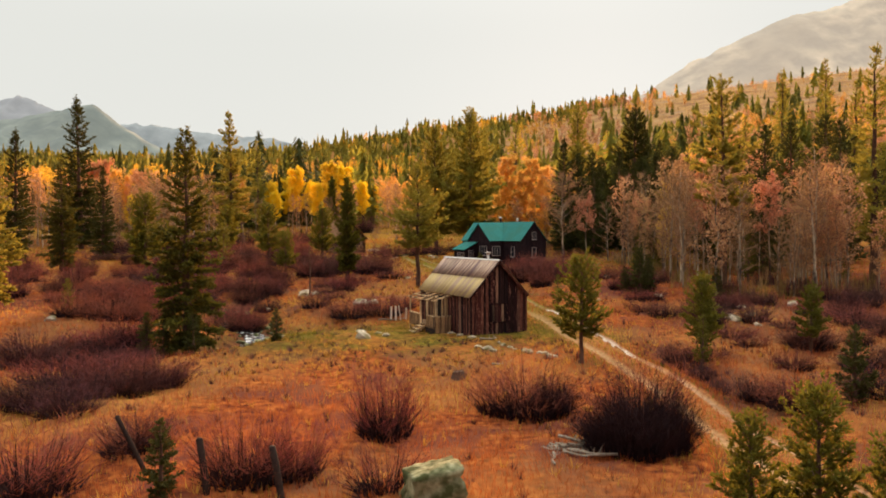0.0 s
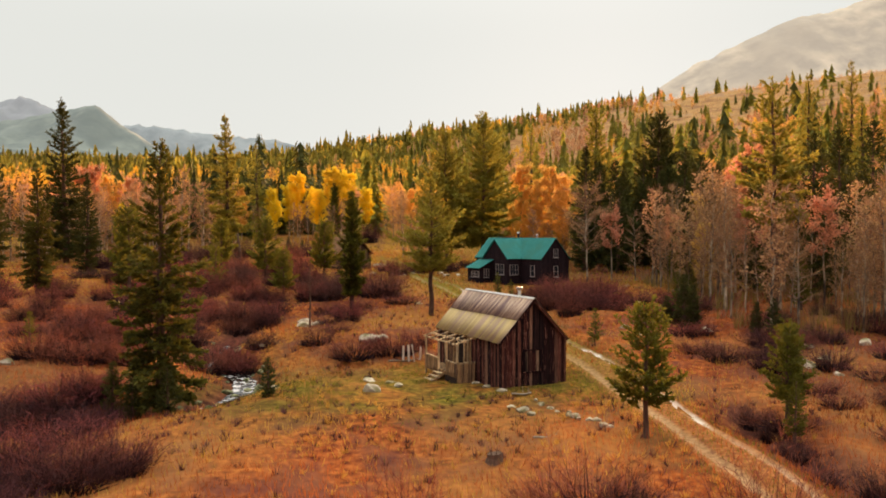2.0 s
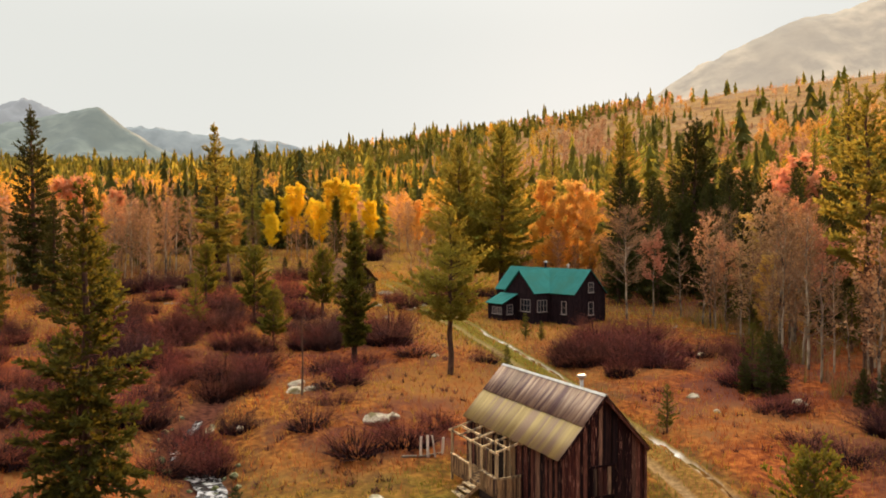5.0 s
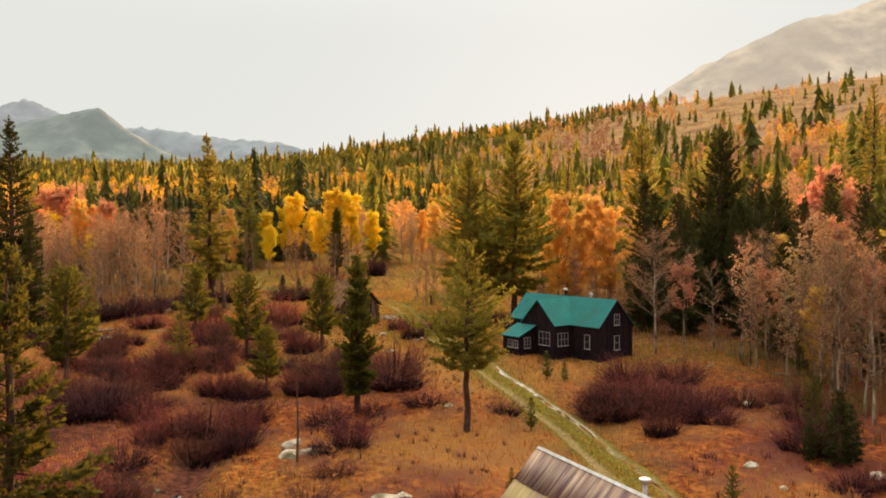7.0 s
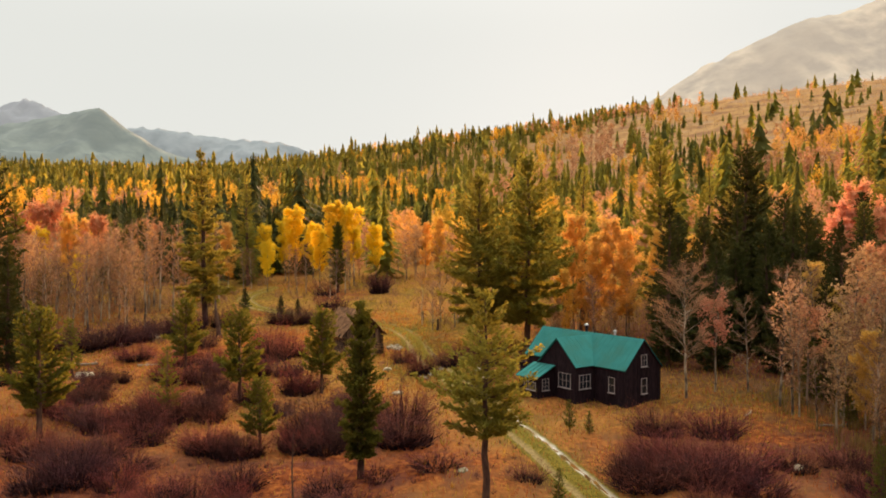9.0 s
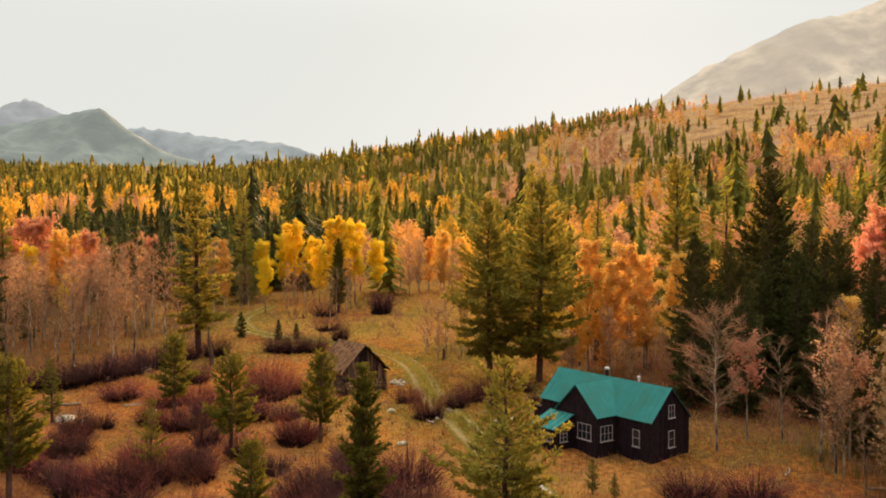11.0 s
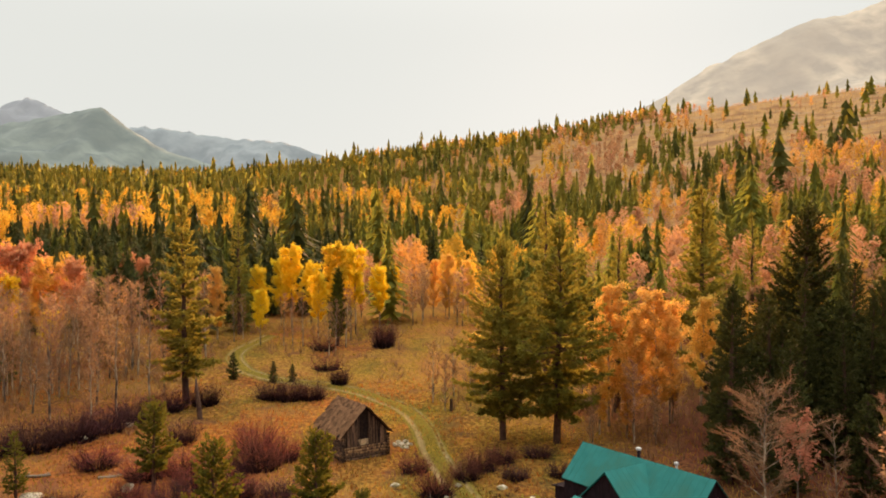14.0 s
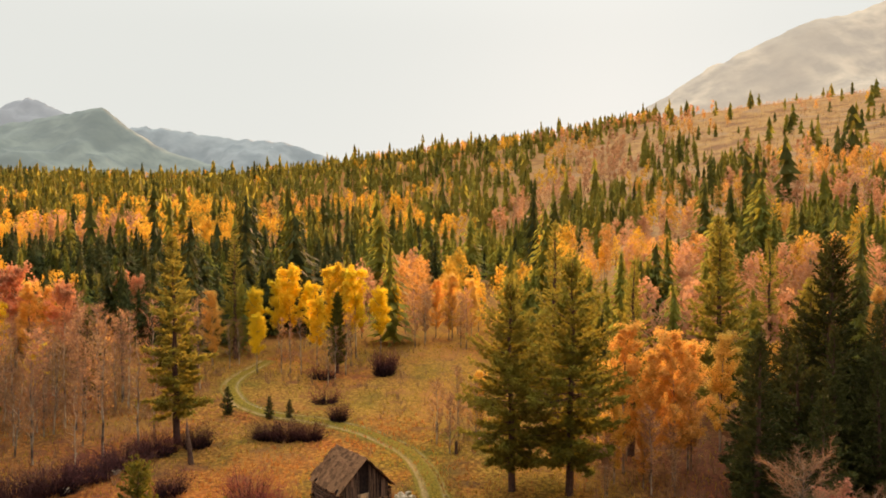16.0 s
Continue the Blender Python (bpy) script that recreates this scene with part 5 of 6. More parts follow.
def grove_edge(seed, count, depth, low, high):
    """Places in a grove whose open edge runs slantwise from the house towards the slope."""
    rnd = random.Random(seed)
    out = []
    while len(out) < count:
        y = rnd.uniform(73, 112)
        x = 23.6 + 1.2 * math.sin(0.35 * y) + 0.25 * max(0.0, 80 - y) + depth * rnd.random() ** 1.2
        if all(math.hypot(x - a, y - b) > 1.2 for a, b, _ in out):
            out.append((x, y, rnd.uniform(low, high)))
    return out


spots(conifer("fir", "tall ragged fir with drooping boughs beside the creek", NEEDLES_CREEK, 31, 14.4, spread=3.0, first=0.12, gap=0.29, droop=30, tuft=0.4, fill=7.5, blades=6, ragged=0.5, taper=0.66),
      [(-17.4, 55.8, 15.9), (-46.8, 101.0, 14.0), (-38.7, 104.6, 9.0), (-64.0, 157.0, 9.0), (-57.5, 170.0, 12.0), (-49.0, 177.0, 11.0), (-74.0, 166.0, 12.0)], 3)
spots(conifer("pine", "tall slender pine at the meadow's edge", NEEDLES, 32, 25.0, spread=3.4, first=0.2, gap=0.52, droop=14, tuft=0.62, fill=3.6, blades=4, ragged=0.4),
      [(-43.8, 196.4, 22.0), (6.3, 159.7, 25.4), (78.9, 191.3, 31.0), (99.0, 213.0, 33.0), (12.8, 146.0, 22.0), (45.0, 86.0, 25.0), (38.0, 172.0, 22.0), (62.0, 170.0, 22.0), (70.0, 150.0, 24.0), (88.0, 176.0, 26.0)], 4)
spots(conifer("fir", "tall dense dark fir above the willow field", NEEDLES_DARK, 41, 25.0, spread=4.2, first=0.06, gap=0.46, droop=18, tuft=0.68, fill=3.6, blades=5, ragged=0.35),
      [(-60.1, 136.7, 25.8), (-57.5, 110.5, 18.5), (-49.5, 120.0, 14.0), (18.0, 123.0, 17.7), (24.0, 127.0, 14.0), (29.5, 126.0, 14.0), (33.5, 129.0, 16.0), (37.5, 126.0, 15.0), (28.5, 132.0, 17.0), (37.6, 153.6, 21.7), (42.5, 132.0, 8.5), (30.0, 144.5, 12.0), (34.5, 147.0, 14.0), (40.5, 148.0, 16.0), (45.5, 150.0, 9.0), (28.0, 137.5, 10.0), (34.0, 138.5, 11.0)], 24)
spots(conifer("pine", "old pine with a thin broken top and sunlit boughs", NEEDLES, 33, 24.0, spread=4.4, first=0.16, gap=0.5, droop=18, tuft=0.62, fill=4.6, blades=6, ragged=0.5, taper=0.75), [(-33.5, 61.0, 15.0), (-38.0, 149.0, 24.4), (-78.0, 176.0, 19.0)], 5)
spots(conifer("pine", "broad olive-green pine standing near the house", NEEDLES, 34, 21.0, spread=5.2, first=0.09, gap=0.46, droop=10, tuft=0.58, fill=4.6, blades=6, ragged=0.45, taper=0.75),
      [(26.0, 156.5, 26.0), (52.2, 186.0, 18.0), (-48.0, 182.0, 15.0), (34.0, 150.0, 19.0)] + scatter(64, 8, 34, 70, 134, 176, 10, 18, 5.5), 6)
spots(conifer("pine", "full olive-green pine beside the meadow track", NEEDLES, 45, 21.0, spread=5.3, first=0.14, gap=0.3, droop=10, tuft=0.46, fill=7.5, blades=6, ragged=0.5, taper=0.5), [(-1.0, 134.6, 20.3), (4.4, 134.2, 22.6)], 28)
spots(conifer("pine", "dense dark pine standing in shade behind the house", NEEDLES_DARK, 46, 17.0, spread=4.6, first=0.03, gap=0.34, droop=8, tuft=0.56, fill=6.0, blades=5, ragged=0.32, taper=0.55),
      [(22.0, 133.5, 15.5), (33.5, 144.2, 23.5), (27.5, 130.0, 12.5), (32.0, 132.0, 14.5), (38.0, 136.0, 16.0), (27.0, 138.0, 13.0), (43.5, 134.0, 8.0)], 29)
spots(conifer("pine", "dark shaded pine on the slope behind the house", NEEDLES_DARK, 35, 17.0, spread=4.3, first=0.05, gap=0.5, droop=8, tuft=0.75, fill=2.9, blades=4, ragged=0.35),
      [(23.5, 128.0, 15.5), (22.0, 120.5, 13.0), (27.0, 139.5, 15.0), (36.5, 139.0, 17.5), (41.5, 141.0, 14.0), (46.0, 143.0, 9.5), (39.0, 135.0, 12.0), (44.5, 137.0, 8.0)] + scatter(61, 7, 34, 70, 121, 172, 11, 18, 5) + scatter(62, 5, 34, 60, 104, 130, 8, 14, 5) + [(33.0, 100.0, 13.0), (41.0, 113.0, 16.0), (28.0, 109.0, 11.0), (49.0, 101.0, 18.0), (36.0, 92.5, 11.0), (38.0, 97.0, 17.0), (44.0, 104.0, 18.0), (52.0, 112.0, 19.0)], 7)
spots(conifer("young_pine", "young bushy pine growing in the meadow", NEEDLES_YOUNG, 36, 6.2, spread=1.35, first=0.14, gap=0.27, droop=-12, tuft=0.33, fill=5.0, blades=4, taper=0.55, ragged=0.3),
      [(15.0, 47.5, 3.2), (16.6, 51.8, 5.0), (-27.4, 103.0, 5.9), (19.7, 83.5, 4.2), (-31.4, 68.7, 2.9), (9.8, 70.0, 2.9), (1.7, 85.5, 2.3), (4.6, 101.0, 2.6), (6.0, 100.2, 1.9), (-0.5, 74.0, 1.6), (-42.0, 118.0, 6.0), (-26.5, 127.0, 2.6)] + scatter(63, 9, 21, 44, 84, 112, 2.5, 6, 4), 8)
spots(conifer("young_pine", "young round-topped pine with a bare lower stem", NEEDLES_YOUNG, 37, 6.2, spread=1.75, first=0.26, gap=0.19, droop=-16, tuft=0.36, fill=6.2, blades=5, taper=0.34, ragged=0.25), [(7.9, 46.8, 6.1), (-16.5, 112.5, 7.6), (-23.0, 108.4, 8.0), (-31.6, 120.4, 7.6), (-18.2, 95.4, 5.3), (-35.8, 99.0, 9.6), (16.0, 50.8, 4.9), (22.9, 51.1, 4.2), (8.3, 22.0, 3.9), (10.4, 22.6, 4.6), (11.6, 20.9, 3.9)], 9)
spots(conifer("young_fir", "small dark green fir in the grass", NEEDLES_DARK, 38, 3.0, spread=0.75, first=0.04, gap=0.13, droop=4, tuft=0.2, fill=12.0, blades=5),
      [(-11.3, 55.6, 2.3), (-9.4, 27.2, 2.7), (19.3, 38.4, 3.7), (21.0, 37.5, 2.8), (-35.7, 161.5, 3.7), (-30.1, 160.3, 2.9), (-27.6, 160.8, 2.4), (-18.6, 54.6, 3.0), (-16.3, 53.6, 2.7), (-20.0, 55.4, 3.2), (18.7, 77.9, 4.4), (19.6, 78.6, 3.4), (17.5, 79.1, 2.5), (23.8, 75.6, 2.6), (25.0, 75.0, 3.0), (28.0, 119.0, 8.5), (-74.5, 172.0, 8.0), (-73.0, 198.0, 10.0)], 10)
spots(conifer("slim_pine", "slim upright pine with short boughs", NEEDLES_YOUNG, 39, 10.8, spread=1.3, first=0.12, gap=0.17, droop=-6, tuft=0.34, fill=11.0, blades=5, taper=0.35), [(-10.5, 90.2, 11.7), (-43.0, 168.0, 10.0), (-25.0, 186.0, 13.0), (32.0, 116.0, 8.0)], 11)
spots(conifer("pine", "tall pine with a bare lower trunk and broad crown", NEEDLES, 43, 21.5, spread=4.3, first=0.4, gap=0.48, droop=6, tuft=0.6, fill=4.6, blades=6, ragged=0.45, taper=0.6), [(29.2, 85.5, 21.5)], 27)
spots(conifer("pine", "lone pine with a bare lower trunk beside the track", NEEDLES, 40, 13.0, spread=3.3, first=0.34, gap=0.3, droop=-2, tuft=0.4, fill=7.0, blades=5, ragged=0.5, taper=0.5), [(-2.6, 85.6, 12.7)], 12)

spots(aspen("golden-yellow aspen with a full crown", 51, 15.0, LEAF_YELLOW, limbs=24, first=0.3, spread=2.9, leaves=80, leaf=0.19, twigs=0),
      [(-26.9, 195.0, 16.5), (-23.4, 197.5, 16.0), (-29.0, 191.0, 11.5), (-35.9, 203.0, 15.5), (-33.0, 207.0, 12.0), (-38.5, 206.0, 13.0), (-37.6, 185.4, 9.4), (-75.9, 180.0, 12.0), (-62.0, 164.0, 9.0), (-18.0, 212.0, 11.0), (-19.4, 201.0, 12.0), (-41.0, 199.0, 12.0), (-25.5, 205.0, 13.0)], 13)
spots(aspen("orange autumn aspen beside dark pines", 52, 15.0, LEAF_ORANGE, limbs=30, first=0.16, spread=2.7, leaves=64, leaf=0.16, twigs=0),
      [(-73.6, 185.0, 14.8), (-71.3, 187, 13.8), (10.9, 140.7, 16.2), (15.6, 138.5, 15.7), (22.6, 146.3, 13.6), (13.0, 138.0, 13.6), (17.6, 141.0, 14.0), (9.4, 138.0, 9.5), (12.0, 136.6, 8.0), (-6.8, 214.0, 13.4), (-3.0, 217.0, 12.0), (-10.0, 216.0, 12.0), (-3.6, 152.0, 8.5), (27.5, 147.0, 12.5), (-46.0, 190.0, 13.0), (56.0, 178.0, 13.0), (44.0, 166.0, 12.0), (30.0, 112.0, 10.0), (39.0, 106.0, 11.0), (46.0, 116.0, 12.0), (34.0, 124.0, 11.0), (27.0, 100.0, 8.0)], 14)
spots(aspen("coral-red autumn aspen with a thinning crown", 53, 13.0, LEAF_RED, limbs=30, first=0.3, spread=2.6, leaves=34, leaf=0.21, twigs=0),
      [(-79.6, 186, 16.6), (-77.2, 187.5, 16.9), (-68.6, 186, 14.5), (-74.5, 225.0, 12.0), (-71.4, 226.0, 11.2), (-82.0, 184.0, 15.0), (54.0, 156.2, 18.0), (50.0, 151.0, 15.5), (47.0, 146.0, 14.0), (44.2, 140.5, 12.5), (51.5, 147.0, 15.0), (41.8, 127.6, 12.0), (36.0, 119.0, 8.0), (37.0, 79.5, 9.5), (60.0, 160.0, 14.0), (58.0, 140.0, 13.0)], 15)
spots(aspen("slim coral-red aspen with a thin crown", 60, 9.0, LEAF_RED, limbs=15, first=0.42, spread=1.9, leaves=22, leaf=0.15, twigs=3), [(19.6, 112.5, 9.4), (25.6, 107.0, 9.4), (30.5, 96.0, 10.5), (35.0, 88.0, 11.5)], 30)
BARE = dict(leaves=0, leaf=0.2, twigs=7)
spots(aspen("nearly bare grey aspen with thin upright limbs", 54, 12.0, LEAF_GOLD_THIN, group="bare aspens", limbs=25, first=0.2, spread=1.7, leaves=1, leaf=0.1, twigs=5),
      scatter(71, 66, -82, -41, 138, 184, 9, 14.5, 1.5) + grove_edge(72, 22, 16, 6, 14.5) + scatter(73, 9, -44, -20, 178, 192, 8, 11, 1.6), 16)
spots(aspen("bare leaning aspen with a pale forked trunk", 55, 12.0, group="bare aspens", limbs=21, first=0.16, spread=2.3, forked=True, **BARE),
      [(22.6, 112.5, 9.2), (24.7, 107.8, 8.0), (23.4, 100.1, 6.1)] + grove_edge(74, 20, 12, 6, 12.5) + scatter(75, 14, -76, -44, 140, 176, 8, 12, 2.4), 17, 7.0)
spots(aspen("faded pink aspen that has lost most of its leaves", 56, 12.5, LEAF_PINK, limbs=26, first=0.2, spread=2.1, leaves=5, leaf=0.2, twigs=5),
      grove_edge(76, 26, 18, 6, 14.5) + scatter(79, 14, 6, 24, 131, 149, 5, 9, 1.6) + scatter(77, 14, -80, -46, 150, 188, 10, 13.5, 2.6) + scatter(78, 6, -14, -2, 205, 216, 9, 12, 1.8), 18)
spots(aspen("spreading bare tree with a white trunk by the house", 57, 12.0, group="bare aspens", limbs=34, first=0.28, spread=3.9, leaves=0, leaf=0.2, twigs=14, forked=True), [(16.0, 109.2, 12.2)], 19)
spots(aspen("young bare saplings beside the track", 58, 8.0, LEAF_PINK, group="bare aspens", limbs=22, first=0.1, spread=1.5, leaves=1, leaf=0.14, twigs=6), [(-8.5, 150.5, 8.0), (-6.0, 153.0, 9.0), (-7.0, 147.0, 7.0), (-4.0, 149.0, 8.0)], 20)

spots(aspen("tall white birch trunk with black scars", 59, 17.0, LEAF_GOLD_THIN, group="bare aspens", limbs=30, first=0.3, spread=2.4, leaves=1, leaf=0.16, twigs=8), [(-44.6, 144.5, 16.5)], 26)

# dead sapling
s = Soup()
rnd = random.Random(6)
s.tube([(0, 0, 0), (0.06, 0.03, 2.2), (0.02, -0.05, 4.4), (0.1, 0, 6.3)], [0.09, 0.07, 0.045, 0.01], 6)
for i in range(22):
    z, a = 1.6 + i * 0.2, rnd.uniform(0, 6.3)
    s.spike((0.04, 0, z), (0.04 + math.cos(a) * rnd.uniform(0.3, 0.8), math.sin(a) * rnd.uniform(0.3, 0.8), z + rnd.uniform(-0.1, 0.4)), 0.012)
snag = thing("dead_sapling", on_ground(-12.9, 79.6), "leafless dead sapling standing in the meadow", "tree")
part("trunk", s, BARK, snag)


# ---- shrubs ----
def shrub(label, mat, seed, h, spread, stems, arch):
    """A willow clump: many thin stems that fan out from one foot, with side twigs."""
    rnd = random.Random(seed)
    s, fine = Soup(), Soup()
    for _ in range(stems):
        a, r = rnd.uniform(0, 6.3), spread * 0.5 * math.sqrt(rnd.random())
        p = Vector((r * math.cos(a), r * math.sin(a), 0))
        b = a + rnd.uniform(-0.9, 0.9)
        out = rnd.uniform(0.05, 1.0) * spread * arch
        tall = h * rnd.uniform(0.5, 1.05) * (1 - 0.45 * (out / (spread * arch)) ** 2) * (1 + 0.25 * math.sin(3 * a + seed))
        tip = p + Vector((math.cos(b) * out, math.sin(b) * out, tall))
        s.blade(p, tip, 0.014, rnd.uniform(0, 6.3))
        # short wide dark blade: more of the painted shade at the foot
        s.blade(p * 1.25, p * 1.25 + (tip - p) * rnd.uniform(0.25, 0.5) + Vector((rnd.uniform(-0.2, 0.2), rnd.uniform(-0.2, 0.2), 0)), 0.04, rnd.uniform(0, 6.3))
        for _ in range(5):
            c = p.lerp(tip, rnd.uniform(0.4, 0.95))
            fine.blade(c, c + Vector((math.cos(b) * 0.35 + rnd.uniform(-0.6, 0.6), math.sin(b) * 0.35 + rnd.uniform(-0.6, 0.6), rnd.uniform(0.3, 1))).normalized() * h * rnd.uniform(0.12, 0.34), 0.0065, rnd.uniform(0, 6.3))
    t = thing("willow_shrub", Matrix.Identity(4), label, "shrub", "willow shrubs of the meadow")
    part("stem_clump", s, WILLOW_STEM, t, "dark old willow stems with the clump's inner shade")["kind"] = "stuff"
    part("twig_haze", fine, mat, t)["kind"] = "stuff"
    return t, h


def thicket(proto, places, seed):
    t, h = proto
    rnd = random.Random(seed)
    set_out(t, [on_ground(x, y, rnd.uniform(0, 360), 1.0, 0.1) @ Matrix.Diagonal((1.6 * wide, 1.45 * wide * rnd.uniform(0.85, 1.15), 1.1 * tall / h, 1)) for x, y, tall, wide in places])


def field(seed, count, x0, x1, y0, y1, low=1.1, high=2.2):
    rnd = random.Random(seed)
    return [(x, y, z, rnd.uniform(0.75, 1.4)) for x, y, z in scatter(seed, count, x0, x1, y0, y1, low, high, 2.6) if creek_distance(np.array(x), np.array(y)) > 2.2]


RED_SHRUBS = [(-17.2, 70.2, 1.6, 0.8), (-16.2, 68.3, 1.4, 0.7), (-18.0, 66.8, 1.6, 1.0), (-17.3, 42.9, 1.7, 1.4), (-20.5, 44.0, 1.6, 1.5), (-7.1, 28.8, 2.2, 1.1), (-5.4, 29.5, 1.9, 0.8), (-2.5, 34.5, 2.8, 1.0), (-18.0, 86.1, 1.9, 1.0), (-20.0, 83.2, 2.3, 1.1), (11.2, 100.1, 2.0, 1.4), (15.1, 98.7, 2.0, 1.4), (-8.5, 102.8, 3.0, 1.5)]
RED_SHRUBS += [(-3.6, 126.6, 1.9, 1.0), (-5.0, 124.6, 1.6, 0.9), (-1.5, 128.5, 1.5, 0.9), (-9.6, 126.2, 1.7, 0.9), (5.2, 121.0, 1.5, 1.0), (7.6, 91.2, 2.1, 1.0), (9.8, 90.4, 2.2, 1.1), (12.3, 89.6, 2.1, 1.1), (9.2, 93.4, 2.0, 1.1), (11.8, 92.6, 2.0, 1.1), (-15.2, 44.0, 1.6, 1.1), (-27.2, 73.4, 1.7, 1.2), (-23.4, 66.0, 1.8, 1.2), (-27.4, 97.6, 2.0, 1.3), (-15.5, 96.1, 2.0, 1.2), (-19.2, 94.8, 1.7, 1.1), (-28.9, 73.4, 1.8, 1.6), (-26.0, 64.7, 1.9, 1.7), (-29.5, 101.3, 2.3, 1.3), (-21.9, 95.1, 2.0, 1.2), (-23.1, 56.0, 1.5, 1.6), (11.2, 88.6, 2.6, 1.6), (14.0, 90.0, 2.5, 1.6), (8.6, 90.5, 2.2, 1.4), (-8.1, 96.8, 2.4, 1.6), (-10.5, 99.5, 2.2, 1.2)]
RED_SHRUBS += [(-25.4, 131.1, 3.3, 1.7), (-22.5, 129.0, 2.6, 1.2), (-27.1, 101.9, 2.4, 1.3), (-14.1, 27.3, 2.4, 1.3), (-23.9, 126.4, 2.8, 1.4), (-15.6, 67.7, 1.7, 0.9), (-7.6, 120.0, 2.3, 1.0), (-18.7, 112.2, 2.5, 1.2), (-10.0, 82.3, 1.7, 0.9), (16.6, 38.4, 1.6, 1.1)]
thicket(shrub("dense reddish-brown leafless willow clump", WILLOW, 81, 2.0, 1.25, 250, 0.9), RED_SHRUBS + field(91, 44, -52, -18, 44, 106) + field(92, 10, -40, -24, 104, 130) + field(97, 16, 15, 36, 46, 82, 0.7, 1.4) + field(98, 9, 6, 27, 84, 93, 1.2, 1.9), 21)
DARK_SHRUBS = [(-26.8, 53.7, 2.0, 1.6), (-23.1, 52.0, 1.8, 1.5), (-18.6, 38.8, 1.5, 1.2), (-17.6, 83.7, 2.1, 1.0), (-28.6, 89.0, 2.2, 1.5), (-29.7, 90.6, 2.4, 1.6), (-14.7, 101.2, 2.5, 1.4), (-15.6, 99.0, 2.4, 1.3)]
DARK_SHRUBS += [(14.4, 46.0, 1.0, 0.6), (14.8, 52.0, 1.1, 0.6), (14.2, 43.0, 0.9, 0.6), (14.7, 49.2, 0.9, 0.5), (15.6, 40.5, 1.2, 0.7), (-0.5, 124.0, 1.2, 0.8), (3.5, 124.5, 1.3, 0.8), (2.0, 130.0, 1.2, 0.9), (7.0, 127.0, 1.4, 0.9), (6.6, 89.9, 1.6, 0.8), (7.9, 88.7, 1.8, 0.9), (9.6, 88.2, 1.9, 0.9), (11.4, 87.7, 1.9, 0.9), (12.7, 87.0, 1.8, 0.9), (-17.6, 41.2, 1.5, 1.0), (-16.0, 41.4, 1.5, 1.0), (-14.9, 42.9, 1.4, 0.9), (-24.6, 53.7, 1.7, 1.1), (-22.6, 54.3, 1.6, 1.0), (-20.4, 54.6, 1.4, 0.9), (-17.0, 36.9, 1.3, 1.0), (-20.2, 39.4, 1.6, 1.1), (-11.7, 31.8, 1.5, 0.8), (-30.4, 87.8, 1.8, 1.2), (-31.6, 100.1, 1.9, 1.3), (-25.3, 104.1, 1.9, 1.2), (-22.2, 108.6, 1.8, 1.1), (-13.4, 95.3, 1.9, 1.1), (-8.6, 96.2, 1.5, 1.0), (-29.9, 73.1, 1.7, 1.1), (-25.9, 65.1, 1.6, 1.1), (-21.5, 56.5, 1.5, 0.9), (-24.0, 54.0, 1.7, 1.2), (-19.6, 51.6, 1.2, 0.9), (-27.5, 52.5, 1.6, 1.3), (-21.5, 74.0, 1.8, 1.1), (-15.6, 72.5, 1.3, 0.8), (-47.4, 131.6, 2.5, 2.0), (-45.2, 134.4, 2.7, 2.0), (-43.2, 137.8, 2.5, 1.9), (-41.2, 141.8, 2.4, 1.8), (-39.2, 145.6, 2.2, 1.6), (-50.5, 130.0, 2.5, 2.0), (-33.8, 134.3, 2.2, 1.1), (-26.0, 152.0, 2.5, 1.4), (-23.4, 151.6, 2.3, 1.2), (-28.6, 152.4, 2.2, 1.2), (-21.1, 159.4, 2.4, 1.0), (-35.5, 148.3, 2.6, 1.3), (-33.5, 102.6, 1.9, 1.2), (-17.4, 184.5, 4.2, 1.6), (19.1, 80.0, 2.2, 1.1), (-18.6, 72.0, 1.7, 1.0), (-13.2, 97.5, 2.1, 1.1)]
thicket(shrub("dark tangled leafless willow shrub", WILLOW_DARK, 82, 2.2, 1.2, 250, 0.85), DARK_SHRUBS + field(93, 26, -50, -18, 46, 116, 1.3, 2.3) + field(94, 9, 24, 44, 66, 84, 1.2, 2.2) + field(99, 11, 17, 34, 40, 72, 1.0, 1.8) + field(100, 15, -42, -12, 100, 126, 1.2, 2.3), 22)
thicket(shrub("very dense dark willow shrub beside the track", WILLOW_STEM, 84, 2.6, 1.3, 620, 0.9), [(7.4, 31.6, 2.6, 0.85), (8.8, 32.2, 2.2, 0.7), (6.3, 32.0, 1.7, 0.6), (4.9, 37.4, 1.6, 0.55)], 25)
THIN_SHRUBS = [(4.0, 37.6, 2.6, 1.3), (2.6, 38.2, 2.1, 0.9), (8.4, 34.5, 3.4, 1.1), (-2.0, 27.9, 1.8, 0.9), (-11.9, 31.4, 1.7, 1.0), (-7.8, 67.9, 1.7, 1.4), (-5.2, 69.5, 1.9, 1.3), (-11.0, 71.5, 1.6, 1.1), (-20.6, 86.6, 2.5, 1.2), (-23.3, 79.6, 1.7, 1.5), (-17.4, 188.0, 3.0, 1.3), (-24.1, 168.0, 2.2, 1.4), (-26.8, 182.1, 2.4, 1.5)]
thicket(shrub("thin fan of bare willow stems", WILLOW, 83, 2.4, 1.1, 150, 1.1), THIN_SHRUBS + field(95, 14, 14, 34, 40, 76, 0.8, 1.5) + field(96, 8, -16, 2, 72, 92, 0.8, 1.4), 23)


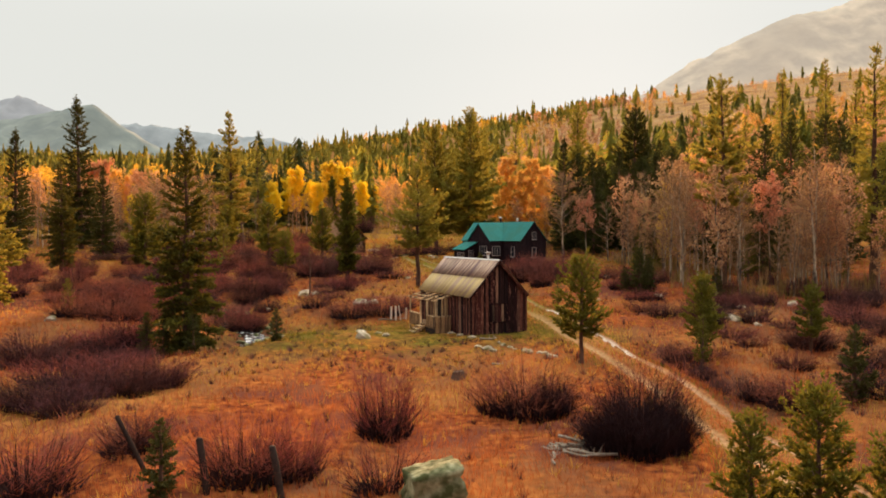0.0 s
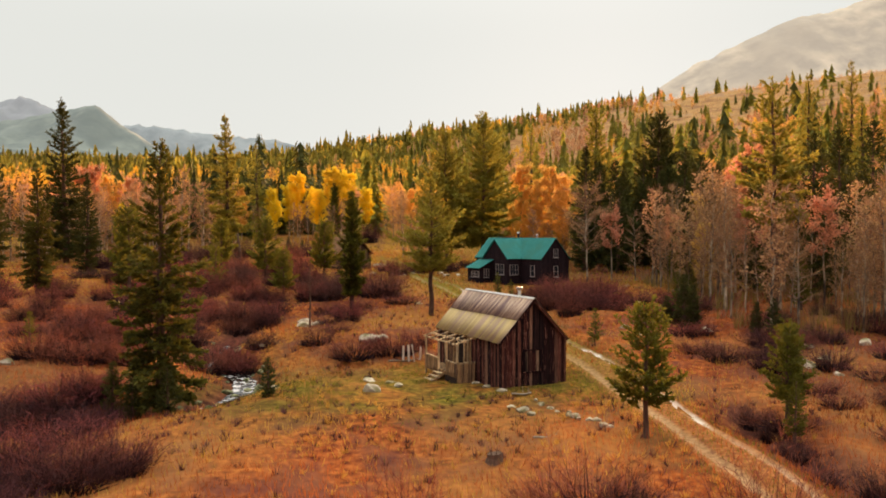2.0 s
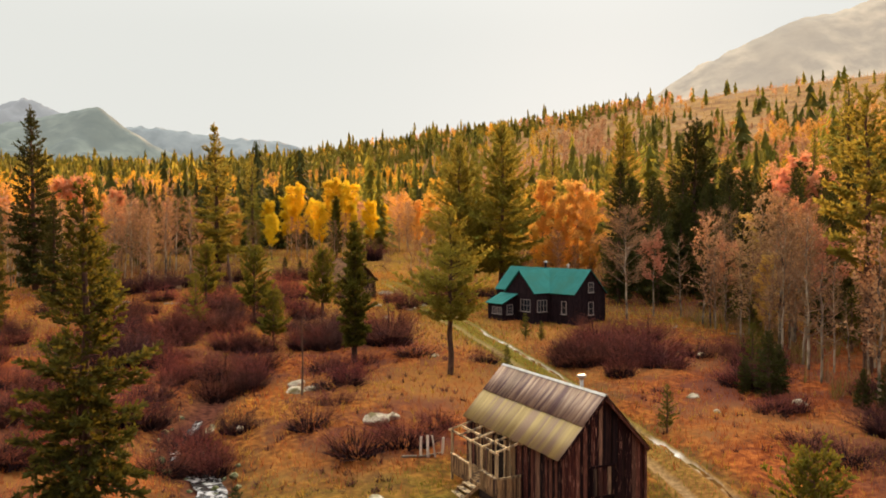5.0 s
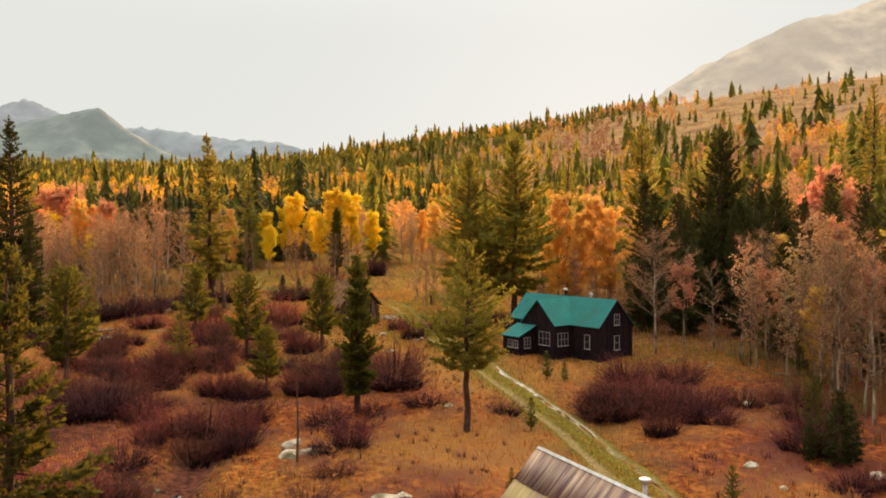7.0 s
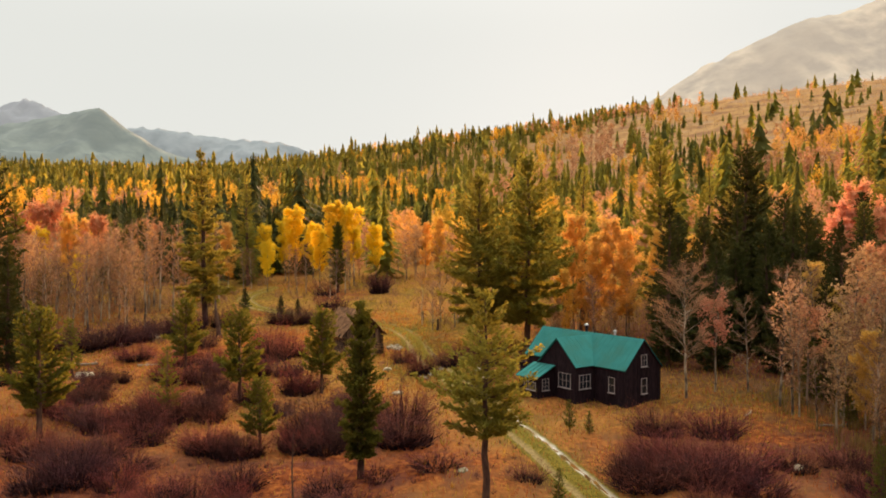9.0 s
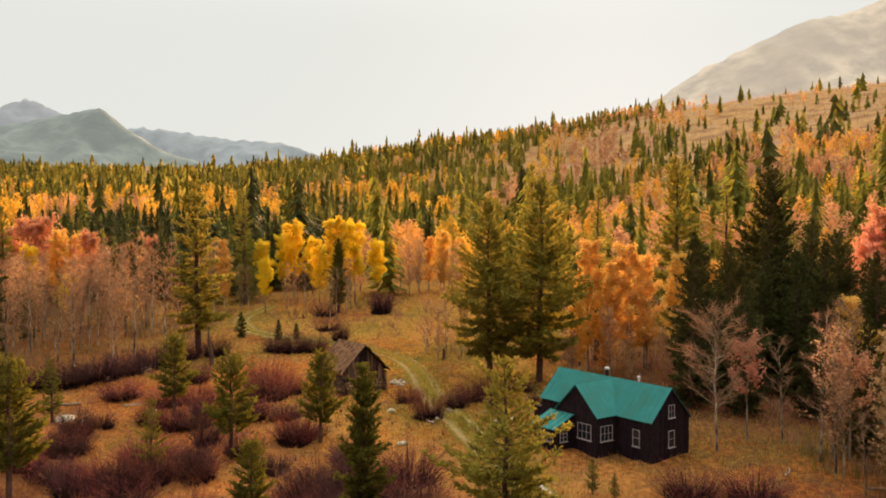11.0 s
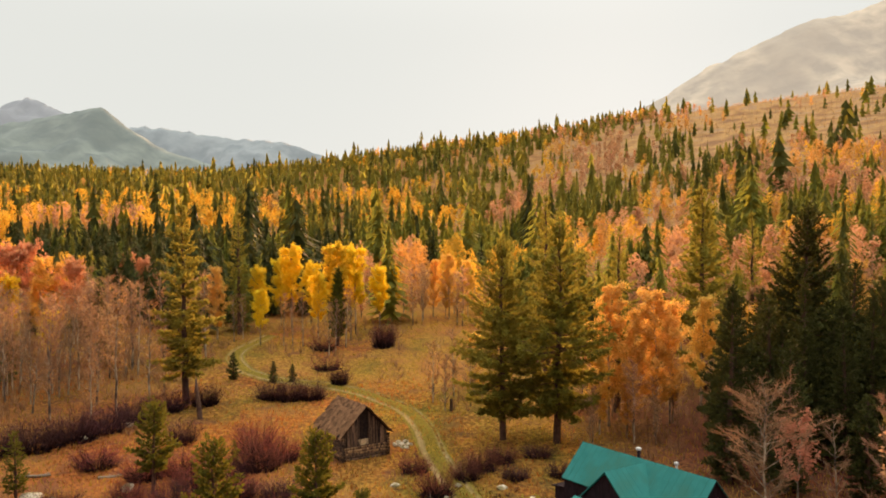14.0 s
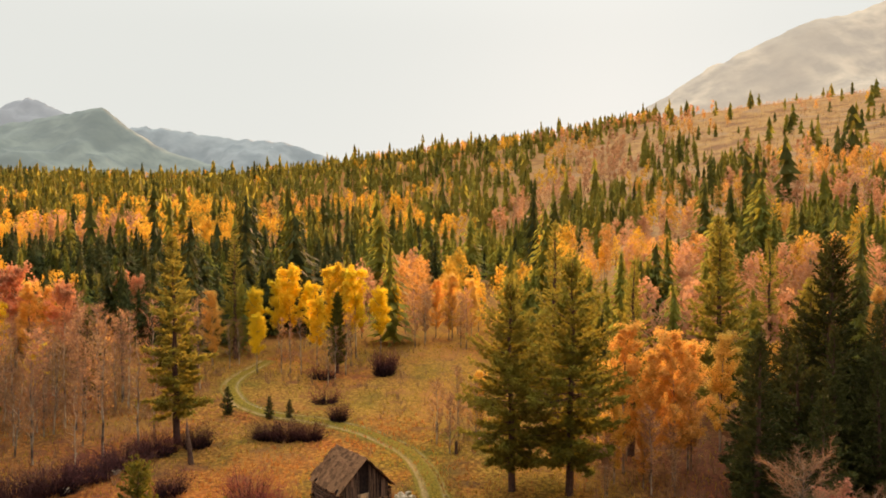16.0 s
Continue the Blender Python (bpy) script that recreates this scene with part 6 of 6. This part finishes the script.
# ---- grass ----
def grass(name, label, mat, seed, count, pick, tall, wide, reach=125):
    """Blades of grass over the meadow, thinner with distance; pick(x, y) is the share that grows at a place."""
    g = np.random.default_rng(seed)
    y = 15 + reach * g.random(count * 12) ** (1.5 if reach < 150 else 0.8)
    x = g.uniform(-0.58, 0.58, count * 12) * (y + 4)
    keep = (g.random(count * 12) < pick(x, y)) & (creek_distance(x, y) > 1.3) & (np.abs(path_distance(x, y, ROAD) - 0.95) > 0.32)
    keep &= cabin_gap(x, y) > 0.05
    x, y = x[keep][:count], y[keep][:count]
    n = len(x)
    z = ground_z(x, y) - 0.03
    h = tall * g.uniform(0.5, 1.2, n)
    turn, lean = g.uniform(0, 2 * np.pi, n), g.uniform(0.1, 0.55, n)
    w = wide * (0.7 + y / 60)
    dx, dy = np.cos(turn) * w, np.sin(turn) * w
    lx, ly = np.cos(turn * 3.7) * lean * h, np.sin(turn * 3.7) * lean * h
    v = np.stack([np.stack([x - dx, y - dy, z], -1), np.stack([x + dx, y + dy, z], -1), np.stack([x + lx, y + ly, z + h], -1)], 1).reshape(-1, 3)
    me = bpy.data.meshes.new(name)
    me.from_pydata(v.tolist(), [], np.arange(3 * n).reshape(-1, 3).tolist())
    me.materials.append(mat)
    tagged(new(name, me), label, "grass", kind="stuff")


def waves(x, y, s):
    return np.sin(x * 0.31 + s) * np.sin(y * 0.23 + 2 * s) + 0.6 * np.sin(x * 0.11 - y * 0.17 + s) + 0.9 * np.sin(2.3 * x + 0.7 * y) * np.sin(1.9 * y - 0.8 * x)


def near_cabin(x, y):
    return np.exp(-(np.hypot((x + 1.5) / 1.4, y - 58) / 7.5) ** 4) + 0.8 * np.exp(-((x + 9) / 6.5) ** 2 - ((y - 56) / 6) ** 2)


grass("russet_meadow_grass", "tall russet meadow grass", GRASS_RED, 1, 72000, lambda x, y: np.clip(0.55 + 0.3 * waves(x, y, 1.0) - 1.2 * near_cabin(x, y), 0.01, 1) * np.clip((150 - y) / 60, 0.2, 1), 0.42, 0.013)
grass("golden_meadow_grass", "dry golden meadow grass", GRASS_GOLD, 2, 34000, lambda x, y: np.clip(0.12 - 0.3 * waves(x, y, 1.0) + 0.5 * (y > 100) - 0.8 * near_cabin(x, y), 0, 1), 0.36, 0.012)
grass("green_cabin_grass", "short green grass round the cabin and creek", GRASS_GREEN, 3, 40000, lambda x, y: np.clip(near_cabin(x, y) * (0.35 + 0.5 * waves(x, y, 2.0)) + np.exp(-(cabin_gap(x, y) / 2.0) ** 2) + 0.5 * np.exp(-(path_distance(x, y, ROAD) / 2.0) ** 2), 0, 1), 0.24, 0.011)



def tussocks():
    """Low dark tufts of sedge on the creek bank and through the meadow."""
    rnd = random.Random(57)
    dark, pale = Soup(), Soup()
    for x0, x1, y0, y1, n, tall in ((-17, 3, 45, 66, 520, 0.3), (-24, 12, 20, 54, 420, 0.38), (4, 22, 36, 80, 380, 0.38), (-30, 0, 66, 126, 620, 0.42)):
        for _ in range(n):
            cx, cy = rnd.uniform(x0, x1), rnd.uniform(y0, y1)
            at = (np.array(cx), np.array(cy))
            if path_distance(*at, ROAD) < 1.8 or creek_distance(*at) < 1.2 or abs(cx) < 5.5 and 56 < cy < 68:
                continue
            z, s = float(ground_z(cx, cy)) - 0.03, dark if rnd.random() < 0.65 else pale
            for _ in range(12):
                a, r, h = rnd.uniform(0, 6.3), rnd.uniform(0.05, 0.28), tall * rnd.uniform(0.5, 1.2)
                s.blade((cx + 0.5 * r * math.cos(a), cy + 0.5 * r * math.sin(a), z), (cx + 1.7 * r * math.cos(a), cy + 1.7 * r * math.sin(a), z + h), 0.022, a)
    tagged(new("sedge_tufts", dark.mesh("sedge_tufts", WILLOW_DARK)), "low dark brown sedge tufts in the meadow", "grass", kind="stuff")
    tagged(new("straw_tufts", pale.mesh("straw_tufts", GRASS_GOLD)), "pale straw tufts in the meadow", "grass", kind="stuff")


tussocks()

# ---- undergrowth below the groves ----
def undergrowth():
    rnd = random.Random(44)
    s, green = Soup(), Soup()
    for x0, x1, y0, y1, n in ((-84, -40, 136, 188, 8200), (22.5, 42, 72, 114, 5600), (-44, -14, 176, 212, 1500), (5, 60, 126, 172, 4600), (-16, 0, 145, 215, 700)):
        k = 0
        while k < n:
            cx, cy = rnd.uniform(x0, x1), rnd.uniform(y0, y1)
            if noise.noise(Vector((cx / 7, cy / 9, 2))) < -0.12 or path_distance(np.array(cx), np.array(cy), ROAD) < 3.5:
                k += 1
                continue
            z, tall = float(ground_z(cx, cy)) - 0.05, rnd.uniform(0.5, 2.2)
            olive = x0 == 22.5 and rnd.random() < 0.55
            for _ in range(8):
                a, r = rnd.uniform(0, 6.3), rnd.uniform(0.1, 0.7)
                (green if olive else s).blade((cx + 0.4 * r * math.cos(a), cy + 0.4 * r * math.sin(a), z), (cx + 1.3 * r * math.cos(a), cy + 1.3 * r * math.sin(a), z + tall * rnd.uniform(0.5, 1.1)), 0.035, a)
            k += 8
    tagged(new("undergrowth", s.mesh("undergrowth", TWIGS)), "brown leafless brush under the aspen groves", "brush", kind="stuff")
    tagged(new("sapling_brush", green.mesh("sapling_brush", SAPLING)), "olive sapling brush along the grove edge", "brush", kind="stuff")


undergrowth()
grass("far_meadow_grass", "dry olive-gold grass round the shed and far track", GRASS_OLIVE, 5, 26000, lambda x, y: np.clip(0.6 + 0.4 * waves(x, y, 0.4), 0, 1) * (y > 96), 0.45, 0.02, 195)
grass("far_russet_grass", "russet grass patches beyond the house", GRASS_RED, 6, 12000, lambda x, y: np.clip(0.1 - 0.5 * waves(x, y, 0.4), 0, 1) * (y > 100) * (x < 2), 0.45, 0.02, 150)

# ---- small things ----
def boulder(x, y, r, seed, label, mat=STONE, flat=0.7, sink=0.3):
    ob = new("boulder", boulder_shape(r, seed, flat).mesh("boulder", mat))
    ob.matrix_basis = Matrix.Translation((x, y, float(ground_z(x, y)) + r * flat * (1 - 2 * sink) * 0.6)) @ pose(0, 0, 0, 0, 0, seed * 47 % 360)
    tagged(ob, label, "rock", "boulders of the meadow")


def block_boulder(x, y, w, h):
    """A tall, flat-topped block with rounded shoulders and a crack across."""
    bm = bmesh.new()
    bmesh.ops.create_cube(bm, size=1)
    bmesh.ops.subdivide_edges(bm, edges=bm.edges[:], cuts=11, use_grid_fill=True)
    for v in bm.verts:
        p = v.co * 2
        q = p * (1 - 0.1 * max(0.0, p.length - 1.05) ** 1.2)
        q = q + Vector((noise.noise(p * 1.1), noise.noise(p * 1.1 + Vector((9, 0, 0))), noise.noise(p * 0.9 + Vector((0, 7, 0))))) * 0.16
        q = q * (1 + 0.05 * noise.noise(p * 4.5))
        crack = abs(q.z - 0.42 - 0.2 * q.x)
        squeeze = 1 - 0.09 * math.exp(-(crack / 0.09) ** 2)
        v.co = (q.x * squeeze * w * (0.5 - 0.04 * q.z), q.y * squeeze * w * 0.42, q.z * h * 0.5 + 0.08 * q.x * w)
    ob = new("boulder", bpy.data.meshes.new("boulder"))
    bm.to_mesh(ob.data)
    bm.free()
    ob.data.materials.append(STONE_MOSS)
    ob.data.shade_smooth()
    ob.matrix_basis = Matrix.Translation((x, y, float(ground_z(x, y)) + h * 0.22)) @ pose(0, 0, 0, 0, 0, 14)
    tagged(ob, "large flat-topped lichen-covered granite boulder with a crack", "rock", "boulders of the meadow")


block_boulder(-0.35, 26.6, 1.9, 1.7)
for i, (x, y, r) in enumerate([(-5.7, 58.0, 0.75), (-6.1, 61.1, 0.4), (-4.7, 60.6, 0.32), (-4.2, 60.0, 0.28), (-6.7, 119.3, 0.4), (-5.6, 122.4, 0.45), (-11.2, 122.4, 0.4), (-1.9, 121.9, 0.5), (-13.6, 81.0, 0.75), (-12.6, 81.6, 0.45), (-7.0, 72.6, 0.85), (-6.2, 73.2, 0.6), (-11.6, 58.8, 0.35), (-17.8, 74.5, 0.4), (-14.0, 83.6, 0.8), (-3.8, 90.5, 0.45), (-9.4, 111.5, 0.5), (2.8, 52.7, 0.4), (3.2, 51.9, 0.33), (2.3, 53.4, 0.26), (-15.4, 72.6, 0.4), (13.7, 78.3, 0.4), (18.3, 91.2, 0.5), (14.2, 74.8, 0.3), (25.2, 69.5, 0.5), (30.0, 70.6, 0.6)]):
    boulder(x, y, r, 10 + i, "pale granite boulder half sunk in the grass", STONE, 0.55)
for i, (x, y, r) in enumerate([(22.0, 62.5, 0.6), (24.4, 65.0, 0.5), (23.0, 60.0, 0.35), (20.0, 76.0, 0.5), (-41.1, 139.6, 0.75), (-43.7, 134.2, 0.55), (-34.0, 121.0, 0.7), (-41.0, 118.5, 0.9), (-39.0, 118.0, 0.6), (-30.0, 63.0, 0.6), (-36.0, 62.5, 0.8), (-1.0, 118.0, 0.5), (0.4, 119.0, 0.4)]):
    boulder(x, y, r, 40 + i, "weathered granite boulder among shrubs", STONE, 0.65)
rnd = random.Random(17)
for i, p in enumerate(bend(CREEK[2:9], 1.4)):
    for side in (-1, 1):
        if rnd.random() < 0.75:
            q = Vector((p.x + side * rnd.uniform(0.7, 1.5), p.y + rnd.uniform(-0.5, 0.5)))
            boulder(q.x, q.y, rnd.uniform(0.15, 0.42), 80 + 2 * i + (side > 0), "wet dark stone at the creek's edge", STONE_MOSS, 0.7, 0.25)
for i in range(11):
    x, y = -14.5 + rnd.uniform(-0.8, 0.8), 59.5 + i * 0.75
    boulder(x, y, rnd.uniform(0.14, 0.32), 110 + i, "wet dark stone standing in the creek", STONE_MOSS, 0.6, -1.0)
for i in range(14):
    x, y = 3.6 + 2.9 * i / 13 + rnd.uniform(-0.25, 0.25), 54.6 - 5.9 * (i / 13) + rnd.uniform(-0.35, 0.35)
    boulder(x, y, rnd.uniform(0.14, 0.32), 140 + i, "small pale stone in a row through the grass", STONE, 0.6, 0.2)
for i in range(16):
    a, r = rnd.uniform(0, 6.3), 1.1 * math.sqrt(rnd.random())
    boulder(-11.2 + r * math.cos(a), 133.5 + r * math.sin(a) * 0.7, rnd.uniform(0.2, 0.38), 170 + i, "pale stone of a heap beside the shed", STONE, 0.75, 0.1)


def fence_post(x, y, h, tilt, turn, r=0.09):
    s = Soup()
    s.tube([(0, 0, -0.3), (0.01, 0, h * 0.5), (0, 0.01, h - 0.05), (0, 0, h)], [r, r * 0.95, r * 0.9, r * 0.6], 9)
    ob = new("fence_post", s.mesh("fence_post", HOLLOW, True))
    ob.matrix_basis = on_ground(x, y, turn, 1, 0, tilt)
    tagged(ob, "dark weathered fence post leaning in the grass", "post", "old fence posts")


fence_post(-8.0, 27.6, 1.9, -7, 90, 0.13)
fence_post(-5.4, 27.2, 1.85, -9, 90, 0.13)
fence_post(-10.6, 29.1, 2.3, -26, 90, 0.09)


def stake(x, y, h, tilt, turn):
    s = Soup()
    s.box((-0.07, -0.025, -0.2), (0.07, 0.025, h))
    ob = new("fence_stake", s.mesh("fence_stake", PALE_WOOD))
    ob.matrix_basis = on_ground(x, y, turn, 1, 0, tilt)
    tagged(ob, "pale wooden fence stake beside the cabin", "stake", "fence stakes by the cabin")


for x, y, h, tilt, turn in ((-4.3, 68.1, 1.1, 3, 20), (-3.9, 68.0, 1.2, -3, 20), (-3.5, 68.0, 1.25, -8, 110), (-3.1, 68.3, 1.0, 5, 40)):
    stake(x, y, h, tilt, turn)


def fallen_log(x, y, length, r, turn, label, mat=LOG, lift=0.0):
    rnd = random.Random(int(x * 31 + y * 17))
    s = Soup()
    s.tube([(length * i / 6, 0.05 * math.sin(i * 1.3), 0.03 * math.cos(i)) for i in range(7)], [r * rnd.uniform(0.85, 1.1) * (1 - 0.05 * i) for i in range(7)], 8)
    for i in range(3):
        a = length * rnd.uniform(0.3, 0.9)
        s.spike((a, 0, 0), (a + rnd.uniform(-0.2, 0.3), rnd.uniform(-0.4, 0.4), rnd.uniform(0.2, 0.5)), r * 0.35)
    ob = new("fallen_log", s.mesh("fallen_log", mat, True))
    ob.matrix_basis = Matrix.Translation((x, y, float(ground_z(x, y)) + r * 0.7 + lift)) @ pose(0, 0, 0, 0, 0, turn)
    tagged(ob, label, "log", "fallen logs")


rnd = random.Random(19)
for i in range(16):
    x, y = 4.6 + rnd.gauss(0, 0.55), 31.9 + rnd.gauss(0, 0.5)
    fallen_log(x, y, rnd.uniform(0.7, 2.3), rnd.uniform(0.04, 0.1), rnd.gauss(-12, 32), "bleached broken log in a woodpile under the shrub", LOG, 0.2 * rnd.random() ** 2)
for x, y, length, r, turn in ((-5.3, 67.6, 2.3, 0.07, 20), (-44.9, 123.2, 3.0, 0.16, 8), (-37.6, 123.4, 2.0, 0.15, 30), (-12.9, 95.3, 2.0, 0.07, 20), (-12.4, 94.9, 1.8, 0.06, 120), (2.8, 47.5, 1.6, 0.06, 15), (-13.0, 99.5, 2.6, 0.08, 40), (-13.8, 100.4, 2.2, 0.07, -30), (19.0, 103.0, 2.4, 0.09, 60), (24.0, 101.0, 2.8, 0.09, 10), (-6.9, 117.5, 3.4, 0.12, 118), (2.5, 56.0, 1.2, 0.07, 15), (17.0, 93.0, 1.4, 0.06, 140)):
    fallen_log(x, y, length, r, turn, "bleached fallen log lying in the grass")

# stumps
for x, y, r, h in ((0.8, 44.2, 0.36, 0.45), (-8.6, 154.5, 0.16, 1.3), (-6.3, 147.0, 0.18, 1.4)):
    s = Soup()
    k = random.Random(int(h * 100))
    s.tube([(0, 0, -0.15), (0, 0, 0.08), (0.02, 0, h * 0.6), (0, 0, h)], [r * 1.5, r * 1.1, r * 0.95, r * 0.9], 11)
    for i in range(6):
        a = i * 1.05 + k.uniform(-0.3, 0.3)
        s.spike((r * 0.7 * math.cos(a), r * 0.7 * math.sin(a), h - 0.05), (r * 0.8 * math.cos(a), r * 0.8 * math.sin(a), h + k.uniform(0.05, 0.25)), 0.05)
    ob = new("stump", s.mesh("stump", BARK))
    ob.matrix_basis = on_ground(x, y)
    tagged(ob, "splintered dark tree stump in the grass", "stump", "stumps")

# broken snag leaning at the grove's edge
s = Soup()
s.tube([(0, 0, -0.3), (0.05, 0, 1.6), (0, 0.05, 3.2), (0.1, 0, 4.4)], [0.32, 0.26, 0.2, 0.1], 9)
s.spike((0.05, 0, 4.2), (0.2, 0, 5.0), 0.1)
snag = new("broken_snag", s.mesh("broken_snag", BARK, True))
snag.matrix_basis = on_ground(-34.5, 142.9, 90, 1, 0, -6)
tagged(snag, "broken dead trunk leaning beside dark shrubs", "snag")
